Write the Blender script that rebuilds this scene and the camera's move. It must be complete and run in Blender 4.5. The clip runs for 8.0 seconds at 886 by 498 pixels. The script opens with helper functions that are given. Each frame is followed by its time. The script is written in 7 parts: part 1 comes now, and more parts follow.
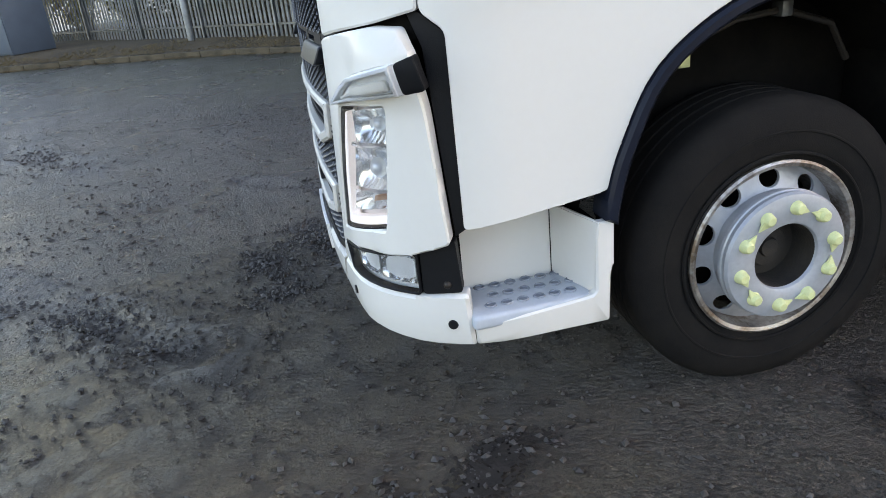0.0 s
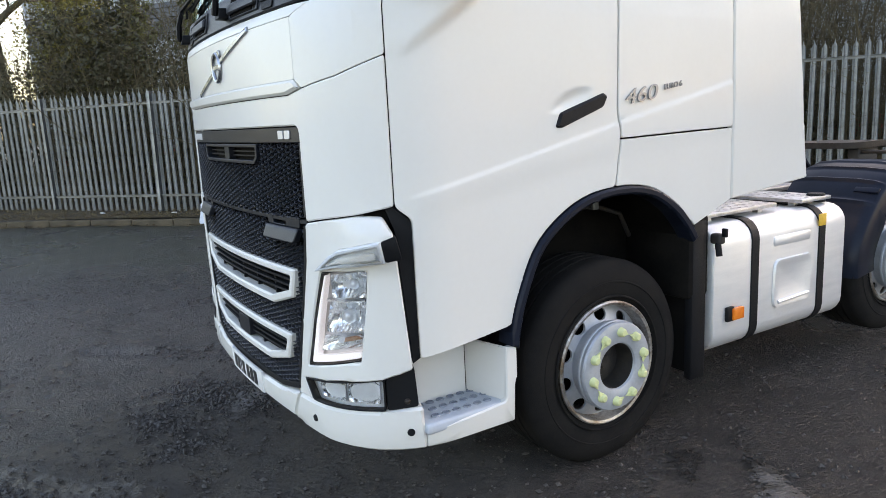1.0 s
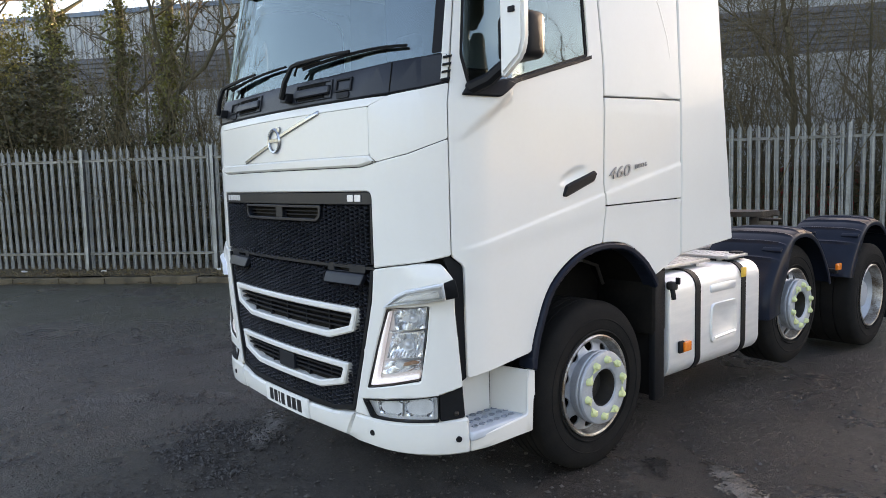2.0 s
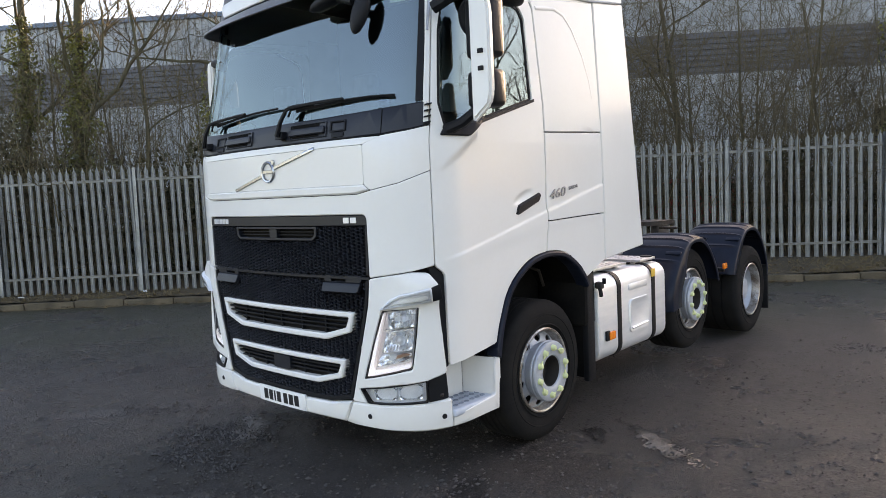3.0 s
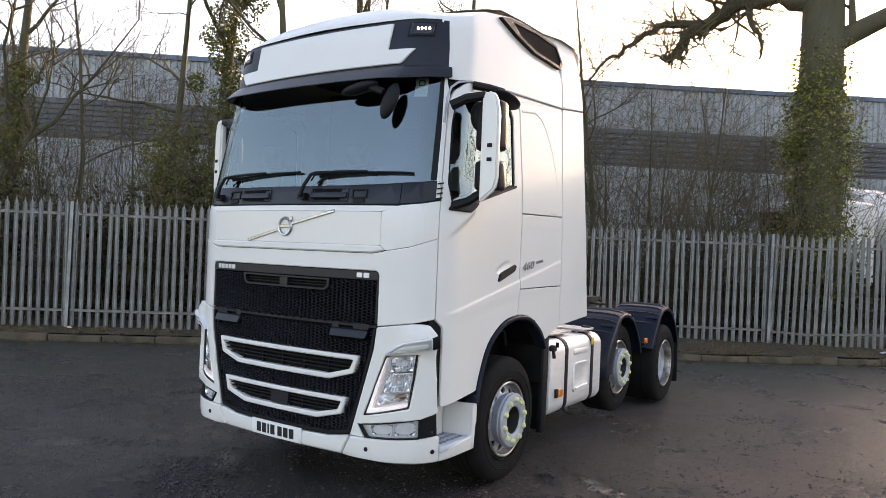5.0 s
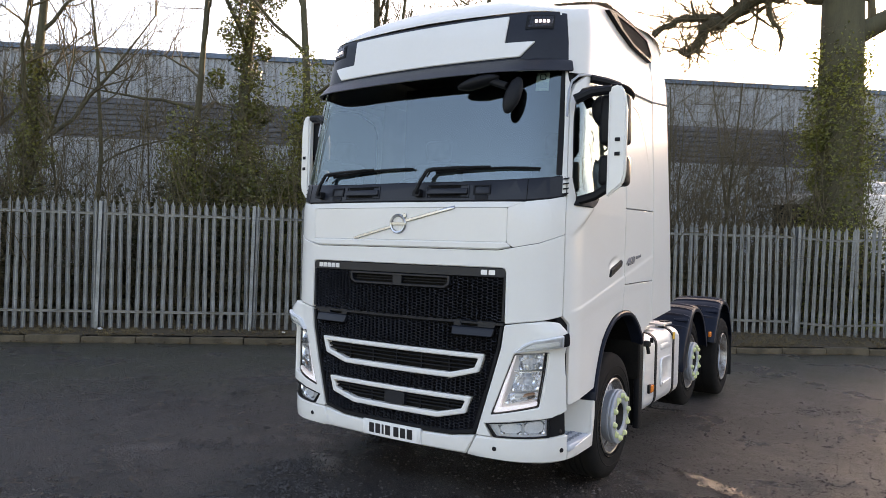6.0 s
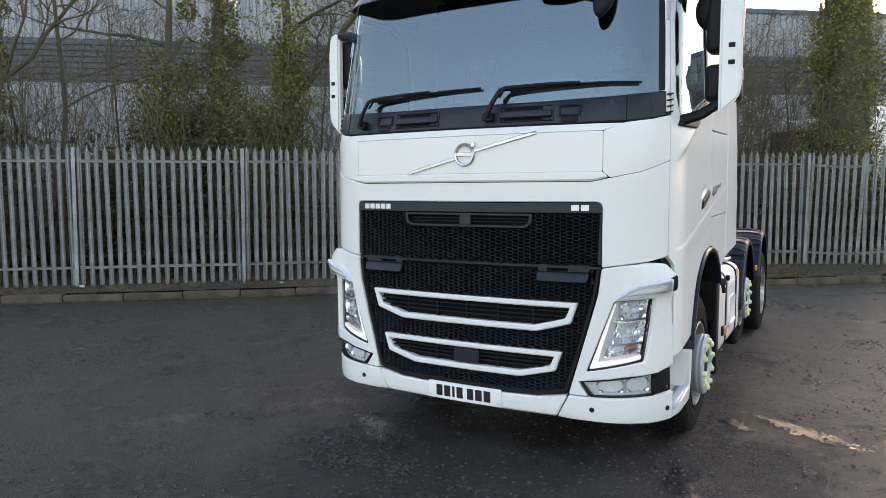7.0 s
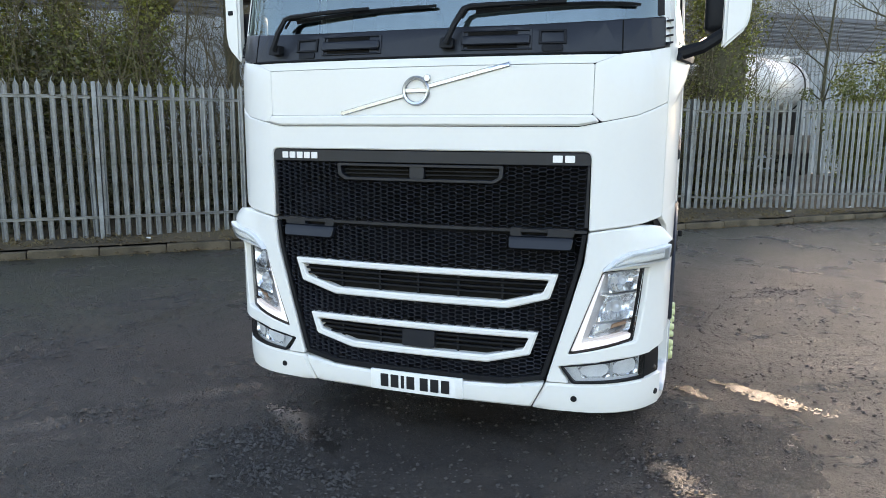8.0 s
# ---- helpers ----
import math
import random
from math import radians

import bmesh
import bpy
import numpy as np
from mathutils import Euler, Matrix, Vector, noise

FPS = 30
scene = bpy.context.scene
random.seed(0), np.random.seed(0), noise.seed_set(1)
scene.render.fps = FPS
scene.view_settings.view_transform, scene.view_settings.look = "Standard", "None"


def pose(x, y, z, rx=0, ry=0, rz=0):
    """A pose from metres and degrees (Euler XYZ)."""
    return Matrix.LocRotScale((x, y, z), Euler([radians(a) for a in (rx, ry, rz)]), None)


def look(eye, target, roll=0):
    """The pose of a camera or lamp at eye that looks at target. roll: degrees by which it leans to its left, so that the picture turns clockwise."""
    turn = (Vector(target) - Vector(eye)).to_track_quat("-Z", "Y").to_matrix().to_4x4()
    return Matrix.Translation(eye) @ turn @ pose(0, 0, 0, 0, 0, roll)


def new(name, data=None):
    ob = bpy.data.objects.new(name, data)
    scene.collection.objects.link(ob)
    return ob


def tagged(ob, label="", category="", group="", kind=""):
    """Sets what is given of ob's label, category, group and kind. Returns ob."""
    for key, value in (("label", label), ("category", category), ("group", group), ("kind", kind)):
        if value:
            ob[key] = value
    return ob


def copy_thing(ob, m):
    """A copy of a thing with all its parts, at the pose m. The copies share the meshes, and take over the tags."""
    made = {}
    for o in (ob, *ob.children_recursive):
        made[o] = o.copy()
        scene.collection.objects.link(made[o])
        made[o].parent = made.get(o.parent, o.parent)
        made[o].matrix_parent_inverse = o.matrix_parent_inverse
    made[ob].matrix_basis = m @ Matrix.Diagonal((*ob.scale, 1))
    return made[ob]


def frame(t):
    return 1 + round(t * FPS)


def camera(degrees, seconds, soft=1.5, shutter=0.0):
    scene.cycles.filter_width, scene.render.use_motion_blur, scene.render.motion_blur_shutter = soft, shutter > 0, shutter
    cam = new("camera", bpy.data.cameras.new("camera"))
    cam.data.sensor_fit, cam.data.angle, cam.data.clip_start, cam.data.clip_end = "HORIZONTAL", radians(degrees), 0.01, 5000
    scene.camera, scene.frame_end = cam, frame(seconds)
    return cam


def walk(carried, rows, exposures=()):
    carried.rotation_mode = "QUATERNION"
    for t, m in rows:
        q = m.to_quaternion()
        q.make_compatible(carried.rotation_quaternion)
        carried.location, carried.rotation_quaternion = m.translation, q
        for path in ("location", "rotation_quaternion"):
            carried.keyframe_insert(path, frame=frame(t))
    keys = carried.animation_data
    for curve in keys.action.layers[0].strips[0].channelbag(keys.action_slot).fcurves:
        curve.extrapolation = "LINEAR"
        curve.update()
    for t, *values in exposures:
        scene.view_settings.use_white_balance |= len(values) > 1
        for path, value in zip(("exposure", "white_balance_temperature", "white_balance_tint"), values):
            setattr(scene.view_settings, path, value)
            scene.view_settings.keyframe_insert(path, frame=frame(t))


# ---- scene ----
cam = camera(64.7, 8.0, soft=0.75)
PATH = [
    (0, (-0.056, -3.031, 1.5), (0.281, -1.217, 0.727), -6.1),
    (0.5, (-0.45, -3.434, 1.67), (0.313, -1.674, 1.106), -4.2),
    (1, (-0.929, -3.512, 1.692), (0.096, -1.835, 1.326), -2.9),
    (1.5, (-1.45, -3.625, 1.713), (-0.253, -2.04, 1.48), -1.2),
    (1.7, (-1.626, -3.651, 1.721), (-0.393, -2.091, 1.51), -0.9),
    (2.8, (-2.567, -3.915, 1.812), (-1.135, -2.535, 1.626), -3.8),
    (3, (-2.719, -3.947, 1.817), (-1.234, -2.618, 1.648), -2.7),
    (3.5, (-2.894, -4.149, 1.791), (-1.357, -2.874, 1.683), -0.7),
    (4, (-3.172, -4.245, 1.786), (-1.552, -3.073, 1.777), 3.3),
    (4.2, (-3.353, -4.234, 1.796), (-1.706, -3.1, 1.821), 3.5),
    (5.3, (-3.805, -3.623, 1.844), (-2.139, -2.517, 1.846), 2.2),
    (5.5, (-3.931, -3.425, 1.837), (-2.26, -2.325, 1.835), 2.2),
    (6, (-4.156, -3.029, 1.812), (-2.467, -1.958, 1.811), 1.7),
    (6.5, (-4.077, -2.549, 1.762), (-2.366, -1.516, 1.718), 0.9),
    (7, (-3.898, -2.057, 1.764), (-2.165, -1.072, 1.597), -0.2),
    (7.5, (-3.686, -1.638, 1.817), (-1.869, -0.892, 1.442), -0.3),
    (8, (-3.325, -1.271, 1.781), (-1.457, -0.638, 1.453), 0.3),
]
walk(cam, [(t, look(eye, target, roll)) for t, eye, target, roll in PATH],
     [(0, 2.72, 8000, 21), (1.5, 2.52, 8000, 22), (3, 2.45, 8100, 24), (4, 2.33, 8200, 26), (6, 2.3, 8200, 26), (7, 2.55, 8000, 22), (8, 2.82, 7800, 19)])

# ---- light ----
SUN_TO = Vector((0.968, 0.042, 0.247)).normalized()      # towards the low winter sun
SUN_ELEV = math.asin(SUN_TO.z)
world = bpy.data.worlds.new("world")
scene.world = world
world.use_nodes = True
wn = world.node_tree.nodes
sky = wn.new("ShaderNodeTexSky")
sky.sky_type = "NISHITA"
sky.sun_disc = False
sky.sun_elevation = SUN_ELEV
sky.sun_rotation = math.atan2(SUN_TO.x, SUN_TO.y)
sky.air_density, sky.dust_density, sky.ozone_density = 1.0, 1.8, 1.4
wn["Background"].inputs[1].default_value = 0.15
world.node_tree.links.new(sky.outputs[0], wn["Background"].inputs[0])
sun = new("sun", bpy.data.lights.new("sun", "SUN"))
sun.data.energy, sun.data.angle, sun.data.color = 2.6, radians(0.6), (1.0, 0.84, 0.62)
sun.matrix_world = look(SUN_TO * 60, (0, 0, 0))


# ---- materials ----
def material(name, colour, rough=0.5, metal=0.0, colour2=None, scale=6.0, fine=60.0, mix=0.5, bump=0.0, bump_scale=80.0,
             coat=0.0, rough_var=0.0, island=0.0, stretch=(1, 1, 1), spec=0.5, sheen=0.0):
    m = bpy.data.materials.new(name)
    m.use_nodes = True
    n, l = m.node_tree.nodes, m.node_tree.links
    b = n["Principled BSDF"]
    b.inputs["Base Color"].default_value = (*colour, 1)
    b.inputs["Roughness"].default_value = rough
    b.inputs["Metallic"].default_value = metal
    b.inputs["Coat Weight"].default_value = coat
    b.inputs["Coat Roughness"].default_value = 0.06
    b.inputs["Specular IOR Level"].default_value = spec
    tc = n.new("ShaderNodeTexCoord")
    mp = n.new("ShaderNodeMapping")
    mp.inputs["Scale"].default_value = stretch
    l.new(tc.outputs["Object"], mp.inputs["Vector"])

    def noise_node(s, detail=5.0):
        x = n.new("ShaderNodeTexNoise")
        x.inputs["Scale"].default_value = s
        x.inputs["Detail"].default_value = detail
        l.new(mp.outputs[0], x.inputs["Vector"])
        return x.outputs["Fac"]

    if colour2:
        big, small = noise_node(scale), noise_node(fine)
        add = n.new("ShaderNodeMath")
        add.operation = "MULTIPLY_ADD"
        l.new(small, add.inputs[0])
        add.inputs[1].default_value = 0.45
        l.new(big, add.inputs[2])
        ramp = n.new("ShaderNodeValToRGB")
        ramp.color_ramp.elements[0].position = 0.72 - mix * 0.35
        ramp.color_ramp.elements[1].position = 0.72 + mix * 0.35
        ramp.color_ramp.elements[0].color = (*colour, 1)
        ramp.color_ramp.elements[1].color = (*colour2, 1)
        l.new(add.outputs[0], ramp.inputs[0])
        out = ramp.outputs[0]
        if island:
            g = n.new("ShaderNodeNewGeometry")
            oi = n.new("ShaderNodeObjectInfo")
            rnd = n.new("ShaderNodeMath")
            rnd.operation = "ADD"
            l.new(g.outputs["Random Per Island"], rnd.inputs[0])
            l.new(oi.outputs["Random"], rnd.inputs[1])
            hs = n.new("ShaderNodeHueSaturation")
            mr = n.new("ShaderNodeMapRange")
            mr.inputs[1].default_value, mr.inputs[2].default_value = 0.0, 2.0
            mr.inputs[3].default_value, mr.inputs[4].default_value = 1 - island, 1 + island
            l.new(rnd.outputs[0], mr.inputs[0])
            l.new(mr.outputs[0], hs.inputs["Value"])
            l.new(out, hs.inputs["Color"])
            out = hs.outputs[0]
        l.new(out, b.inputs["Base Color"])
        if rough_var:
            mr = n.new("ShaderNodeMapRange")
            mr.inputs[1].default_value, mr.inputs[2].default_value = 0.3, 0.7
            mr.inputs[3].default_value, mr.inputs[4].default_value = rough - rough_var, rough + rough_var
            l.new(big, mr.inputs[0])
            l.new(mr.outputs[0], b.inputs["Roughness"])
    if bump:
        bp = n.new("ShaderNodeBump")
        bp.inputs["Strength"].default_value = bump
        bp.inputs["Distance"].default_value = 0.01
        l.new(noise_node(bump_scale, 6.0), bp.inputs["Height"])
        l.new(bp.outputs[0], b.inputs["Normal"])
    return m


def glass(name, colour, ior=1.5, gloss=(1, 1, 1)):
    """Thin pane: clear, with Fresnel gloss."""
    m = bpy.data.materials.new(name)
    m.use_nodes = True
    n, l = m.node_tree.nodes, m.node_tree.links
    n.remove(n["Principled BSDF"])
    clear, shine, mixer, fres = n.new("ShaderNodeBsdfTransparent"), n.new("ShaderNodeBsdfGlossy"), n.new("ShaderNodeMixShader"), n.new("ShaderNodeFresnel")
    clear.inputs[0].default_value = (*colour, 1)
    shine.inputs["Roughness"].default_value = 0.015
    shine.inputs["Color"].default_value = (*gloss, 1)
    fres.inputs[0].default_value = ior
    l.new(fres.outputs[0], mixer.inputs[0])
    l.new(clear.outputs[0], mixer.inputs[1])
    l.new(shine.outputs[0], mixer.inputs[2])
    l.new(mixer.outputs[0], n["Material Output"].inputs[0])
    return m


def glow(name, colour, strength):
    m = bpy.data.materials.new(name)
    m.use_nodes = True
    b = m.node_tree.nodes["Principled BSDF"]
    b.inputs["Base Color"].default_value = (*colour, 1)
    b.inputs["Emission Color"].default_value = (*colour, 1)
    b.inputs["Emission Strength"].default_value = strength
    return m


PAINT = material("white_paint", (0.70, 0.690, 0.655), 0.26, 0, (0.675, 0.664, 0.626), 2.5, 40, 0.9, 0.02, 900, coat=0.22, spec=0.22)
PAINT_GREY = material("grey_step_paint", (0.47, 0.51, 0.56), 0.42, 0, (0.41, 0.45, 0.50), 12, 90, 0.6, 0.04, 300)
CLEAT = material("worn_cleat", (0.15, 0.17, 0.21), 0.5, 0.1, (0.26, 0.29, 0.33), 60, 200, 0.6)
BLACK = material("black_plastic", (0.006, 0.0065, 0.008), 0.5, 0, (0.010, 0.011, 0.013), 5, 70, 0.8, 0.15, 500, spec=0.16)
COWL = material("cowl_plastic", (0.007, 0.0085, 0.012), 0.36, 0, (0.012, 0.0145, 0.020), 5, 60, 0.8, 0.06, 700, spec=0.3)
VOID = material("dark_inside", (0.005, 0.005, 0.005), 0.85, 0, (0.011, 0.010, 0.009), 6, 40, spec=0.08)
RUBBER = material("tyre_rubber", (0.007, 0.007, 0.0075), 0.85, 0, (0.015, 0.014, 0.013), 7, 60, 0.9, 0.2, 220, spec=0.13)
WHEEL_GREY = material("wheel_silver_paint", (0.42, 0.45, 0.49), 0.42, 0.25, (0.33, 0.35, 0.38), 9, 70, 0.7, 0.06, 200)
RIM_WORN = material("worn_rim_metal", (0.50, 0.49, 0.47), 0.35, 0.7, (0.16, 0.12, 0.09), 9, 70, 0.5, 0.2, 150)
NUT_YELLOW = material("yellow_pointer_plastic", (0.66, 0.70, 0.36), 0.5, 0, (0.55, 0.59, 0.30), 30, 200)
ALU = material("brushed_aluminium", (0.80, 0.80, 0.80), 0.42, 0.5, (0.68, 0.69, 0.70), 4, 60, 0.9, 0.08, 260, rough_var=0.08, stretch=(1, 1, 6))
TREAD = material("tread_plate", (0.62, 0.63, 0.64), 0.4, 0.8, (0.42, 0.42, 0.42), 14, 90, 0.6, 0.1, 300)
REFLECTOR = material("lamp_reflector", (0.60, 0.62, 0.65), 0.30, 0.4, (0.50, 0.52, 0.55), 18, 120)
PALE_SHELL = material("pale_lamp_shell", (0.70, 0.72, 0.74), 0.35, 0.2, (0.62, 0.64, 0.66), 18, 120)
LAMP_CHROME = material("lamp_chrome", (0.77, 0.79, 0.81), 0.24, 0.9)
AMBER = material("amber_lens", (0.85, 0.22, 0.02), 0.25, 0, (0.75, 0.16, 0.01), 40, 200)
AMBER_DULL = material("smoked_amber", (0.30, 0.15, 0.08), 0.3, 0.2, (0.42, 0.28, 0.2), 30, 150)
LENS = glass("lamp_lens", (0.95, 0.96, 0.98), 1.45)
SCREEN = glass("windscreen_glass", (0.62, 0.74, 0.76), 2.3, (0.80, 0.98, 1.0))
GRILLE = material("grille_plastic", (0.018, 0.020, 0.025), 0.24, 0, (0.034, 0.037, 0.046), 5, 70, 0.8, 0.05, 500, spec=0.9)
GLASS_DARK = glass("door_glass", (0.50, 0.62, 0.62), 2.15, (0.66, 0.86, 0.93))
MIRROR = material("mirror_glass", (0.8, 0.82, 0.84), 0.02, 1.0)
PLATE = material("plate_white", (0.82, 0.82, 0.80), 0.4, 0, (0.76, 0.76, 0.74), 10, 90)
INK = material("plate_black", (0.01, 0.01, 0.012), 0.4)
BADGE = material("badge_silver", (0.62, 0.63, 0.65), 0.35, 0.4)
BADGE_CHROME = material("emblem_chrome", (0.40, 0.42, 0.45), 0.24, 0.9, (0.33, 0.35, 0.38), 20, 150)
BADGE_GREY = material("badge_grey", (0.30, 0.30, 0.31), 0.35, 0.5)
DRL = glow("daytime_light", (0.92, 0.94, 0.97), 0.065)
LED = glow("marker_led", (1.0, 1.0, 1.0), 2.0)
SEAT = material("seat_fabric", (0.05, 0.05, 0.055), 0.9, 0, (0.08, 0.08, 0.085), 12, 120)
LINING = material("cab_lining", (0.30, 0.29, 0.27), 0.85, 0, (0.36, 0.35, 0.32), 6, 60)
CHASSIS = material("chassis_steel", (0.018, 0.018, 0.02), 0.6, 0.2, (0.045, 0.038, 0.03), 6, 60, 0.7, 0.2, 120)
GREASE = material("rusty_steel", (0.032, 0.024, 0.019), 0.5, 0.3, (0.014, 0.012, 0.011), 7, 50, 0.7, 0.3, 90)
GALV = material("galvanised_steel", (0.255, 0.275, 0.29), 0.42, 0.55, (0.10, 0.105, 0.10), 3, 28, 0.9, 0.1, 120, island=0.18)
KERB = material("kerb_concrete", (0.16, 0.125, 0.078), 0.9, 0, (0.048, 0.037, 0.021), 3, 45, 0.7, 0.5, 90, island=0.2)
CLAD = material("cladding_grey", (0.35, 0.375, 0.385), 0.55, 0.1, (0.30, 0.325, 0.335), 0.4, 6, 0.9, 0.05, 8)
CLAD_DARK = material("cladding_dark", (0.105, 0.115, 0.13), 0.55, 0.1, (0.075, 0.08, 0.09), 0.5, 6, 0.9, 0.05, 8)
CLAD_BLUE = material("roof_flashing", (0.10, 0.15, 0.21), 0.5, 0.1, (0.08, 0.12, 0.17), 1, 9)
BARK = material("bark", (0.055, 0.048, 0.030), 0.9, 0, (0.10, 0.095, 0.05), 3, 30, 0.8, 0.9, 25, island=0.2, stretch=(1, 1, 0.3))
TWIG = material("twigs", (0.058, 0.045, 0.026), 0.85, 0, (0.105, 0.084, 0.042), 1.2, 20, 0.8, island=0.35)
IVY = material("ivy_leaves", (0.040, 0.058, 0.011), 0.38, 0, (0.205, 0.195, 0.030), 0.9, 14, 0.8, island=0.45)
# bright yellow-green: the low sun on these leaves is put into their colour
BUSH = material("evergreen_leaves", (0.085, 0.095, 0.017), 0.5, 0, (0.30, 0.24, 0.04), 0.7, 12, 0.8, island=0.4)
LITTER = material("leaf_litter", (0.026, 0.019, 0.011), 0.95, 0, (0.085, 0.060, 0.028), 0.9, 16, 0.9, 0.8, 30)
STONE = material("gravel_stone", (0.085, 0.079, 0.073), 0.8, 0, (0.030, 0.027, 0.025), 20, 90, 0.8, island=0.45)


def ground_material():
    m = bpy.data.materials.new("yard_ground")
    m.use_nodes = True
    n, l = m.node_tree.nodes, m.node_tree.links
    b = n["Principled BSDF"]
    tc = n.new("ShaderNodeTexCoord")

    def noise_node(s, detail=8.0, rough=0.6, warp=0.0):
        x = n.new("ShaderNodeTexNoise")
        x.inputs["Scale"].default_value = s
        x.inputs["Detail"].default_value = detail
        x.inputs["Roughness"].default_value = rough
        x.inputs["Distortion"].default_value = warp
        l.new(tc.outputs["Object"], x.inputs["Vector"])
        return x.outputs["Fac"]

    def ramp(src, stops):
        r = n.new("ShaderNodeValToRGB")
        r.color_ramp.elements[0].position, r.color_ramp.elements[0].color = stops[0][0], (*stops[0][1], 1)
        r.color_ramp.elements[1].position, r.color_ramp.elements[1].color = stops[-1][0], (*stops[-1][1], 1)
        for p, c in stops[1:-1]:
            r.color_ramp.elements.new(p).color = (*c, 1)
        l.new(src, r.inputs[0])
        return r.outputs[0]

    def mixed(fac, a, c, kind="MIX"):
        x = n.new("ShaderNodeMix")
        x.data_type, x.blend_type = "RGBA", kind
        if isinstance(fac, float):
            x.inputs[0].default_value = fac
        else:
            l.new(fac, x.inputs[0])
        l.new(a, x.inputs[6])
        l.new(c, x.inputs[7])
        return x.outputs[2]

    def math_node(op, a, c, clamp=False):
        x = n.new("ShaderNodeMath")
        x.operation, x.use_clamp = op, clamp
        for k, v in enumerate((a, c)):
            if isinstance(v, float):
                x.inputs[k].default_value = v
            else:
                l.new(v, x.inputs[k])
        return x.outputs[0]

    def span(src, a, c, lo=0.0, hi=1.0):
        x = n.new("ShaderNodeMapRange")
        x.interpolation_type = "SMOOTHSTEP"
        x.inputs[1].default_value, x.inputs[2].default_value, x.inputs[3].default_value, x.inputs[4].default_value = a, c, lo, hi
        l.new(src, x.inputs[0])
        return x.outputs[0]

    def run(way):
        x = n.new("ShaderNodeVectorMath")
        x.operation = "DOT_PRODUCT"
        l.new(tc.outputs["Object"], x.inputs[0])
        x.inputs[1].default_value = way
        return x.outputs["Value"]

    def streak(turn, size, s, warp):
        mp = n.new("ShaderNodeMapping")
        mp.inputs["Rotation"].default_value = (0, 0, radians(turn))
        mp.inputs["Scale"].default_value = size
        l.new(tc.outputs["Object"], mp.inputs["Vector"])
        x = n.new("ShaderNodeTexNoise")
        x.inputs["Scale"].default_value, x.inputs["Detail"].default_value, x.inputs["Roughness"].default_value, x.inputs["Distortion"].default_value = s, 9, 0.68, warp
        l.new(mp.outputs[0], x.inputs["Vector"])
        return x.outputs["Fac"]

    # worn grey stone dust over dark earth, with crumbled wheel tracks across it
    base = ramp(noise_node(0.5, 6, 0.62, 0.6), [(0.3, (0.016, 0.0138, 0.0120)), (0.5, (0.032, 0.0280, 0.0250)), (0.7, (0.054, 0.0482, 0.0435))])
    patch = ramp(noise_node(2.3, 9, 0.7, 0.3), [(0.34, (0.55, 0.54, 0.53)), (0.5, (1, 1, 1)), (0.66, (1.35, 1.3, 1.28))])
    col = mixed(1.0, base, patch, "MULTIPLY")
    brown = math_node("MULTIPLY", span(run((0.6, -0.8, 0.0)), -0.9, 1.6, 0.0, 0.7), span(noise_node(0.7, 7, 0.65, 0.5), 0.28, 0.62), True)
    earth = ramp(noise_node(3.1, 9, 0.7, 0.5), [(0.3, (0.018, 0.0138, 0.011)), (0.7, (0.044, 0.0345, 0.028))])
    col = mixed(brown, col, earth)
    track = span(streak(42, (0.45, 1.7, 1.0), 1.5, 0.25), 0.5, 0.78)
    crumb = ramp(noise_node(26, 10, 0.75), [(0.32, (0.010, 0.009, 0.008)), (0.6, (0.025, 0.022, 0.019)), (0.75, (0.060, 0.055, 0.050))])
    col = mixed(track, col, crumb)
    grit = ramp(noise_node(34, 12, 0.8), [(0.30, (0.30, 0.29, 0.28)), (0.5, (1, 1, 1)), (0.68, (2.2, 2.15, 2.1))])
    col = mixed(1.0, col, grit, "MULTIPLY")
    peb = n.new("ShaderNodeTexVoronoi")
    peb.inputs["Scale"].default_value = 55
    l.new(tc.outputs["Object"], peb.inputs["Vector"])
    tint = ramp(peb.outputs["Color"], [(0.15, (0.6, 0.59, 0.58)), (0.6, (1.0, 0.98, 0.96)), (0.93, (1.5, 1.48, 1.45)), (0.97, (3.0, 2.95, 2.9))])
    col = mixed(1.0, col, tint, "MULTIPLY")
    cob = n.new("ShaderNodeTexVoronoi")
    cob.inputs["Scale"].default_value = 23
    cob.inputs["Randomness"].default_value = 1.0
    l.new(tc.outputs["Object"], cob.inputs["Vector"])
    lump = ramp(cob.outputs["Color"], [(0.2, (0.62, 0.61, 0.60)), (0.55, (1.0, 1.0, 1.0)), (0.9, (1.45, 1.42, 1.4))])
    col = mixed(span(noise_node(1.6, 8, 0.7, 0.3), 0.42, 0.6), col, mixed(1.0, col, lump, "MULTIPLY"))
    grain = n.new("ShaderNodeTexVoronoi")
    grain.inputs["Scale"].default_value = 150
    l.new(tc.outputs["Object"], grain.inputs["Vector"])
    fleck = ramp(grain.outputs["Color"], [(0.15, (0.45, 0.44, 0.43)), (0.55, (1.0, 1.0, 1.0)), (0.85, (1.5, 1.48, 1.45)), (0.95, (3.6, 3.5, 3.4))])
    col = mixed(1.0, col, fleck, "MULTIPLY")
    edge = run((0.74, 0.67, 0.0))
    moss = math_node("MULTIPLY", span(noise_node(0.9, 8, 0.72, 0.4), 0.32, 0.58, 0.0, 0.85), math_node("MULTIPLY", span(edge, 2.6, 4.8), span(edge, 9.2, 8.2)), True)
    spot = n.new("ShaderNodeVectorMath")
    spot.operation = "DISTANCE"
    l.new(tc.outputs["Object"], spot.inputs[0])
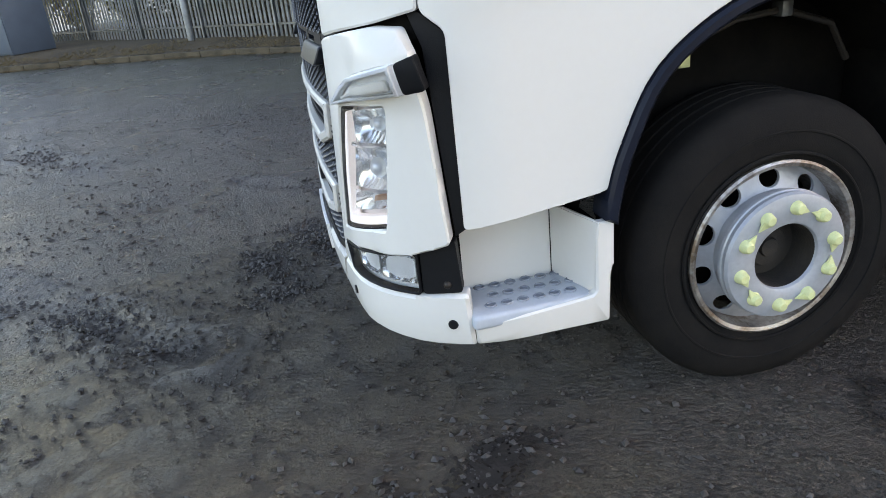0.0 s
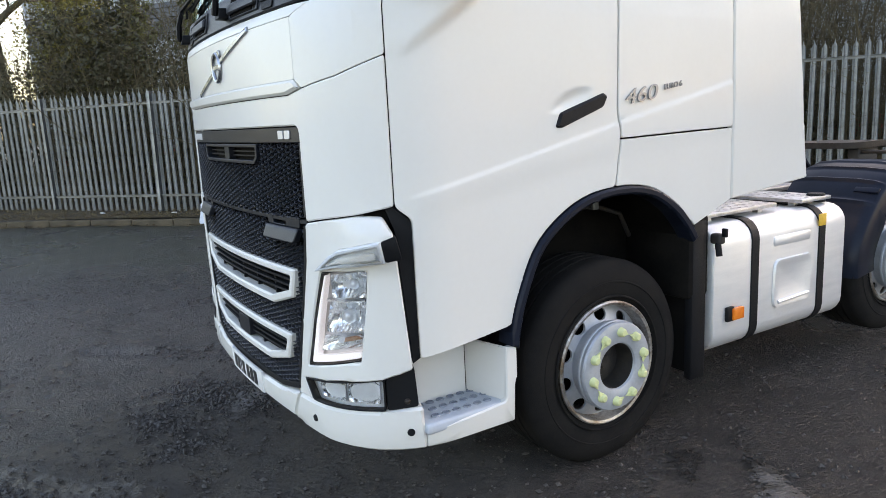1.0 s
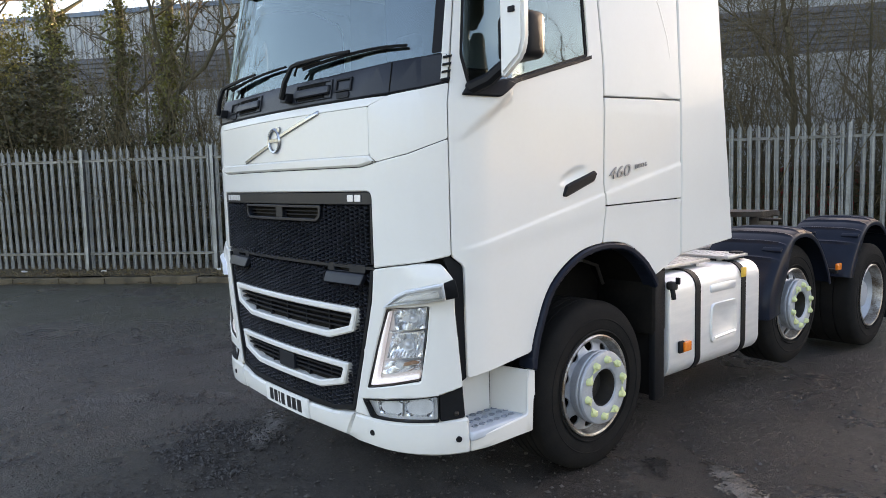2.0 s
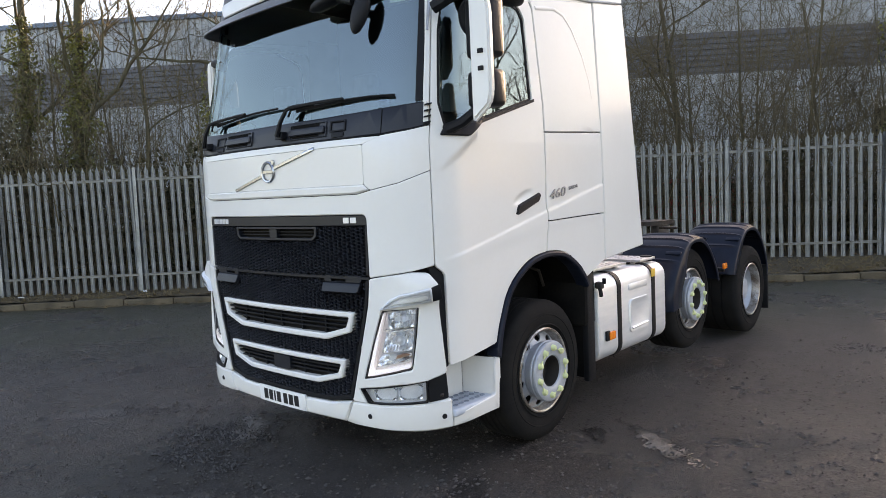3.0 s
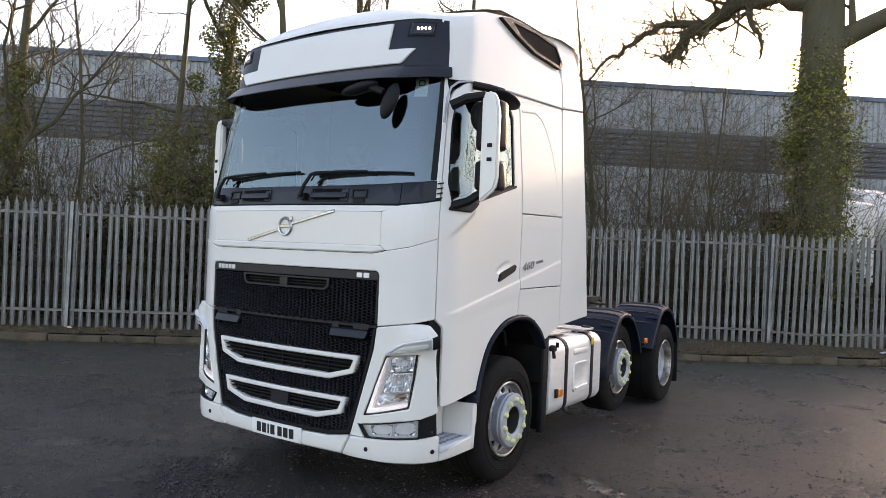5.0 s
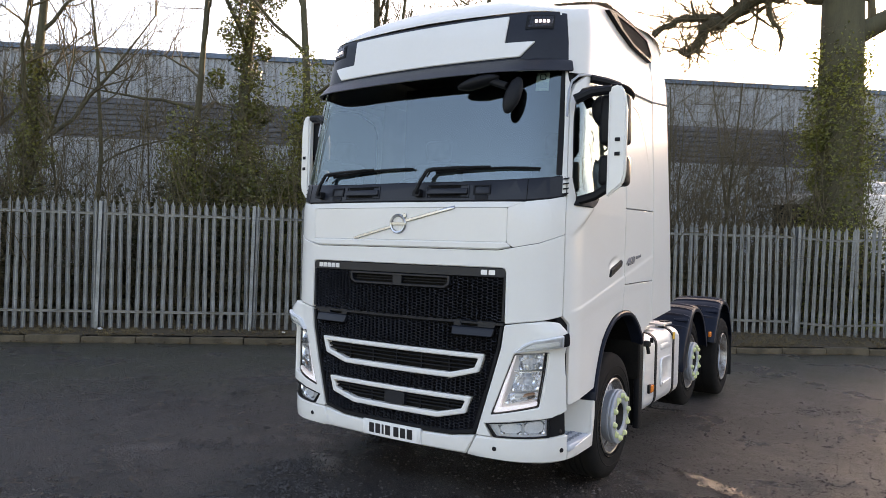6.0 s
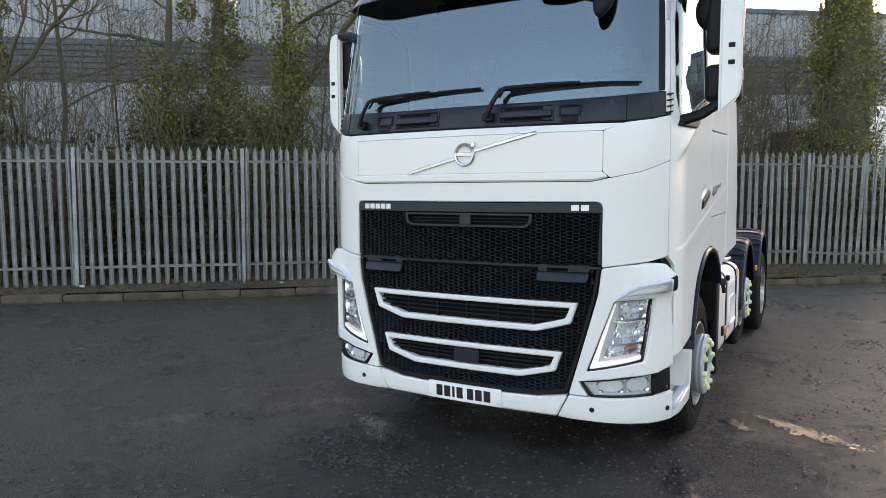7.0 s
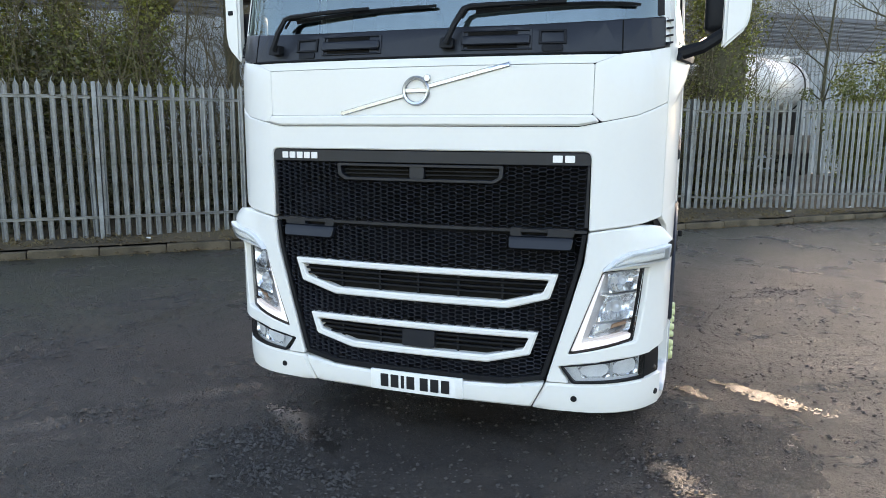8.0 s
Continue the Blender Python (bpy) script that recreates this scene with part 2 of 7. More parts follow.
    spot.inputs[1].default_value = (-0.4, 9.3, 0.0)
    clump = math_node("MULTIPLY", span(spot.outputs["Value"], 1.9, 0.5), span(noise_node(2.6, 9, 0.75, 0.5), 0.36, 0.56, 0.0, 0.9), True)
    moss = math_node("MAXIMUM", moss, clump)
    green = ramp(noise_node(14, 9, 0.75), [(0.3, (0.017, 0.018, 0.008)), (0.62, (0.046, 0.046, 0.020)), (0.8, (0.078, 0.096, 0.022))])
    col = mixed(moss, col, green)
    # a damp brown patch where water drips and drains
    far = n.new("ShaderNodeVectorMath")
    far.operation = "DISTANCE"
    l.new(tc.outputs["Object"], far.inputs[0])
    far.inputs[1].default_value = (0.1, -0.5, 0.0)
    near = math_node("ADD", far.outputs["Value"], math_node("MULTIPLY", noise_node(1.3, 8, 0.7, 0.6), -2.2))
    damp = span(near, 0.75, -0.15)
    soak = ramp(noise_node(30, 10, 0.75), [(0.3, (0.014, 0.010, 0.008)), (0.62, (0.034, 0.025, 0.019)), (0.78, (0.09, 0.075, 0.06))])
    col = mixed(damp, col, soak)
    l.new(col, b.inputs["Base Color"])
    dry = span(noise_node(0.9, 9, 0.7, 0.7), 0.3, 0.7, 0.24, 0.38)
    rough = math_node("SUBTRACT", math_node("MAXIMUM", dry, math_node("MULTIPLY", track, 0.42)), math_node("MULTIPLY", damp, 0.28))
    l.new(math_node("MAXIMUM", rough, 0.2), b.inputs["Roughness"])
    b.inputs["Specular IOR Level"].default_value = 0.58
    h = n.new("ShaderNodeMath")
    h.operation = "MULTIPLY_ADD"
    l.new(noise_node(40, 12, 0.85), h.inputs[0])
    h.inputs[1].default_value = 0.7
    l.new(noise_node(6, 10, 0.7, 0.4), h.inputs[2])
    h2 = n.new("ShaderNodeMath")
    h2.operation = "MULTIPLY_ADD"
    l.new(peb.outputs["Distance"], h2.inputs[0])
    h2.inputs[1].default_value = -0.5
    l.new(h.outputs[0], h2.inputs[2])
    stones = math_node("ADD", math_node("MULTIPLY", grain.outputs["Distance"], -0.28), math_node("MULTIPLY", cob.outputs["Distance"], -0.35))
    lumps = math_node("MULTIPLY", math_node("ADD", track, 0.35), math_node("MULTIPLY", noise_node(17, 9, 0.8), 1.5))
    bp = n.new("ShaderNodeBump")
    bp.inputs["Strength"].default_value = 0.75
    bp.inputs["Distance"].default_value = 0.044
    l.new(math_node("ADD", math_node("ADD", h2.outputs[0], stones), lumps), bp.inputs["Height"])
    l.new(bp.outputs[0], b.inputs["Normal"])
    return m


GROUND = ground_material()
WATER = material("wet_film", (0.024, 0.022, 0.020), 0.10, 0, (0.040, 0.036, 0.033), 14, 60, 0.8, 0.35, 70, rough_var=0.05, spec=0.5)
BRAMBLE = material("bramble_leaves", (0.024, 0.028, 0.009), 0.6, 0, (0.062, 0.052, 0.018), 1.1, 16, 0.8, island=0.45)
FENDER = material("glossy_black_plastic", (0.007, 0.010, 0.018), 0.30, 0, (0.012, 0.016, 0.027), 6, 60, 0.8, 0.03, 300, spec=0.13)
DRY_GRASS = material("dry_grass", (0.19, 0.135, 0.06), 0.85, 0, (0.09, 0.072, 0.030), 1.4, 20, 0.8, island=0.4)
DEAD_LEAF = material("dead_leaves", (0.060, 0.038, 0.018), 0.85, 0, (0.17, 0.115, 0.05), 1.4, 20, 0.8, island=0.45)
STONE_DARK = material("dark_chippings", (0.026, 0.023, 0.021), 0.6, 0, (0.055, 0.050, 0.046), 20, 90, 0.8, island=0.5)


# ---- mesh helpers ----
def finish(me, mat, smooth=True, angle=35):
    for m in mat if isinstance(mat, (list, tuple)) else (mat,):
        me.materials.append(m)
    if smooth:
        me.polygons.foreach_set("use_smooth", [True] * len(me.polygons))
        me.set_sharp_from_angle(angle=radians(angle))
    return me


def part(name, bm, mat, parent=None, label="", smooth=True, angle=35, kind=""):
    me = bpy.data.meshes.new(name)
    bm.to_mesh(me)
    bm.free()
    finish(me, mat, smooth, angle)
    ob = new(name, me)
    ob.parent = parent
    tagged(ob, label=label, kind=kind)
    return ob


def raw(name, verts, faces, mat, parent=None, label="", smooth=False, kind="", angle=35):
    me = bpy.data.meshes.new(name)
    me.from_pydata(verts, [], faces)
    me.validate()
    finish(me, mat, smooth, angle)
    ob = new(name, me)
    ob.parent = parent
    tagged(ob, label=label, kind=kind)
    return ob


def thing(name, label, category, at=(0, 0, 0), group="", kind=""):
    e = new(name)
    e.empty_display_size = 0.2
    e.matrix_world = pose(*at)
    return tagged(e, label, category, group, kind)


def box(bm, x0, x1, y0, y1, z0, z1, bevel=0.0, m=None, seg=2):
    r = bmesh.ops.create_cube(bm, size=1)
    vs = r["verts"]
    for v in vs:
        v.co = Vector(((x0 + x1) / 2 + v.co.x * (x1 - x0), (y0 + y1) / 2 + v.co.y * (y1 - y0), (z0 + z1) / 2 + v.co.z * (z1 - z0)))
    if bevel:
        es = list({e for v in vs for e in v.link_edges})
        r = bmesh.ops.bevel(bm, geom=es, offset=bevel, segments=seg, affect="EDGES", profile=0.5)
        vs = list({v for f in r["faces"] for v in f.verts} | {v for v in vs if v.is_valid})
    if m:
        bmesh.ops.transform(bm, matrix=m, verts=vs)
    return vs


def boxed(name, x0, x1, y0, y1, z0, z1, mat, parent=None, bevel=0.0, label="", m=None, seg=2):
    bm = bmesh.new()
    box(bm, x0, x1, y0, y1, z0, z1, bevel, m, seg)
    return part(name, bm, mat, parent, label)


def lathe(profile, n=48, axis="y", close=False):
    """A body of revolution from (radius, along) pairs, about the y axis."""
    bm = bmesh.new()
    rings = []
    for r, a in profile:
        rings.append([bm.verts.new((r * math.cos(2 * math.pi * i / n), a, r * math.sin(2 * math.pi * i / n))) for i in range(n)])
    for p, q in zip(rings, rings[1:]):
        for i in range(n):
            bm.faces.new((p[i], p[(i + 1) % n], q[(i + 1) % n], q[i]))
    if close:
        bm.faces.new(rings[0])
        bm.faces.new(list(reversed(rings[-1])))
    bmesh.ops.recalc_face_normals(bm, faces=bm.faces)
    return bm


def tube(bm, pts, r, n=6, taper=None):
    """A round bar along points; taper: the radius at its end."""
    pts = [Vector(p) for p in pts]
    rings = []
    for i, p in enumerate(pts):
        d = (pts[min(i + 1, len(pts) - 1)] - pts[max(i - 1, 0)]).normalized()
        u = d.cross(Vector((0.31, 0.17, 0.93))).normalized()
        w = d.cross(u)
        rr = r if taper is None else r + (taper - r) * i / (len(pts) - 1)
        rings.append([bm.verts.new(p + rr * (math.cos(2 * math.pi * k / n) * u + math.sin(2 * math.pi * k / n) * w)) for k in range(n)])
    for p, q in zip(rings, rings[1:]):
        for k in range(n):
            bm.faces.new((p[k], p[(k + 1) % n], q[(k + 1) % n], q[k]))
    bm.faces.new(list(reversed(rings[0])))
    bm.faces.new(rings[-1])
    return bm


def smooth_step(a, b, v):
    t = min(1.0, max(0.0, (v - a) / (b - a)))
    return t * t * (3 - 2 * t)


def line_at(pts, v):
    for (a, p), (b, q) in zip(pts, pts[1:]):
        if v <= b:
            return p + (q - p) * max(0.0, (v - a) / (b - a))
    return pts[-1][1]


# ---- the cab's skin: s runs round the plan from the middle of the front, z is the height ----
CREASE_HIGH = [(1.27, 1.386), (1.75, 1.488), (2.42, 1.634), (3.25, 1.812), (3.6, 1.90)]
CREASE_LOW = [(1.30, 1.32), (1.73, 1.41), (2.40, 1.512), (3.22, 1.565), (3.6, 1.59)]


def skin(s, z, off=0.0):
    side, a = (-1 if s < 0 else 1), abs(s)
    if a <= 0.85:
        x, y, nx, ny = 0.075 * a * a, a, -1.0, 0.15 * a
    elif a <= 1.54:
        p = (a - 0.85) / 0.69 * math.pi / 2
        x, y, nx, ny = 0.51 - 0.456 * math.cos(p), 0.85 + 0.395 * math.sin(p), -math.cos(p) / 0.456, math.sin(p) / 0.395 + 0.32 * math.cos(p) ** 4
        x += 0.1275 * (a - 0.85) * ((1.54 - a) / 0.69) ** 2
    else:
        x, y, nx, ny = a - 1.03, 1.245, 0.0, 1.0
    k = math.hypot(nx, ny)
    nx, ny = nx / k, ny / k
    x += 0.2 * max(0.0, z - 2.1) * (1 - smooth_step(1.2, 1.9, a))
    y -= (0.035 * max(0.0, z - 2.1) / 0.9 + 0.30 * max(0.0, z - 3.3) ** 2) * smooth_step(0.0, 0.8, a)
    if z < 0.47:
        off -= 0.5 * (0.47 - z) ** 1.5
    if a > 1.3 and 1.0 < z < 2.2:
        hi, lo = line_at(CREASE_HIGH, a), line_at(CREASE_LOW, a)
        off += 0.0045 * smooth_step(0.004, -0.008, z - hi) * smooth_step(-0.05, 0.05, z - lo) * smooth_step(1.3, 1.5, a)
    if 1.31 < a < 1.75 and 1.85 < z < 2.25:
        # sculpted wedge under the mirror's foot: a broad upper slope and a steep underside
        u = max(0.0, min(1.0, ((a - 1.34) * 0.30 + (z - 1.92) * 0.24) / (0.30 ** 2 + 0.24 ** 2)))
        across = (z - 1.92) * 0.30 - (a - 1.34) * 0.24
        away = math.hypot(a - 1.34 - 0.30 * u, z - 1.92 - 0.24 * u)
        reach = (0.08 + 0.08 * u) if across > 0 else (0.022 + 0.035 * u)
        off += 0.045 * u * max(0.0, 1 - away / reach)
    if 2.02 < a < 2.30 and 1.66 < z < 1.83:
        # finger scoop above the door handle
        p, q = (a - 2.155) * 0.94 + (z - 1.742) * 0.34, (z - 1.742) * 0.94 - (a - 2.155) * 0.34
        off -= 0.014 * max(0.0, 1 - (p / 0.12) ** 2 - (q / 0.036) ** 2)
    return Vector((x + nx * off, side * (y + ny * off), z))


def fillet(poly, r, seg=4):
    """The polygon with its corners rounded."""
    out, k = [], len(poly)
    for i, p in enumerate(poly):
        p, a, b = Vector(p), Vector(poly[i - 1]), Vector(poly[(i + 1) % k])
        d1, d2 = a - p, b - p
        rr = min(r, d1.length * 0.45, d2.length * 0.45)
        p1, p2 = p + d1.normalized() * rr, p + d2.normalized() * rr
        for j in range(seg + 1):
            t = j / seg
            out.append(tuple((1 - t) ** 2 * p1 + 2 * t * (1 - t) * p + t * t * p2))
    return out


def panel(name, outer, mat, parent, holes=(), off=0.0, thick=0.02, edge=0.002, label="", side=1, fn=skin, step=0.07, zstep=0.3, round_by=0.012):
    """A shaped plate of the cab's skin with turned edges, from outlines in s and z."""
    bm = bmesh.new()
    loops = [fillet(outer, round_by) if round_by else outer] + [fillet(h, round_by) if round_by else h for h in holes]
    edges = []
    for lp in loops:
        vs = [bm.verts.new((p[0], p[1], 0)) for p in lp]
        edges += [bm.edges.new((vs[i], vs[(i + 1) % len(vs)])) for i in range(len(vs))]
    bmesh.ops.triangle_fill(bm, edges=edges, use_beauty=True)
    if edge:
        bmesh.ops.inset_region(bm, faces=bm.faces, thickness=edge, use_even_offset=True, use_boundary=True)
    s0, s1 = min(p[0] for p in loops[0]), max(p[0] for p in loops[0])
    z0, z1 = min(p[1] for p in loops[0]), max(p[1] for p in loops[0])
    cut = [((v, 0, 0), (1, 0, 0)) for v in np.arange(math.floor(s0 / step) * step, s1, step)] if step else []
    cut += [((0, v, 0), (0, 1, 0)) for v in np.arange(math.floor(z0 / zstep) * zstep, z1, zstep)] if zstep else []
    for co, no in cut:
        bmesh.ops.bisect_plane(bm, geom=bm.verts[:] + bm.edges[:] + bm.faces[:], plane_co=co, plane_no=no, dist=1e-5)
    rim = {v for e in bm.edges if e.is_boundary for v in e.verts}
    rim_edges = [e for e in bm.edges if e.is_boundary]
    flat = {v: (v.co.x * side, v.co.y) for v in bm.verts}
    for v, (s, z) in flat.items():
        v.co = fn(s, z, off - (edge if v in rim else 0))
    low = {v: bm.verts.new(fn(*flat[v], off - thick)) for v in rim}
    f0 = max(bm.faces, key=lambda f: f.calc_area())
    f0.normal_update()
    c = f0.verts[0]
    wrong = f0.normal.dot(fn(*flat[c], off + 0.05) - fn(*flat[c], off)) < 0
    if wrong:
        bmesh.ops.reverse_faces(bm, faces=bm.faces[:])
    for e in rim_edges:
        lf = e.link_faces[0]
        lp = [l for l in lf.loops if l.edge == e][0]
        a, b = lp.vert, lp.link_loop_next.vert
        bm.faces.new((b, a, low[a], low[b]))
    return part(name, bm, mat, parent, label, angle=40)


def curve_through(pts, n=5):
    """A smooth run of points through the given ones."""
    out = []
    for i in range(len(pts) - 1):
        p0, p1, p2, p3 = (Vector(pts[max(i - 1, 0)]), Vector(pts[i]), Vector(pts[i + 1]), Vector(pts[min(i + 2, len(pts) - 1)]))
        for k in range(n):
            u = k / n
            q = 0.5 * (2 * p1 + (p2 - p0) * u + (2 * p0 - 5 * p1 + 4 * p2 - p3) * u * u + (3 * p1 - p0 - 3 * p2 + p3) * u ** 3)
            out.append(tuple(q))
    return out + [tuple(pts[-1])]


def both(name, outer, mat, parent, **kw):
    return [panel(name, outer, mat, parent, side=sd, **kw) for sd in (-1, 1)]


# ---- ground, verge, kerb ----
FENCE = [(-9.5, 23.4), (-7.4, 21.5), (-5.4, 19.6), (-3.6, 17.55), (-1.85, 15.6), (-0.1, 13.5), (1.65, 11.4), (3.42, 9.33), (5.19, 7.22), (7.2, 5.2), (9.3, 3.2), (11.2, 1.05),
         (12.61, -1.38), (13.89, -3.62), (15.4, -6.2), (17.0, -8.45), (18.6, -10.7), (20.2, -12.95)]
KERB_LINE = [(-12.0, 17.1), (-9.0, 16.3), (-6.4, 15.4), (-3.8, 14.35), (-1.27, 12.95), (0.24, 11.7), (1.95, 9.9), (3.55, 7.95), (4.95, 6.35), (6.1, 4.95), (7.6, 3.05), (9.0, 0.9),
             (10.3, -0.95), (11.9, -2.8), (13.2, -4.25), (15.0, -6.2), (17.0, -8.9), (19.0, -11.6)]


RUTS = [((0.2, 3.62), (3.3, 3.2), 0.16), ((-0.6, 2.6), (0.7, 1.45), 0.13), ((-2.1, 1.25), (-0.7, -0.1), 0.16), ((-3.3, 5.4), (-2.1, 4.0), 0.2)]


def hill(x, y):
    """The yard's gentle ruts and lumps."""
    return lumps(x, y) + sum(rut(x, y, *r) for r in RUTS)


def rut(x, y, a, b, w):
    dx, dy = b[0] - a[0], b[1] - a[1]
    u = max(0.0, min(1.0, ((x - a[0]) * dx + (y - a[1]) * dy) / (dx * dx + dy * dy)))
    d = math.hypot(x - a[0] - u * dx, y - a[1] - u * dy) / w + 0.5 * noise.noise(Vector((x * 3, y * 3, 5.5)))
    return 0.018 * math.exp(-((d - 1.0) / 0.4) ** 2) - 0.022 * math.exp(-(d / 0.6) ** 2)


def lumps(x, y):
    rough = 0.022 * noise.noise(Vector((x * 0.55, y * 0.55, 3.1))) + 0.012 * noise.noise(Vector((x * 2.1, y * 2.1, 7.7)))
    return rough + 0.008 * noise.noise(Vector((x * 5.5, y * 5.5, 2.2))) + 0.005 * noise.noise(Vector((x * 11, y * 11, 9.2)))


def build_ground():
    xs = sorted(set(list(np.concatenate((np.arange(-7, -4.5, 0.25), np.arange(-4.5, 3.5, 0.06), np.arange(3.5, 16, 0.25))).round(3)) + [-400, -150, -60, -25, -12, -9, 18, 22, 30, 60, 150, 400]))
    ys = sorted(set(list(np.concatenate((np.arange(-8, -3.6, 0.25), np.arange(-3.6, 5.0, 0.06), np.arange(5.0, 17, 0.25))).round(3)) + [-400, -150, -60, -25, -14, -10, 20, 24, 30, 60, 150, 400]))
    verts = [(x, y, hill(x, y) - 0.006 if -7 < x < 16 and -8 < y < 17 else -0.006) for y in ys for x in xs]
    w = len(xs)
    faces = [(j * w + i, j * w + i + 1, (j + 1) * w + i + 1, (j + 1) * w + i) for j in range(len(ys) - 1) for i in range(w - 1)]
    g = raw("ground", verts, faces, GROUND, smooth=True, angle=180)
    return tagged(g, "dark rutted gravel and earth yard, damp in places", "ground", kind="structure")


build_ground()


def along(line, d):
    """The point at d metres along a polyline, and the way it runs there."""
    for a, b in zip(line, line[1:]):
        a, b = Vector(a), Vector(b)
        k = (b - a).length
        if d <= k:
            return a + (b - a) * d / k, (b - a) / k
        d -= k
    return b, (b - a).normalized()


def length(line):
    return sum((Vector(b) - Vector(a)).length for a, b in zip(line, line[1:]))


def soften(line, times=2):
    for _ in range(times):
        out = [line[0]]
        for a, b in zip(line, line[1:]):
            a, b = Vector(a), Vector(b)
            out += [tuple(a * 0.75 + b * 0.25), tuple(a * 0.25 + b * 0.75)]
        line = out + [line[-1]]
    return line


KERB_SOFT = soften(KERB_LINE)


def build_verge():
    """Raised earth behind the kerb, on through the trees."""
    rows, n = [], 90
    depth = [0.10, 0.45, 0.9, 1.4, 2.2, 3.5, 6, 10, 18, 40, 120, 300]
    total = length(KERB_SOFT)
    for i in range(n + 1):
        p, d = along(KERB_SOFT, total * i / n)
        out = Vector((0.74, 0.67)) if i > 0 else Vector((0.5, 0.86))
        row = []
        for k, q in enumerate(depth):
            w = p + out * q
            z = 0.11 + 0.10 * smooth_step(0.2, 1.6, q) + 0.5 * smooth_step(3, 14, q) * 0.5
            z += 0.035 * noise.noise(Vector((w.x * 1.3, w.y * 1.3, 1.0))) * (k > 0) + 0.02 * noise.noise(Vector((w.x * 5, w.y * 5, 4.0))) * (k > 0)
            row.append((w.x, w.y, z))
        rows.append(row)
    m = len(depth)
    verts = [v for r in rows for v in r]
    faces = [(i * m + k, (i + 1) * m + k, (i + 1) * m + k + 1, i * m + k + 1) for i in range(n) for k in range(m - 1)]
    v = raw("verge", verts, faces, LITTER, smooth=True, angle=180)
    return tagged(v, "brown leaf-strewn earth verge under the fence", "verge", kind="structure")


build_verge()


def build_kerb():
    kerb = thing("kerb", "worn low concrete kerb edging the yard", "kerb", kind="structure")
    rng = random.Random(4)
    total, d = length(KERB_SOFT), 0.0
    i = 0
    while d < total - 0.95:
        p, _ = along(KERB_SOFT, d)
        q, _ = along(KERB_SOFT, d + 0.9)
        way = (q - p).normalized()
        bm = bmesh.new()
        box(bm, 0.002, (q - p).length + 0.006, -0.13, 0.0, -0.12, 0.112 + rng.uniform(-0.014, 0.012), 0.022)
        for v in bm.verts:
            v.co.z += 0.012 * noise.noise(Vector((v.co.x * 4 + i, v.co.y * 4, i)))
        ob = part("kerbstone", bm, KERB, kerb)
        ob.matrix_basis = pose(p.x, p.y, 0, rng.uniform(-2, 2), 0, math.degrees(math.atan2(way.y, way.x)) + rng.uniform(-0.6, 0.6))
        d += 0.915
        i += 1
    return kerb


build_kerb()


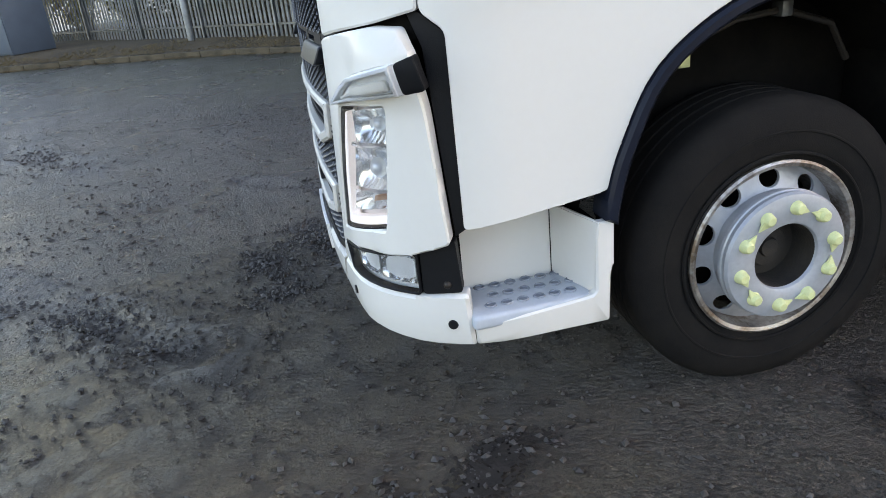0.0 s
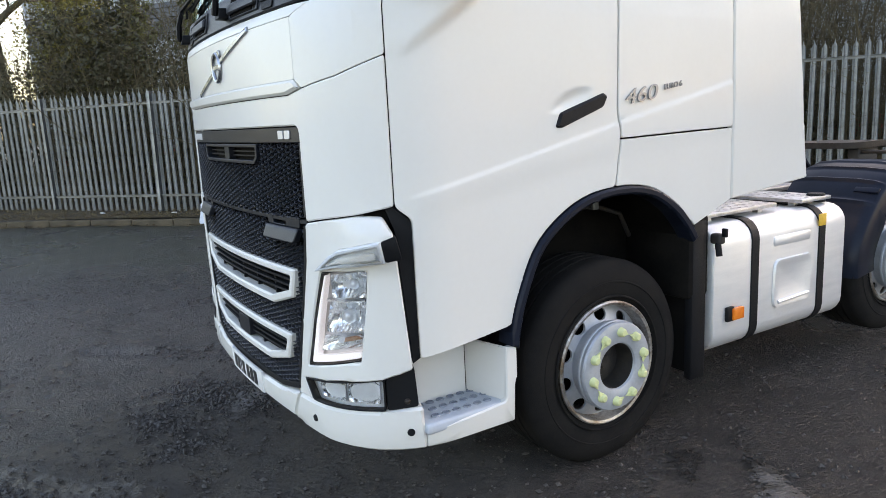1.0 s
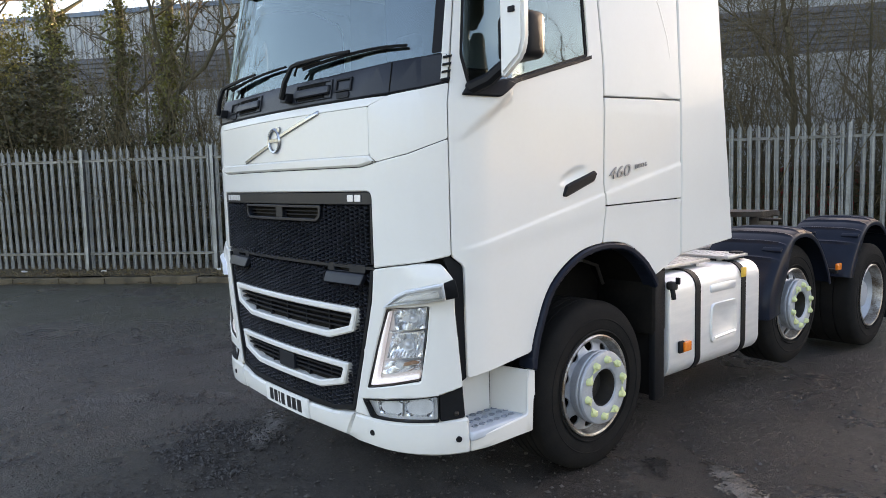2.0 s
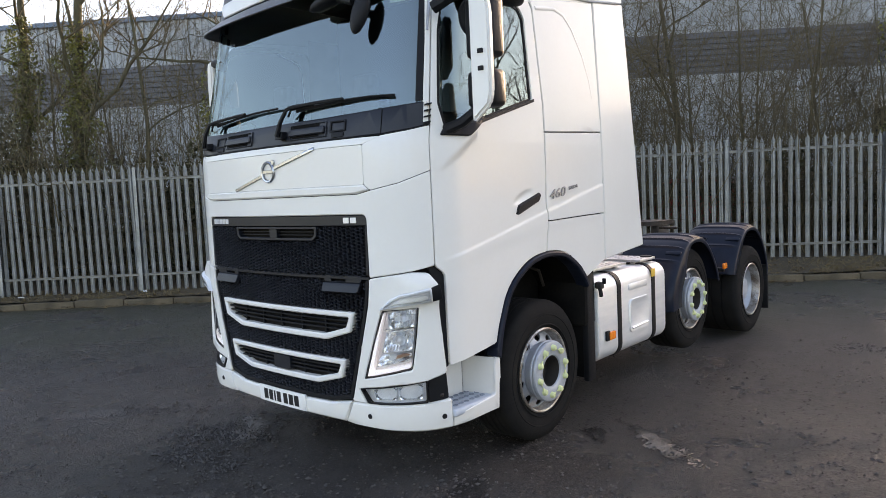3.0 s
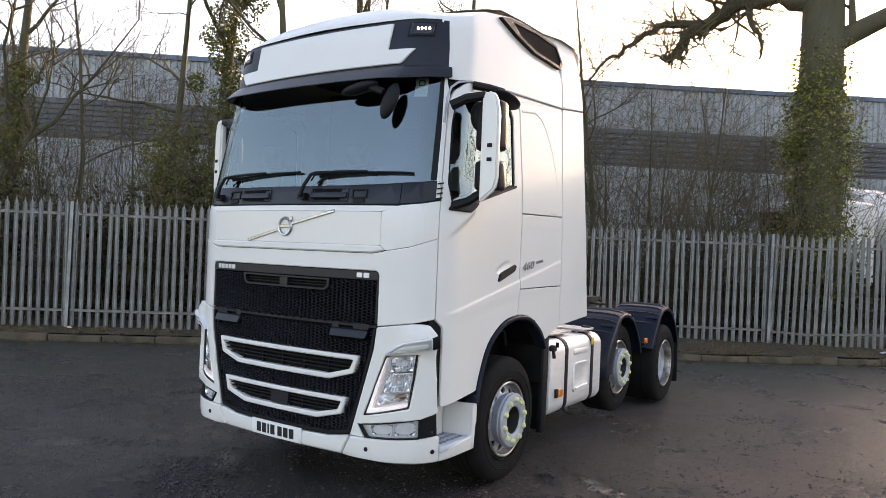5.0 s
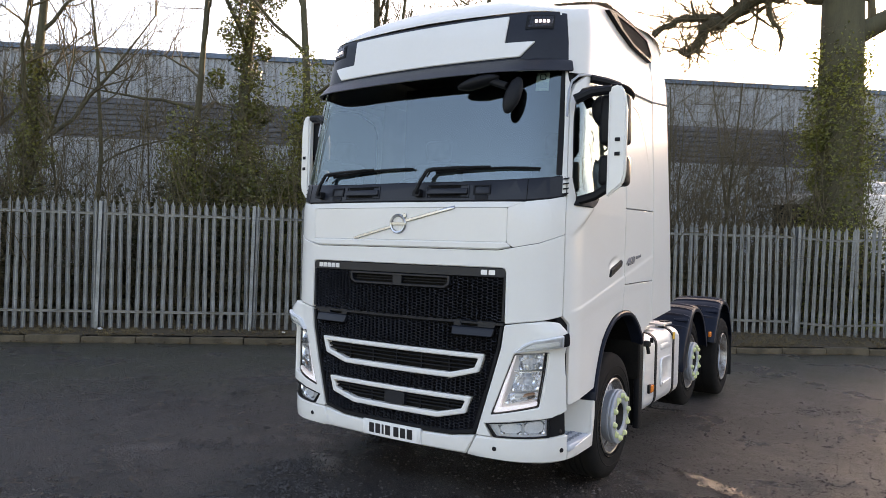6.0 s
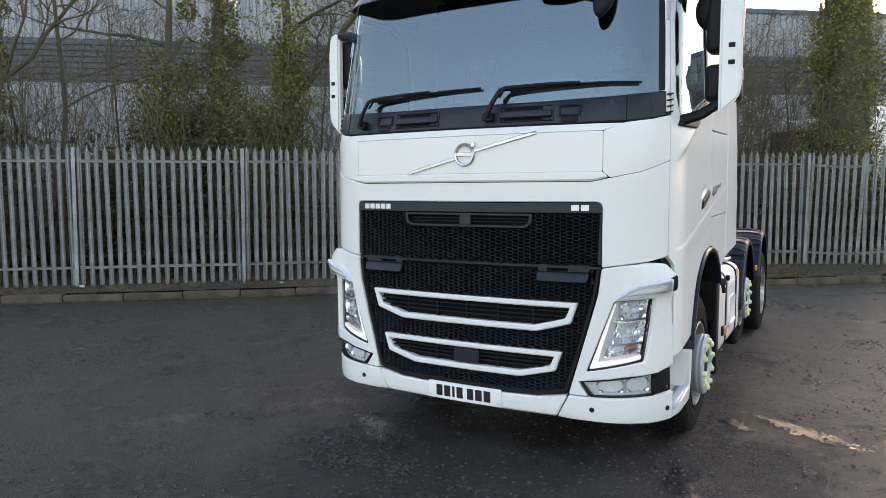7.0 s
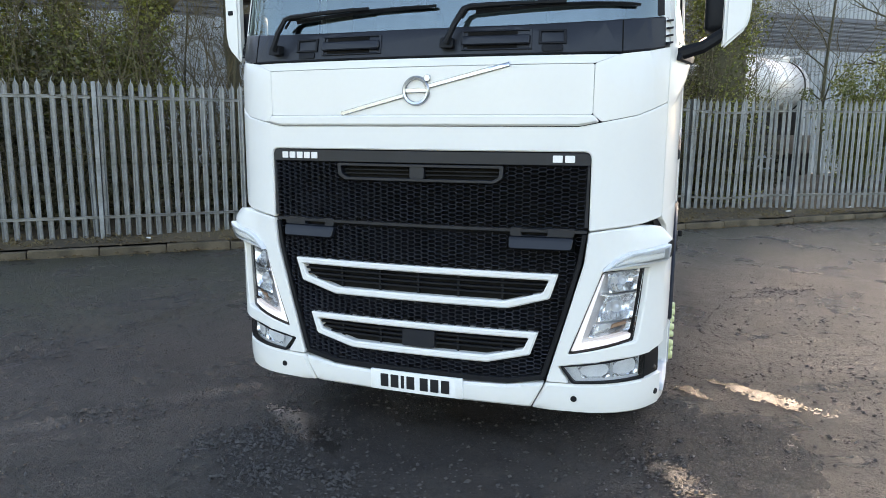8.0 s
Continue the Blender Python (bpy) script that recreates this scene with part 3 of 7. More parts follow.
# ---- palisade fence ----
def build_fence():
    fence = thing("palisade_fence", "tall galvanised steel palisade fence with pointed pales", "fence", kind="structure")
    rng = random.Random(7)
    # one pale: a W-shaped strip with a split point at its head
    prof = [(-0.041, 0.0), (-0.025, 0.016), (-0.009, 0.004), (0.009, 0.004), (0.025, 0.016), (0.041, 0.0)]
    tops = [2.295, 2.335, 2.362, 2.362, 2.335, 2.295]
    verts, faces = [], []
    for back in (0.0, 0.0035):
        for z in (0.0, 1.1, 2.17):
            verts += [(x, -y + back, z) for x, y in prof]
        verts += [(x * (1.03 if j in (0, 5) else 1.0), -y + back, zt) for j, ((x, y), zt) in enumerate(zip(prof, tops))]
        verts += [(x * 0.2, -0.006 + back, 2.415) for x, y in prof]
    for bk in (0, 30):
        for r in range(4):
            for j in (range(5) if r < 3 else (2,)):
                q = (bk + r * 6 + j, bk + r * 6 + j + 1, bk + (r + 1) * 6 + j + 1, bk + (r + 1) * 6 + j)
                faces.append(q if not bk else q[::-1])
    for r in range(3):
        for j in (0, 5):
            q = (r * 6 + j, (r + 1) * 6 + j, 30 + (r + 1) * 6 + j, 30 + r * 6 + j)
            faces.append(q if j == 0 else q[::-1])
    pale_mesh = bpy.data.meshes.new("pale")
    pale_mesh.from_pydata(verts, [], faces)
    finish(pale_mesh, GALV, False)
    post_mesh = None
    z0 = 0.19
    for k, (a, b) in enumerate(zip(FENCE, FENCE[1:])):
        a, b = Vector(a), Vector(b)
        way = (b - a).normalized()
        ang = math.degrees(math.atan2(way.y, way.x))
        span = (b - a).length
        # post: an I-section with its flange to the yard
        if post_mesh is None:
            bm = bmesh.new()
            box(bm, -0.030, 0.030, -0.108, -0.102, 0, 2.42)
            box(bm, -0.028, 0.028, 0.046, 0.052, 0, 2.42)
            box(bm, -0.003, 0.003, -0.102, 0.046, 0, 2.42)
            post_mesh = bpy.data.meshes.new("post")
            bm.to_mesh(post_mesh)
            bm.free()
            finish(post_mesh, GALV, False)
        post = new("post", post_mesh)
        post.parent = fence
        post.matrix_basis = pose(a.x, a.y, z0 - 0.1, rng.uniform(-0.8, 0.8), rng.uniform(-0.8, 0.8), ang)
        sag = -0.06 if k == 12 else 0.0
        for h in (2.09, 0.27):
            bm = bmesh.new()
            n = 8
            for j in range(n):
                u0, u1 = 0.03 + (span - 0.06) * j / n, 0.03 + (span - 0.06) * (j + 1) / n
                zz = [h + sag * math.exp(-((u / span - 0.33) / 0.25) ** 2) for u in (u0, u1)]
                vs = [bm.verts.new(c) for c in ((u0, -0.052, zz[0] - 0.02), (u1, -0.052, zz[1] - 0.02), (u1, -0.052, zz[1] + 0.022), (u0, -0.052, zz[0] + 0.022),
                                                (u0, -0.092, zz[0] + 0.022), (u1, -0.092, zz[1] + 0.022))]
                bm.faces.new(vs[:4])
                bm.faces.new((vs[3], vs[2], vs[5], vs[4]))
            bmesh.ops.remove_doubles(bm, verts=bm.verts, dist=1e-5)
            bmesh.ops.solidify(bm, geom=bm.faces[:], thickness=0.005)
            rail = part("rail", bm, GALV, fence, smooth=False)
            rail.matrix_basis = pose(a.x, a.y, z0, 0, 0, ang)
        n = round(span / 0.153)
        for j in range(n):
            u = span * (j + 0.5) / n
            p = a + way * u
            dz = sag * 0.6 * math.exp(-((u / span - 0.33) / 0.25) ** 2)
            pale = new("pale", pale_mesh)
            pale.parent = fence
            lean = rng.uniform(-0.7, 0.7) + (1.5 if k == 12 and j < 8 else 0)
            pale.matrix_basis = pose(p.x + 0.03 * way.y, p.y - 0.03 * way.x, z0 - 0.04 + dz + rng.uniform(-0.012, 0.012), rng.uniform(-0.6, 0.6), lean, ang)
    return fence


# ---- warehouse behind the trees ----
def build_warehouse():
    n = Vector((math.cos(radians(38)), math.sin(radians(38)), 0))
    along_wall = Vector((-n.y, n.x, 0))
    wh = thing("warehouse", "long grey metal-clad warehouse with a dark band", "building")
    base = n * 22

    def wall(name, z0, z1, mat, pitch, depth, off=0.0, label="", lo=-58, hi=27):
        verts, faces = [], []
        c = int((hi - lo) / pitch)
        prof = [(0, 0), (0.36, 0), (0.46, -depth), (0.9, -depth), (1.0, 0)]
        pts = [(lo + (i + u) * pitch, d) for i in range(c) for u, d in prof[:-1]]
        for u, d in pts:
            p = base + along_wall * u + n * (d - off)
            verts += [(p.x, p.y, z0), (p.x, p.y, z1)]
        faces = [(2 * i, 2 * i + 2, 2 * i + 3, 2 * i + 1) for i in range(len(pts) - 1)]
        return raw(name, verts, faces, mat, wh, label)

    def ribbed(name, z0, z1, mat, pitch, depth, label=""):
        verts, faces = [], []
        c = int((z1 - z0) / pitch)
        prof = [(0, 0), (0.4, 0), (0.5, -depth), (0.9, -depth)]
        pts = [(z0 + (i + u) * pitch, d) for i in range(c) for u, d in prof] + [(z1, 0)]
        for z, d in pts:
            for u in (-58, 27):
                p = base + along_wall * u + n * d
                verts.append((p.x, p.y, z))
        faces = [(2 * i, 2 * i + 1, 2 * i + 3, 2 * i + 2) for i in range(len(pts) - 1)]
        return raw(name, verts, faces, mat, wh, label)

    wall("lower_cladding", 0.0, 5.55, CLAD, 0.25, 0.05)
    ribbed("dark_band", 5.55, 7.05, CLAD_DARK, 0.2, 0.05, "dark horizontally ribbed cladding band")
    wall("upper_cladding", 7.05, 8.72, CLAD, 0.25, 0.05)
    for nm, z0, z1, o, mat in (("flashing", 8.72, 8.9, 0.12, CLAD_BLUE),):
        verts = []
        for u in (-58, 27):
            for d in (-o, 9.0):
                for z in (z0, z1 + (1.2 if d > 0 else 0)):
                    p = base + along_wall * u + n * d
                    verts.append((p.x, p.y, z))
        raw(nm, verts, [(0, 4, 5, 1), (1, 5, 7, 3), (0, 1, 3, 2), (4, 6, 7, 5), (0, 2, 6, 4)], mat, wh, "blue-grey metal roof edge")
    # end walls
    for u in (-58, 27):
        p, q = base + along_wall * u, base + along_wall * u + n * 9
        raw("end_wall", [(p.x, p.y, 0), (q.x, q.y, 0), (q.x, q.y, 9.9), (p.x, p.y, 8.8)], [(0, 1, 2, 3)], CLAD, wh)
    return wh


build_warehouse()


# ---- the truck ----
truck = thing("tractor_unit", "white three-axle tractor unit with sleeper cab, parked", "truck")


def mirrored(poly):
    """A closed outline from its half with s >= 0, listed from the middle to the middle."""
    half = [p for p in poly if p[0] > 1e-6]
    return half + [(-s, z) for s, z in reversed(half)]


def cab_shell():
    """The dark inner shell behind the panels, which shows in their joints."""
    both_s = [a for a in np.arange(0, 1.55, 0.08)] + [1.7, 2.0, 2.4]

    def sheet(name, ss, zs, off, mat, side=1):
        verts = [tuple(skin(s * side, z, off)) for z in zs for s in ss]
        w = len(ss)
        faces = [(j * w + i, j * w + i + 1, (j + 1) * w + i + 1, (j + 1) * w + i) for j in range(len(zs) - 1) for i in range(w - 1)]
        return raw(name, verts, faces, mat, truck, smooth=True)

    full = [-a for a in reversed(both_s[1:]) if a < 1.3] + [a for a in both_s if a < 1.3]
    sheet("inner_front", full, [1.30, 1.5, 1.75, 2.12], -0.045, VOID)
    sheet("inner_grille", [a for a in full if abs(a) < 0.83], [0.50, 0.7, 0.9, 1.1, 1.31], -0.045, VOID)
    for sd in (-1, 1):
        sheet("inner_side", [1.27, 1.33, 1.4, 1.47, 1.54, 1.8, 2.2, 2.6, 3.0, 3.5, 3.6], [1.34, 1.6, 2.0, 2.14], -0.05, VOID, sd)
        sheet("inner_corner", [0.8, 0.9, 1.0, 1.1, 1.2, 1.3, 1.34], [0.5, 0.9, 1.32], -0.10, VOID, sd)
        sheet("inner_pillar", [1.25, 1.3, 1.33], [2.0, 2.4, 2.8, 3.1], -0.03, BLACK, sd)
        sheet("inner_sleeper", [2.33, 2.4, 2.8, 3.2, 3.5], [2.0, 2.5, 3.0, 3.2], -0.05, LINING, sd)


cab_shell()

# front panels
hood = panel("front_hatch", mirrored([(0, 1.8685), (0.8630, 1.8685), (0.8646, 2.1010), (0, 2.0994)]), PAINT, truck)
panel("hatch_strip", mirrored([(0, 2.1009), (0.8650, 2.1028), (0.992, 2.1435), (0, 2.1385)]), PAINT, truck)
panel("ledge", mirrored([(0, 1.815), (0.80, 1.815), (0.90, 1.834), (0.866, 1.8675), (0, 1.8675)]), PAINT, truck, off=0.014, thick=0.03, edge=0.01)
both("corner_upper", [(0.8645, 1.8680), (0.912, 1.8345), (1.10, 1.8685), (1.3035, 1.9335), (1.3035, 2.192), (1.16, 2.165), (0.997, 2.1460), (0.8660, 2.1020)], PAINT, truck)
panel("front_surround", mirrored([(0, 1.694), (0.838, 1.693), (0.858, 1.685), (0.868, 1.664), (0.868, 1.314), (0.95, 1.326), (1.158, 1.350), (1.3035, 1.376), (1.3035, 1.930), (1.10, 1.865), (0.908, 1.831), (0.80, 1.811), (0, 1.811)]),
      PAINT, truck, off=0.003, thick=0.03, edge=0.006)

# grille
grille = panel("grille_panel", mirrored([(0, 1.628), (0.864, 1.628), (0.864, 1.666), (0.858, 1.681), (0.843, 1.688), (0, 1.690)]), COWL, truck, off=-0.002, round_by=0.004, label="black plastic grille panel")
SLOT = mirrored([(0, 1.535), (0.405, 1.535), (0.445, 1.560), (0.450, 1.622), (0, 1.622)])


def inside(poly, s, z):
    hit = False
    for (x1, y1), (x2, y2) in zip(poly, poly[1:] + poly[:1]):
        if (y1 > z) != (y2 > z) and s < (x2 - x1) * (z - y1) / (y2 - y1) + x1:
            hit = not hit
    return hit


def honeycomb(name, poly, holes, off=-0.004, w=0.050, h=0.0215):
    """A moulded mesh of flat hexagonal cells, each an open cup."""
    verts, faces = [], []
    z, row = 0.5, 0
    hexa = [(-0.5, 0), (-0.25, 0.5), (0.25, 0.5), (0.5, 0), (0.25, -0.5), (-0.25, -0.5)]
    while z < 1.7:
        s = -0.9 + (w * 0.75 if row % 2 else 0)
        while s < 0.9:
            if inside(poly, s, z) and not any(inside(q, s, z) for q in holes):
                k = len(verts)
                for e, o in ((0.0, 0.0), (0.0012, 0.003), (0.0026, 0.001), (0.0036, -0.022)):
                    verts += [tuple(skin(s + u * (w - 2.3 * e), z + v * (h - 2 * e), off + o - v * 0.010)) for u, v in hexa]
                for r in range(3):
                    for j in range(6):
                        a, b = k + r * 6 + j, k + r * 6 + (j + 1) % 6
                        faces.append((a, a + 6, b + 6, b))
            s += w * 1.5
        z += h * 0.5
        row += 1
    return raw(name, verts, faces, GRILLE, truck, "black honeycomb grille mesh", kind="stuff")


UPPER = mirrored([(0, 1.322), (0.842, 1.322), (0.850, 1.622), (0, 1.622)])
LOWER = mirrored([(0, 0.53), (0.30, 0.53), (0.50, 0.54), (0.655, 0.575), (0.745, 0.89), (0.812, 1.15), (0.83, 1.29), (0, 1.29)])
BAR1 = mirrored([(0, 0.905), (0.48, 0.912), (0.69, 0.972), (0.730, 1.098), (0, 1.098)])
BAR1_IN = mirrored([(0, 0.942), (0.468, 0.949), (0.655, 1.000), (0.684, 1.065), (0, 1.065)])
BAR2 = mirrored([(0, 0.618), (0.38, 0.622), (0.60, 0.678), (0.640, 0.797), (0, 0.797)])
BAR2_IN = mirrored([(0, 0.655), (0.372, 0.659), (0.565, 0.706), (0.592, 0.764), (0, 0.764)])
PADS = [[(sd * a, z) for a, z in ((0.475, 1.212), (0.79, 1.212), (0.80, 1.325), (0.475, 1.325))] for sd in (-1, 1)]
honeycomb("grille_mesh", UPPER, [SLOT], -0.008)
honeycomb("lower_grille_mesh", LOWER, [BAR1, BAR2] + PADS, -0.014)
both("grille_side_trim", [(0.842, 1.33), (0.862, 1.33), (0.862, 1.626), (0.850, 1.626)], COWL, truck, off=-0.003, round_by=0, step=0)
panel("grille_joint", mirrored([(0, 1.295), (0.858, 1.300), (0.860, 1.318), (0, 1.316)]), COWL, truck, off=-0.006, round_by=0)
both("grille_edge", [(0.835, 1.296), (0.856, 1.296), (0.836, 1.15), (0.770, 0.89), (0.678, 0.565), (0.655, 0.572), (0.748, 0.89), (0.815, 1.15)], BLACK, truck, off=0.0, round_by=0)
panel("grille_bottom_trim", mirrored([(0, 0.514), (0.28, 0.514), (0.49, 0.520), (0.676, 0.556), (0.655, 0.578), (0.49, 0.545), (0, 0.535)]), BLACK, truck, off=0.0, round_by=0)
slot = panel("air_slot", SLOT, COWL, truck, holes=[mirrored([(0, 1.550), (0.395, 1.550), (0.425, 1.568), (0.43, 1.608), (0, 1.608)])], off=0.006, thick=0.06, round_by=0.01, label="black rimmed air intake slot")
panel("slot_divider", [(-0.04, 1.548), (0.04, 1.548), (0.04, 1.610), (-0.04, 1.610)], COWL, slot, off=0.0, thick=0.03)
for z in (1.566, 1.586):
    panel("louvre", mirrored([(0, z), (0.42, z), (0.42, z + 0.006), (0, z + 0.006)]), BLACK, slot, off=-0.02, thick=0.02, round_by=0, edge=0)


def sloped(s, z, off=0.0):
    """Leans out towards the bottom, so that the plate looks up at the sky."""
    return skin(s, z, off + 0.024 * (1.278 - z) / 0.056)


for sd in (-1, 1):
    pad = panel("towing_cover", [(0.485, 1.222), (0.785, 1.222), (0.795, 1.278), (0.480, 1.278)], COWL, truck, off=0.006, thick=0.03, edge=0.004, side=sd, fn=sloped, zstep=0.02, label="black plastic towing-eye cover")
    panel("towing_recess", [(0.485, 1.280), (0.795, 1.280), (0.80, 1.324), (0.485, 1.324)], COWL, truck, holes=[[(0.54, 1.284), (0.67, 1.284), (0.67, 1.320), (0.54, 1.320)]], off=-0.004, thick=0.04, side=sd)


def bar_frame(outer, inner, zs, name):
    ring = panel(name, outer, PAINT, truck, holes=[inner], off=0.008, thick=0.05, edge=0.008, round_by=0.010, label="white grille surround bar")
    for z in zs:
        half = max((s for s, q in inner if True), default=0.5)
        while not inside(inner, half - 0.01, z):
            half -= 0.01
        panel("louvre", mirrored([(0, z - 0.005), (half, z - 0.005), (half, z + 0.005), (0, z + 0.005)]), BLACK, ring, off=-0.012, thick=0.03, round_by=0, edge=0.002)
    for s in (-0.45, -0.22, 0.0, 0.22, 0.45):
        if inside(inner, s, zs[0]):
            panel("rib", [(s - 0.006, min(zs) - 0.05), (s + 0.006, min(zs) - 0.05), (s + 0.006, max(zs) + 0.03), (s - 0.006, max(zs) + 0.03)], BLACK, ring, off=-0.024, thick=0.02, round_by=0, edge=0)
    return ring


bar_frame(BAR1, BAR1_IN, (0.985, 1.012, 1.040), "grille_bar")
low_bar = bar_frame(BAR2, BAR2_IN, (0.695, 0.72, 0.744), "grille_bar")
panel("radar_cover", [(-0.10, 0.668), (0.08, 0.668), (0.08, 0.757), (-0.10, 0.757)], COWL, truck, off=0.004, thick=0.04, label="smooth black sensor cover")

# bumper
bumper = panel("bumper", mirrored([(0, 0.405), (0.61, 0.402), (0.677, 0.540), (0.49, 0.512), (0.28, 0.507), (0, 0.507)]), PAINT, truck, off=0.012, thick=0.05, edge=0.012, zstep=0.04)
for sd in (-1, 1):
    bc = panel("bumper_corner", [(0.616, 0.401), (0.92, 0.393), (1.19, 0.388), (1.384, 0.390), (1.372, 0.572), (1.20, 0.560), (0.80, 0.543), (0.684, 0.541)], PAINT, truck, off=0.012, thick=0.06, edge=0.012, side=sd, zstep=0.04)
    for s, z in ((0.823, 0.470), (1.318, 0.472)):
        q = skin(s * sd, z, 0.0125)
        d = (skin(s * sd, z, 0.1) - q).normalized()
        bm = bmesh.new()
        bmesh.ops.create_cone(bm, cap_ends=True, segments=20, radius1=0.017, radius2=0.014, depth=0.008, matrix=Matrix.Translation(q) @ d.to_track_quat("Z", "Y").to_matrix().to_4x4())
        part("parking_sensor", bm, BLACK, bc)

# headlight corners
HEAD = [(0.786, 0.694), (1.136, 0.768), (1.172, 0.98), (1.190, 1.142), (0.948, 1.118), (0.862, 0.90)]
BLINK = [(0.945, 1.128), (1.06, 1.150), (1.262, 1.175), (1.250, 1.256), (1.075, 1.216), (1.02, 1.188)]


def wing_skin(s, z, off=0.0):
    """The lamp corner stands proud of the cab's skin towards its outer, upper end."""
    a = abs(s)
    return skin(s, z, off + 0.026 * smooth_step(1.0, 1.17, a) + 0.040 * smooth_step(1.10, 1.25, z) * smooth_step(1.02, 1.25, a) * smooth_step(1.36, 1.27, z))


def lamp_bowl(name, quad, flutes, sd, parent):
    """A deep fluted reflector between four corners of the skin."""
    n, m = flutes * 3, 10
    verts = []
    for j in range(m + 1):
        for i in range(n + 1):
            u, v = i / n, j / m
            s = (quad[0][0] * (1 - u) + quad[1][0] * u) * (1 - v) + (quad[3][0] * (1 - u) + quad[2][0] * u) * v
            z = (quad[0][1] * (1 - u) + quad[1][1] * u) * (1 - v) + (quad[3][1] * (1 - u) + quad[2][1] * u) * v
            d = min(1.0, ((2 * u - 1) ** 4 + (2 * v - 1) ** 2) ** 1.0)
            verts.append(tuple(skin(s * sd, z, -0.062 + 0.042 * d + 0.003 * math.cos(u * flutes * 2 * math.pi))))
    w = n + 1
    faces = [(j * w + i, j * w + i + 1, (j + 1) * w + i + 1, (j + 1) * w + i) for j in range(m) for i in range(n)]
    return raw(name, verts, faces, LAMP_CHROME, parent, smooth=True, angle=60)


for sd in (-1, 1):
    wing = panel("headlight_surround", [(0.868, 1.308), (0.848, 1.15), (0.778, 0.89), (0.684, 0.548), (0.800, 0.547), (0.742, 0.632), (1.22, 0.703), (1.338, 0.740), (1.296, 1.275), (1.255, 1.338), (1.158, 1.344), (0.95, 1.320)],
                 PAINT, truck, holes=[HEAD, BLINK], off=0.008, thick=0.06, edge=0.006, side=sd, zstep=0.022, step=0.03, round_by=0.014, fn=wing_skin)
    # lamp pod
    pod = panel("headlight", [(0.79, 0.698), (1.132, 0.772), (1.186, 1.138), (0.95, 1.114), (0.866, 0.90)], LENS, truck, off=0.004, thick=0.006, side=sd, label="clear headlight with white light strip")
    pod.visible_shadow = False

    panel("housing", [(0.77, 0.68), (1.15, 0.75), (1.20, 1.16), (0.94, 1.13), (0.85, 0.90)], REFLECTOR, pod, off=-0.055, thick=0.01, side=sd, round_by=0)
    panel("light_strip", [(0.800, 0.708), (1.126, 0.777), (1.130, 0.806), (0.846, 0.748), (0.963, 1.103), (0.952, 1.102), (0.868, 0.90)], DRL, pod, off=-0.006, thick=0.03, edge=0.004, side=sd, label="white daytime light strip")
    lamp_bowl("reflector", [(0.985, 1.010), (1.158, 1.022), (1.176, 1.128), (0.985, 1.105)], 7, sd, pod)
    lamp_bowl("reflector", [(0.925, 0.862), (1.140, 0.880), (1.160, 1.005), (0.970, 0.992)], 9, sd, pod)
    lamp_bowl("lower_reflector", [(0.880, 0.775), (1.125, 0.822), (1.136, 0.868), (0.915, 0.850)], 4, sd, pod)
    for cs, cz, rr in ((1.055, 0.935, 0.030), (1.09, 1.068, 0.022)):
        bm = bmesh.new()
        bmesh.ops.create_uvsphere(bm, u_segments=16, v_segments=10, radius=rr, matrix=Matrix.Translation(skin(cs * sd, cz, -0.05)))
        part("bulb_cover", bm, REFLECTOR, pod)
    panel("divider", [(0.945, 0.995), (1.03, 0.992), (1.158, 1.004), (1.160, 1.016), (1.03, 1.004), (0.955, 1.008)], LAMP_CHROME, pod, off=-0.012, thick=0.04, side=sd, edge=0.003, round_by=0)
    panel("amber_piece", [(1.02, 0.826), (1.115, 0.846), (1.118, 0.866), (1.03, 0.846)], AMBER_DULL, pod, off=-0.03, thick=0.01, side=sd, edge=0.002, round_by=0)
    panel("bezel", HEAD, BLACK, pod, holes=[[(0.795, 0.700), (1.131, 0.773), (1.167, 0.98), (1.185, 1.138), (0.951, 1.114), (0.867, 0.90)]], off=0.002, thick=0.04, side=sd, edge=0.001)
    turn = panel("indicator_lamp", [(0.948, 1.129), (1.06, 1.152), (1.258, 1.178), (1.248, 1.254), (1.076, 1.213), (1.020, 1.186)], LENS, truck, off=0.040, thick=0.05, side=sd, fn=wing_skin, zstep=0.04, step=0.04, label="clear front indicator lamp")
    turn.visible_shadow = False
    panel("housing", [(0.94, 1.122), (1.06, 1.148), (1.262, 1.172), (1.252, 1.259), (1.075, 1.219), (1.01, 1.19)], PALE_SHELL, turn, off=0.012, thick=0.03, side=sd, round_by=0, fn=wing_skin, zstep=0.04, step=0.04)
    panel("rim", [(0.945, 1.126), (1.06, 1.150), (1.260, 1.176), (1.250, 1.257), (1.076, 1.216), (1.018, 1.188)], PALE_SHELL, turn, holes=[[(0.975, 1.140), (1.065, 1.160), (1.248, 1.184), (1.240, 1.242), (1.080, 1.204), (1.03, 1.180)]], off=0.036, thick=0.04, side=sd, fn=wing_skin, zstep=0.04, step=0.04, round_by=0, edge=0.002)
    panel("light_guide", [(1.0, 1.150), (1.07, 1.166), (1.235, 1.188), (1.229, 1.218), (1.085, 1.194)], PLATE, turn, off=0.028, thick=0.025, side=sd, edge=0.005, fn=wing_skin, zstep=0.04, step=0.04)
    panel("indicator_end", [(1.262, 1.172), (1.322, 1.182), (1.302, 1.276), (1.250, 1.256)], BLACK, truck, off=0.010, thick=0.05, side=sd, fn=wing_skin, zstep=0.04)
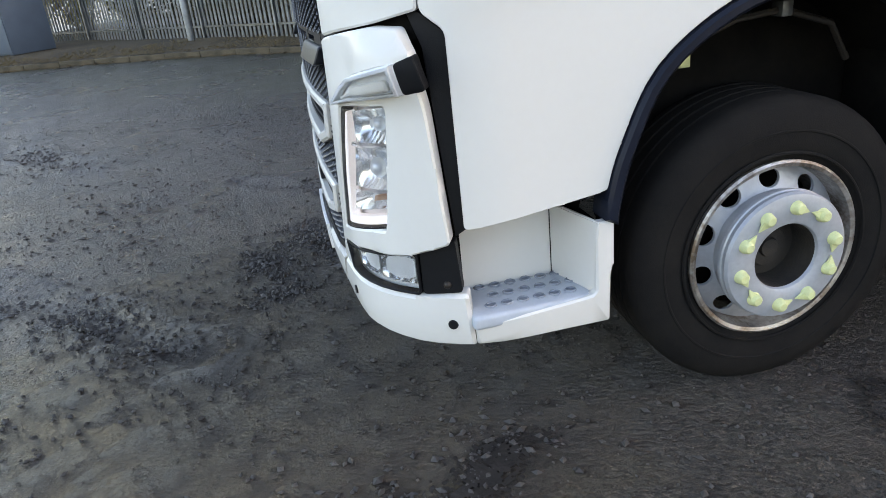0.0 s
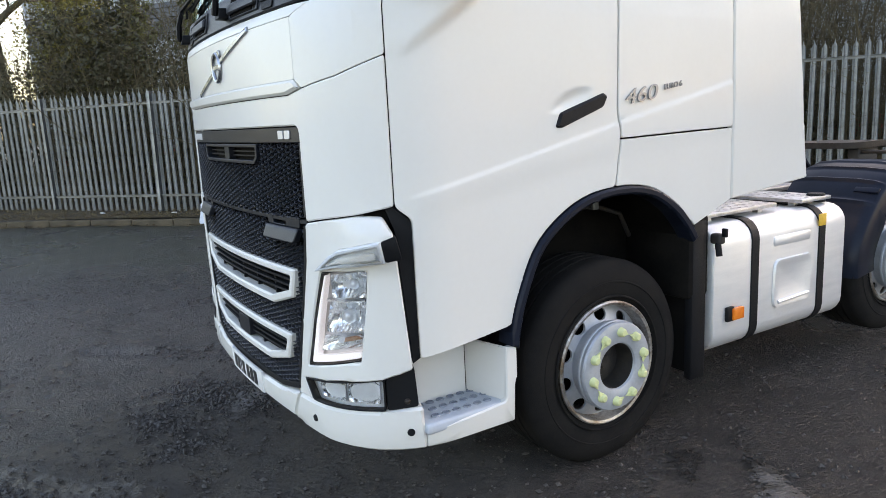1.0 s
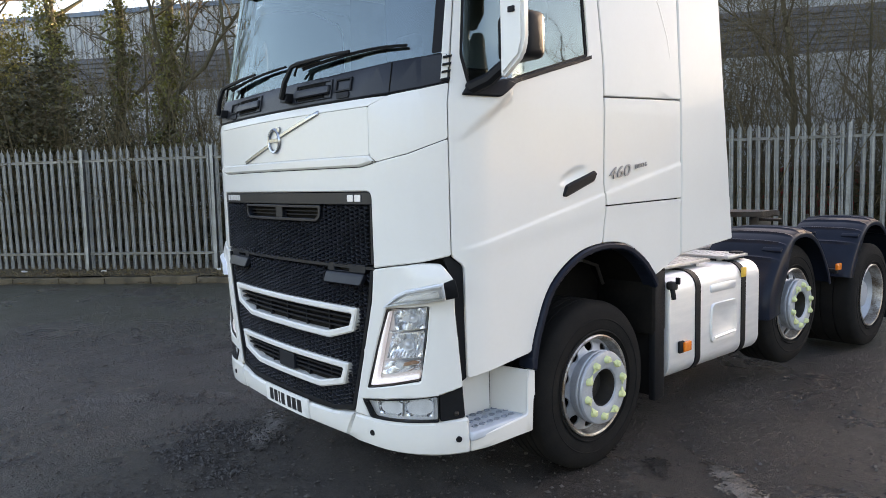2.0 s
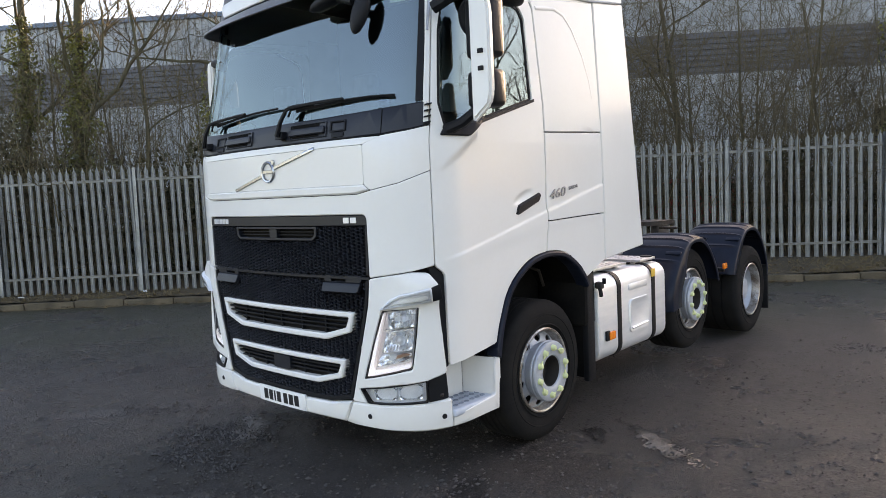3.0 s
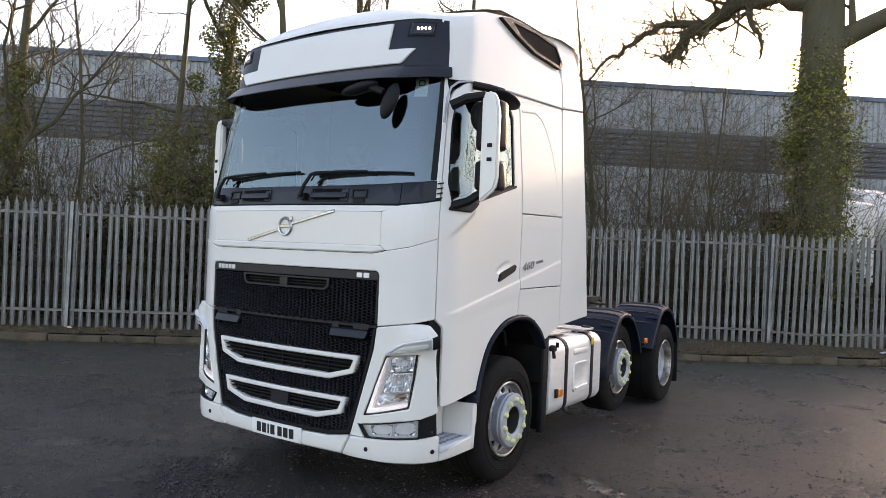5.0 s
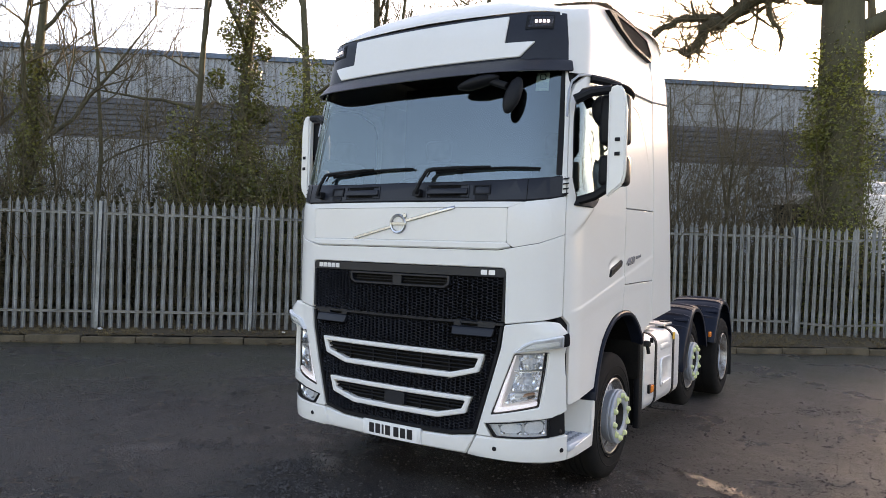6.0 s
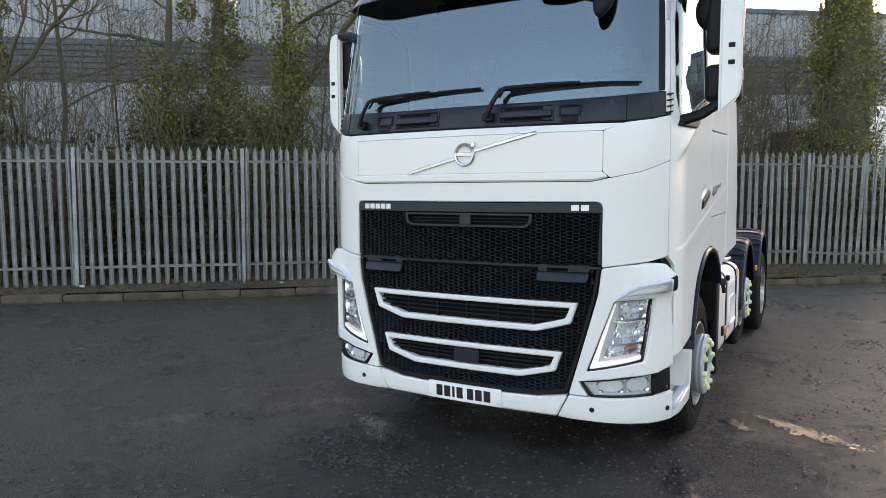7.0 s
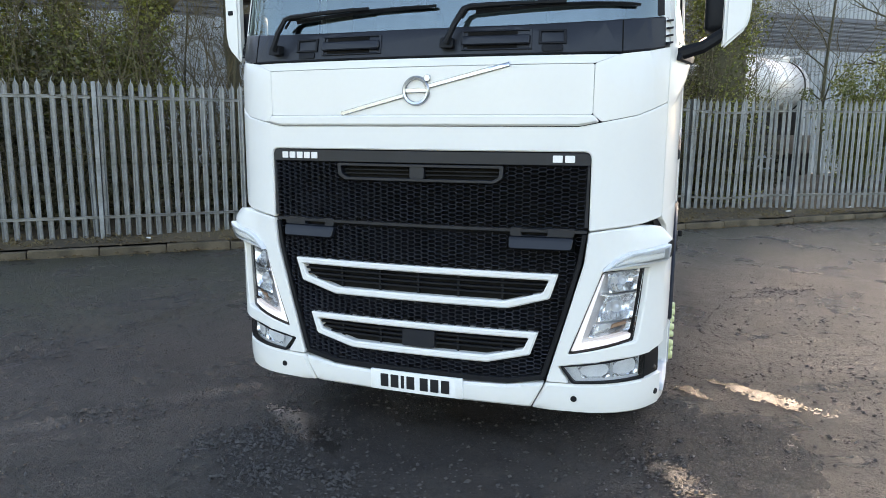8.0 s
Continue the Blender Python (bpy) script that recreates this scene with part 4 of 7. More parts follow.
    # fog lamp
    fog = panel("fog_lamp", [(0.762, 0.630), (1.216, 0.692), (1.216, 0.569), (0.824, 0.553)], LENS, truck, off=0.006, thick=0.008, side=sd, label="clear rectangular fog lamp in a grey rim")
    fog.visible_shadow = False
    panel("rim", [(0.750, 0.635), (1.222, 0.699), (1.222, 0.563), (0.812, 0.547)], BLACK, fog, holes=[[(0.764, 0.629), (1.215, 0.691), (1.215, 0.570), (0.826, 0.554)]], off=0.010, thick=0.03, side=sd)
    panel("housing", [(0.75, 0.634), (1.22, 0.70), (1.22, 0.56), (0.80, 0.545)], PALE_SHELL, fog, off=-0.03, thick=0.01, side=sd, round_by=0)
    lamp_bowl("reflector", [(0.86, 0.572), (1.02, 0.578), (1.02, 0.654), (0.835, 0.630)], 5, sd, fog)
    lamp_bowl("reflector", [(1.035, 0.580), (1.195, 0.584), (1.195, 0.676), (1.035, 0.656)], 5, sd, fog)
    panel("lamp_end", [(1.226, 0.700), (1.345, 0.742), (1.356, 0.576), (1.226, 0.564)], BLACK, truck, off=0.002, thick=0.04, side=sd)
    q = skin(1.31 * sd, 0.60, 0.0)
    bm = bmesh.new()
    bmesh.ops.create_uvsphere(bm, u_segments=12, v_segments=8, radius=0.013, matrix=Matrix.Translation(q))
    part("bolt", bm, GREASE, truck)
    # dark joint between wing and door
    panel("door_seal", [(1.262, 1.372), (1.30, 1.372), (1.372, 1.315), (1.378, 0.765), (1.345, 0.745), (1.300, 1.280)], BLACK, truck, off=-0.022, thick=0.04, side=sd, round_by=0)

# cowl under the windscreen
cowl = panel("windscreen_cowl", mirrored([(0, 2.143), (0.8, 2.150), (1.0, 2.153), (1.16, 2.170), (1.31, 2.198), (1.285, 2.335), (1.15, 2.318), (0.9, 2.298), (0.5, 2.288), (0, 2.286)]), COWL, truck, off=0.002, thick=0.03, edge=0.006, label="black plastic windscreen cowl")
for s0, s1 in ((-0.571, -0.227), (0.198, 0.541)):
    panel("vent_frame", [(s0, 2.172), (s1, 2.172), (s1, 2.268), (s0, 2.268)], COWL, cowl, holes=[[(s0 + 0.012, 2.180), (s1 - 0.012, 2.180), (s1 - 0.012, 2.260), (s0 + 0.012, 2.260)]], off=0.010, thick=0.012, edge=0.003, round_by=0.004)
    panel("vent_recess", [(s0 + 0.07, 2.176), (s1 - 0.03, 2.176), (s1 - 0.03, 2.264), (s0 + 0.07, 2.264)], VOID, cowl, off=0.0055, thick=0.004, edge=0, round_by=0)
    panel("vent_flap", [(s0 + 0.006, 2.196), (s1 - 0.004, 2.196), (s1 - 0.004, 2.240), (s0 + 0.006, 2.240)], COWL, cowl, off=0.026, thick=0.018, edge=0.006)
for s in (-0.667, 0.636):
    panel("cover_flap", [(s - 0.065, 2.195), (s + 0.065, 2.195), (s + 0.065, 2.262), (s - 0.065, 2.262)], BLACK, cowl, holes=[[(s - 0.052, 2.205), (s + 0.052, 2.205), (s + 0.052, 2.252), (s - 0.052, 2.252)]], off=0.010, thick=0.01, edge=0.002, round_by=0)
    panel("washer_cover", [(s - 0.05, 2.16), (s + 0.05, 2.16), (s + 0.05, 2.192), (s - 0.05, 2.192)], BLACK, cowl, off=0.008, thick=0.01)
for sd in (-1, 1):
    panel("cowl_joint", [(0.998, 2.155), (1.003, 2.155), (1.003, 2.30), (0.998, 2.30)], VOID, cowl, off=0.004, thick=0.01, edge=0, round_by=0, side=sd)
    for z in (2.20, 2.235, 2.27, 2.305):
        panel("corner_fin", [(1.262, z), (1.305, z + 0.008), (1.305, z + 0.018), (1.262, z + 0.010)], BLACK, cowl, off=0.016, thick=0.02, edge=0.002, round_by=0, side=sd)

# windscreen
def curved_pane(name, mat, parent, off, bottom, top, half, label=""):
    """An even curved pane between two heights given along s."""
    ss = np.linspace(-half, half, 61)
    rows = np.linspace(0, 1, 17)
    verts = [tuple(skin(s, line_at(bottom, abs(s)) + (line_at(top, abs(s)) - line_at(bottom, abs(s))) * u, off)) for u in rows for s in ss]
    w = len(ss)
    faces = [(j * w + i, (j + 1) * w + i, (j + 1) * w + i + 1, j * w + i + 1) for j in range(len(rows) - 1) for i in range(w - 1)]
    return raw(name, verts, faces, mat, parent, label, smooth=True, angle=180)


screen = curved_pane("windscreen", SCREEN, truck, -0.004, [(0, 2.284), (0.5, 2.286), (0.9, 2.296), (1.15, 2.316), (1.262, 2.336)], [(0, 3.10), (1.25, 3.12)], 1.25, "tinted curved windscreen")
screen.visible_shadow = False
both("screen_edge", [(1.205, 2.33), (1.268, 2.34), (1.245, 3.12), (1.185, 3.12)], BLACK, screen, off=-0.002, thick=0.008, edge=0.001)
panel("notice", [(-1.10, 2.93), (-1.00, 2.925), (-1.00, 3.06), (-1.10, 3.065)], material("notice_paper", (0.55, 0.58, 0.50), 0.6, 0, (0.45, 0.5, 0.42), 60, 200), screen, off=-0.013, thick=0.002, edge=0, round_by=0)
panel("notice_sign", [(-1.075, 3.005), (-1.025, 3.005), (-1.025, 3.05), (-1.075, 3.05)], INK, screen, holes=[[(-1.068, 3.011), (-1.032, 3.011), (-1.032, 3.044), (-1.068, 3.044)]], off=-0.0115, thick=0.001, edge=0, round_by=0.015)
for z in (2.95, 2.965, 2.98):
    panel("notice_bar", [(-1.085, z), (-1.015, z), (-1.015, z + 0.006), (-1.085, z + 0.006)], WHEEL_GREY, screen, off=-0.0115, thick=0.001, edge=0, round_by=0)

# wipers
for pivot, elbow, tip in (((0.82, 2.205), (0.755, 2.372), (-0.09, 2.392)), ((-0.16, 2.205), (-0.245, 2.375), (-1.08, 2.372))):
    wiper = panel("wiper_pivot", [(pivot[0] - 0.035, pivot[1] - 0.02), (pivot[0] + 0.035, pivot[1] - 0.02), (pivot[0] + 0.03, pivot[1] + 0.03), (pivot[0] - 0.03, pivot[1] + 0.03)], BLACK, truck, off=0.045, thick=0.05, label="black windscreen wiper")
    arm = [skin(*pivot, 0.055), skin(pivot[0] * 0.5 + elbow[0] * 0.5, pivot[1] * 0.5 + elbow[1] * 0.5, 0.07), skin(elbow[0], elbow[1] - 0.01, 0.065)]
    arm += [skin(elbow[0] + (tip[0] - elbow[0]) * u, elbow[1] + (tip[1] - elbow[1]) * u + 0.010 * math.sin(u * 3.1), 0.058 - 0.03 * u) for u in (0.04, 0.15, 0.3, 0.45, 0.58)]
    part("arm", tube(bmesh.new(), arm, 0.016, 6, 0.008), BLACK, wiper)
    blade = [skin(elbow[0] + (tip[0] - elbow[0]) * u, elbow[1] + (tip[1] - elbow[1]) * u - 0.024 * (1 - u) + 0.012 * math.sin(u * 3.1), 0.018) for u in np.linspace(0.06, 1.0, 11)]
    part("blade", tube(bmesh.new(), blade, 0.013, 4, 0.008), BLACK, wiper)
    hold = [skin(elbow[0] + (tip[0] - elbow[0]) * 0.05 + 0.06, elbow[1] - 0.05, 0.03), skin(elbow[0] + (tip[0] - elbow[0]) * 0.08 + 0.05, elbow[1] - 0.01, 0.04), skin(elbow[0] + (tip[0] - elbow[0]) * 0.3 + 0.03, elbow[1] - 0.005, 0.03)]
    part("spray_pipe", tube(bmesh.new(), hold, 0.007, 5), BLACK, wiper)

# visor and roof front
visor = panel("roof_front", mirrored([(0, 3.14), (1.20, 3.12), (1.245, 3.13), (1.215, 3.515), (0, 3.535)]), COWL, truck, off=0.0, thick=0.03, edge=0.008, label="black plastic roof front with marker lamps")
panel("sign_panel", mirrored([(0, 3.150), (0.86, 3.175), (0.97, 3.285), (0.735, 3.290), (0.765, 3.492), (0, 3.505)]), PAINT, truck, off=0.014, thick=0.02, edge=0.006, label="white blank sign panel")


def shade_fn(s, z, off=0.0):
    """The visor's blade: it leans out from the roof to its lower lip."""
    u = (3.16 - z) / 0.15
    return skin(s, z, 0.010 + 0.17 * max(0.0, u) ** 0.8 * (1 - 0.75 * smooth_step(0.75, 1.28, abs(s))) + off)


shade = panel("sun_visor", mirrored([(0, 3.02), (0.9, 3.035), (1.262, 3.075), (1.262, 3.16), (0.9, 3.155), (0, 3.145)]), COWL, truck, off=0.0, thick=0.018, edge=0.004, fn=shade_fn, zstep=0.02, label="black external sun visor")
for sd in (-1, 1):
    lamp = panel("marker_lamp", [(0.90, 3.395), (1.08, 3.395), (1.10, 3.475), (0.92, 3.480)], LENS, truck, off=0.010, thick=0.01, side=sd, label="clear roof marker lamp")
    lamp.visible_shadow = False
    panel("housing", [(0.88, 3.38), (1.10, 3.38), (1.115, 3.488), (0.90, 3.492)], BLACK, lamp, off=0.004, thick=0.02, side=sd)
    for s in (0.96, 0.99, 1.02, 1.05):
        panel("diode", [(s, 3.43), (s + 0.016, 3.43), (s + 0.016, 3.447), (s, 3.447)], LED, lamp, off=0.008, thick=0.004, edge=0, round_by=0, step=0, side=sd)


def build_roof():
    """Roof shell: from the drip line up the sides, over to the middle."""
    half = [0.0, 0.3, 0.6, 0.8, 0.95, 1.05, 1.15, 1.25, 1.35, 1.45, 1.54, 1.7, 1.9, 2.1, 2.35, 2.6, 2.85, 3.05, 3.215]
    ss = [-a for a in reversed(half[1:])] + half
    drip = [(0, 3.53), (1.17, 3.515), (1.22, 3.13), (1.255, 3.06), (1.46, 3.085), (1.81, 3.11), (2.37, 3.145), (3.215, 3.195)]

    def rim(a):
        return line_at([(0, 3.54), (1.15, 3.52), (1.4, 3.55), (1.9, 3.68), (2.4, 3.79), (3.215, 3.85)], a)

    rows = []
    for s in ss:
        a = abs(s)
        z0, z1 = line_at(drip, a), rim(a)
        col = [tuple(skin(s, z0 + (z1 - z0) * u)) for u in (0, 0.2, 0.4, 0.6, 0.8, 1.0)]
        p = skin(s, z1)
        cx = min(max(p.x + 0.25, 0.75), 2.0)
        top = line_at([(0.3, 3.58), (0.75, 3.76), (1.3, 3.90), (2.2, 3.98)], max(p.x, 0.6) if a > 1.5 else 0.75)
        for u in (0.12, 0.3, 0.55, 0.8, 1.0):
            w = 1 - u
            q = Vector((cx + (p.x - cx) * w, p.y * w, 0))
            col.append((q.x, q.y, z1 + (top - z1) * (1 - (1 - u) ** 2.4)))
        rows.append(col)
    m = len(rows[0])
    verts = [v for r in rows for v in r]
    faces = [(i * m + k, (i + 1) * m + k, (i + 1) * m + k + 1, i * m + k + 1) for i in range(len(rows) - 1) for k in range(m - 1)]
    raw("roof", verts, faces, PAINT, truck, smooth=True, angle=60)


build_roof()
for sd in (-1, 1):
    seal = [skin(a * sd, z, 0.006) for a, z in ((1.252, 2.75), (1.252, 2.93), (1.275, 3.01), (1.34, 3.055), (1.46, 3.075), (1.81, 3.102), (2.1, 3.12), (2.40, 3.142), (2.85, 3.17), (3.21, 3.192), (3.66, 3.252))]
    part("drip_seal", tube(bmesh.new(), seal, 0.009, 6), WHEEL_GREY, truck, "grey rubber drip seal")
    vent = panel("roof_vent", [(2.10, 3.70), (2.28, 3.745), (2.75, 3.77), (3.15, 3.755), (3.205, 3.60), (3.14, 3.53), (2.62, 3.545), (2.34, 3.61)], BLACK, truck, holes=[[(2.30, 3.715), (2.75, 3.742), (3.12, 3.728), (3.165, 3.61), (3.12, 3.558), (2.64, 3.575), (2.40, 3.63)]], off=0.036, thick=0.05, side=sd, zstep=0.05, label="black roof side vent with mesh")
    panel("vent_mesh", [(2.28, 3.72), (2.75, 3.748), (3.13, 3.735), (3.175, 3.61), (3.13, 3.55), (2.63, 3.567), (2.38, 3.62)], VOID, vent, off=0.026, thick=0.04, side=sd, zstep=0.05)
    panel("rear_fairing", [(3.235, 1.213), (3.90, 1.268), (3.83, 1.7), (3.775, 2.2), (3.735, 2.8), (3.70, 3.245), (3.22, 3.19)], PAINT, truck, off=0.004, thick=0.035, edge=0.008, side=sd, zstep=0.12)
    panel("upper_fairing", [(3.22, 3.20), (3.70, 3.256), (3.675, 3.55), (3.655, 3.92), (3.58, 3.99), (3.22, 3.86)], PAINT, truck, off=0.004, thick=0.035, edge=0.008, side=sd, zstep=0.08)


def build_deflector():
    """Rounded roof spoiler over the back of the cab."""
    rows = []
    prof = [(1.05, 3.82), (1.4, 3.95), (1.8, 4.05), (2.2, 4.10), (2.48, 4.10), (2.60, 4.05), (2.62, 3.85)]
    ys = [-1.12, -1.09, -1.0, -0.8, -0.4, 0, 0.4, 0.8, 1.0, 1.09, 1.12]
    for x, z in prof:
        rows.append([(x + 0.10 * (abs(y) / 1.12) ** 3, y, z - (0.02 + 0.22 * min(1, (x - 1.0) / 0.7)) * (abs(y) / 1.12) ** 7) for y in ys])
    n = len(ys)
    verts = [v for r in rows for v in r]
    faces = [(i * n + k, i * n + k + 1, (i + 1) * n + k + 1, (i + 1) * n + k) for i in range(len(rows) - 1) for k in range(n - 1)]
    raw("roof_deflector", verts, faces, PAINT, truck, smooth=True, angle=60)


build_deflector()

# back wall, floor and underside of the cab
boxed("cab_back", 2.16, 2.24, -1.19, 1.19, 1.26, 3.6, PAINT, truck, 0.02)
boxed("cab_floor", 0.35, 2.2, -1.15, 1.15, 1.30, 1.38, VOID, truck)
boxed("headlining", 0.55, 2.15, -1.12, 1.12, 3.45, 3.50, LINING, truck)

# doors
ARCH = curve_through([(1.806, 0.830), (1.846, 0.955), (1.955, 1.160), (2.165, 1.305), (2.39, 1.352), (2.62, 1.336), (2.79, 1.256), (2.90, 1.160), (2.955, 1.112)], 4)
DOOR = [(1.376, 0.768), (1.776, 0.822)] + [p for p in ARCH if p[0] < 2.39] + [(2.412, 1.352), (2.437, 1.52), (2.440, 1.60), (2.424, 1.69), (2.434, 2.17), (2.436, 2.37), (2.38, 3.00), (2.33, 3.075),
        (2.0, 3.098), (1.70, 3.082), (1.44, 3.058), (1.32, 2.995), (1.278, 2.90), (1.300, 2.35), (1.308, 2.195), (1.308, 1.372), (1.372, 1.322)]
WINDOW = [(1.408, 2.172), (1.69, 2.215), (2.315, 2.392), (2.282, 2.93), (2.235, 2.99), (2.02, 3.052), (1.75, 3.038), (1.40, 2.968), (1.338, 2.91), (1.322, 2.75), (1.348, 2.32)]
for sd in (-1, 1):
    door = panel("door", DOOR, PAINT, truck, holes=[WINDOW], off=0.0, thick=0.03, edge=0.003, side=sd, step=0.022, zstep=0.008, round_by=0.02)
    win = panel("side_window", [(1.40, 2.165), (1.69, 2.207), (2.322, 2.386), (2.290, 2.934), (2.24, 2.998), (2.02, 3.06), (1.75, 3.046), (1.40, 2.976), (1.33, 2.914), (1.314, 2.75), (1.340, 2.31)], GLASS_DARK, door, off=-0.016, thick=0.004, edge=0, side=sd, round_by=0)
    win.visible_shadow = False
    panel("window_seal", [(1.395, 2.155), (1.69, 2.200), (2.335, 2.380), (2.335, 2.400), (1.69, 2.226), (1.40, 2.180)], BLACK, door, off=0.006, thick=0.02, edge=0.003, side=sd, round_by=0)
    panel("window_edge", WINDOW, BLACK, door, holes=[[(1.425, 2.19), (1.69, 2.232), (2.298, 2.404), (2.266, 2.922), (2.222, 2.975), (2.02, 3.036), (1.75, 3.022), (1.41, 2.952), (1.356, 2.90), (1.342, 2.75), (1.366, 2.33)]], off=-0.010, thick=0.01, edge=0.001, side=sd, round_by=0)
    handle = panel("door_handle", [(2.065, 1.632), (2.10, 1.628), (2.34, 1.708), (2.365, 1.752), (2.34, 1.768), (2.09, 1.690)], BLACK, door, off=0.012, thick=0.03, edge=0.010, side=sd, label="black door handle")
    panel("pillar", [(1.256, 2.205), (1.300, 2.205), (1.294, 2.35), (1.272, 2.88), (1.282, 2.96), (1.250, 3.03), (1.232, 3.11), (1.212, 3.11), (1.240, 2.7)], PAINT, truck, off=0.002, thick=0.03, edge=0.006, side=sd)
    panel("sleeper_upper", [(2.443, 2.184), (2.445, 2.37), (2.389, 3.00), (2.365, 3.085), (3.205, 3.178), (3.222, 2.204)], PAINT, truck, off=0.002, thick=0.03, edge=0.005, side=sd, zstep=0.1)
    panel("locker_door", [(2.443, 2.176), (3.222, 2.196), (3.230, 1.582), (2.449, 1.568), (2.449, 1.60), (2.433, 1.69)], PAINT, truck, off=0.0, thick=0.03, edge=0.004, side=sd, zstep=0.01, step=0.04)
    panel("sleeper_lower", [(2.446, 1.560), (3.230, 1.574), (3.232, 1.213), (2.965, 1.114)] + [p for p in reversed(ARCH) if p[0] > 2.43] + [(2.421, 1.352), (2.444, 1.52)], PAINT, truck, off=0.0, thick=0.03, edge=0.004, side=sd, zstep=0.01, step=0.04)
    panel("roof_rail", [(1.46, 3.045), (2.0, 3.08), (2.33, 3.06), (2.40, 3.04), (3.20, 3.15), (3.21, 3.20), (2.37, 3.155), (1.81, 3.12), (1.46, 3.09)], PAINT, truck, off=-0.004, thick=0.02, edge=0.002, side=sd, round_by=0)
    bulge = [skin(a * sd, z, -0.016) for a, z in ((2.42, 3.02), (2.66, 3.05), (2.78, 3.02), (2.88, 2.94), (3.01, 2.76), (3.09, 2.58), (3.12, 2.45))]
    part("sleeper_swage", tube(bmesh.new(), bulge, 0.024, 24, 0.019), PAINT, truck)
    # wheel arch: black lip and liner
    lip = curve_through([(1.792, 0.74), (1.806, 0.82), (1.848, 0.952), (1.957, 1.156), (2.167, 1.300), (2.39, 1.348), (2.62, 1.332), (2.79, 1.252), (2.90, 1.156), (2.975, 1.05)], 4)
    lip += curve_through([(2.94, 1.03), (2.868, 1.124), (2.763, 1.218), (2.610, 1.294), (2.39, 1.311), (2.184, 1.264), (1.990, 1.132), (1.890, 0.945), (1.848, 0.81), (1.834, 0.72)], 4)
    panel("arch_lip", lip, FENDER, truck, off=0.020, thick=0.10, edge=0.010, side=sd, step=0.1, zstep=0.1, round_by=0, label="black plastic wheel arch lip")
    run = [(1.20, sd * 0.94, 1.16), (1.34, sd * 0.97, 1.22), (1.52, sd * 0.95, 1.23), (1.70, sd * 0.96, 1.17), (1.80, sd * 0.93, 1.04)]
    hose = part("brake_hose", tube(bmesh.new(), run, 0.012, 8), CHASSIS, truck)
    boxed("hose_clip", 1.50, 1.54, min(sd * 0.92, sd * 0.98), max(sd * 0.92, sd * 0.98), 1.21, 1.26, GALV, hose, 0.004)
    boxed("tag", 1.155, 1.195, min(sd * 0.955, sd * 0.960), max(sd * 0.955, sd * 0.960), 1.09, 1.13, NUT_YELLOW, hose, 0.002, "pale yellow tag")

# steps
for sd in (-1, 1):
    st = panel("step_frame", [(1.384, 0.392), (1.812, 0.398), (1.812, 0.56), (1.822, 0.60), (1.824, 0.735), (1.765, 0.735), (1.765, 0.512), (1.752, 0.500), (1.405, 0.470), (1.384, 0.475)], PAINT, truck, off=0.006, thick=0.03, edge=0.006, side=sd, round_by=0.01, label="white moulded entry step")
    y = 1.235 * sd
    yi = 1.03 * sd
    for nm, foot, head in (("recess_back", [(0.30, 1.03), (0.672, 1.03), (0.672, 1.015), (0.30, 1.015)], (0.688, 0.742)), ("recess_side", [(0.672, 1.03), (0.738, 1.235), (0.752, 1.235), (0.686, 1.015)], (0.742, 0.738))):
        bm = bmesh.new()
        low = [bm.verts.new((px, sd * py, 0.47)) for px, py in foot]
        top = [bm.verts.new((px, sd * (py + (0.02 if nm == "recess_side" and py > 1.2 else 0.0)), head[k in (1, 2)])) for k, (px, py) in enumerate(foot)]
        bm.faces.new(low)
        bm.faces.new(top[::-1])
        for k in range(4):
            bm.faces.new((low[k], top[k], top[(k + 1) % 4], low[(k + 1) % 4]))
        bmesh.ops.recalc_face_normals(bm, faces=bm.faces)
        bmesh.ops.bevel(bm, geom=bm.edges[:], offset=0.004, segments=2, affect="EDGES")
        part(nm, bm, PAINT, st)
    bm = bmesh.new()
    box(bm, 0.345, 0.735, min(y * 1.008, yi), max(y * 1.008, yi), 0.452, 0.500, 0.014, seg=3)
    part("step_tread", bm, PAINT_GREY, st, "grey step tread with cleats")
    for r in range(3):
        for c in range(6):
            cx, cy = 0.416 + c * 0.052 + (r % 2) * 0.026, sd * (1.185 - r * 0.066)
            bm = bmesh.new()
            for rad, z, mat in ((0.020, 0.5005, 0), (0.018, 0.5055, 0), (0.0155, 0.5055, 0), (0.014, 0.5012, 0)):
                for k in range(8):
                    a = math.pi * (k + 0.5) / 4
                    bm.verts.new((cx + rad * math.cos(a), cy + 0.85 * rad * math.sin(a), z))
            bm.verts.ensure_lookup_table()
            for q in range(3):
                for k in range(8):
                    bm.faces.new([bm.verts[i] for i in (q * 8 + k, q * 8 + (k + 1) % 8, q * 8 + 8 + (k + 1) % 8, q * 8 + 8 + k)])
            bm.faces.new([bm.verts[24 + k] for k in range(8)])
            part("cleat", bm, CLEAT, st)

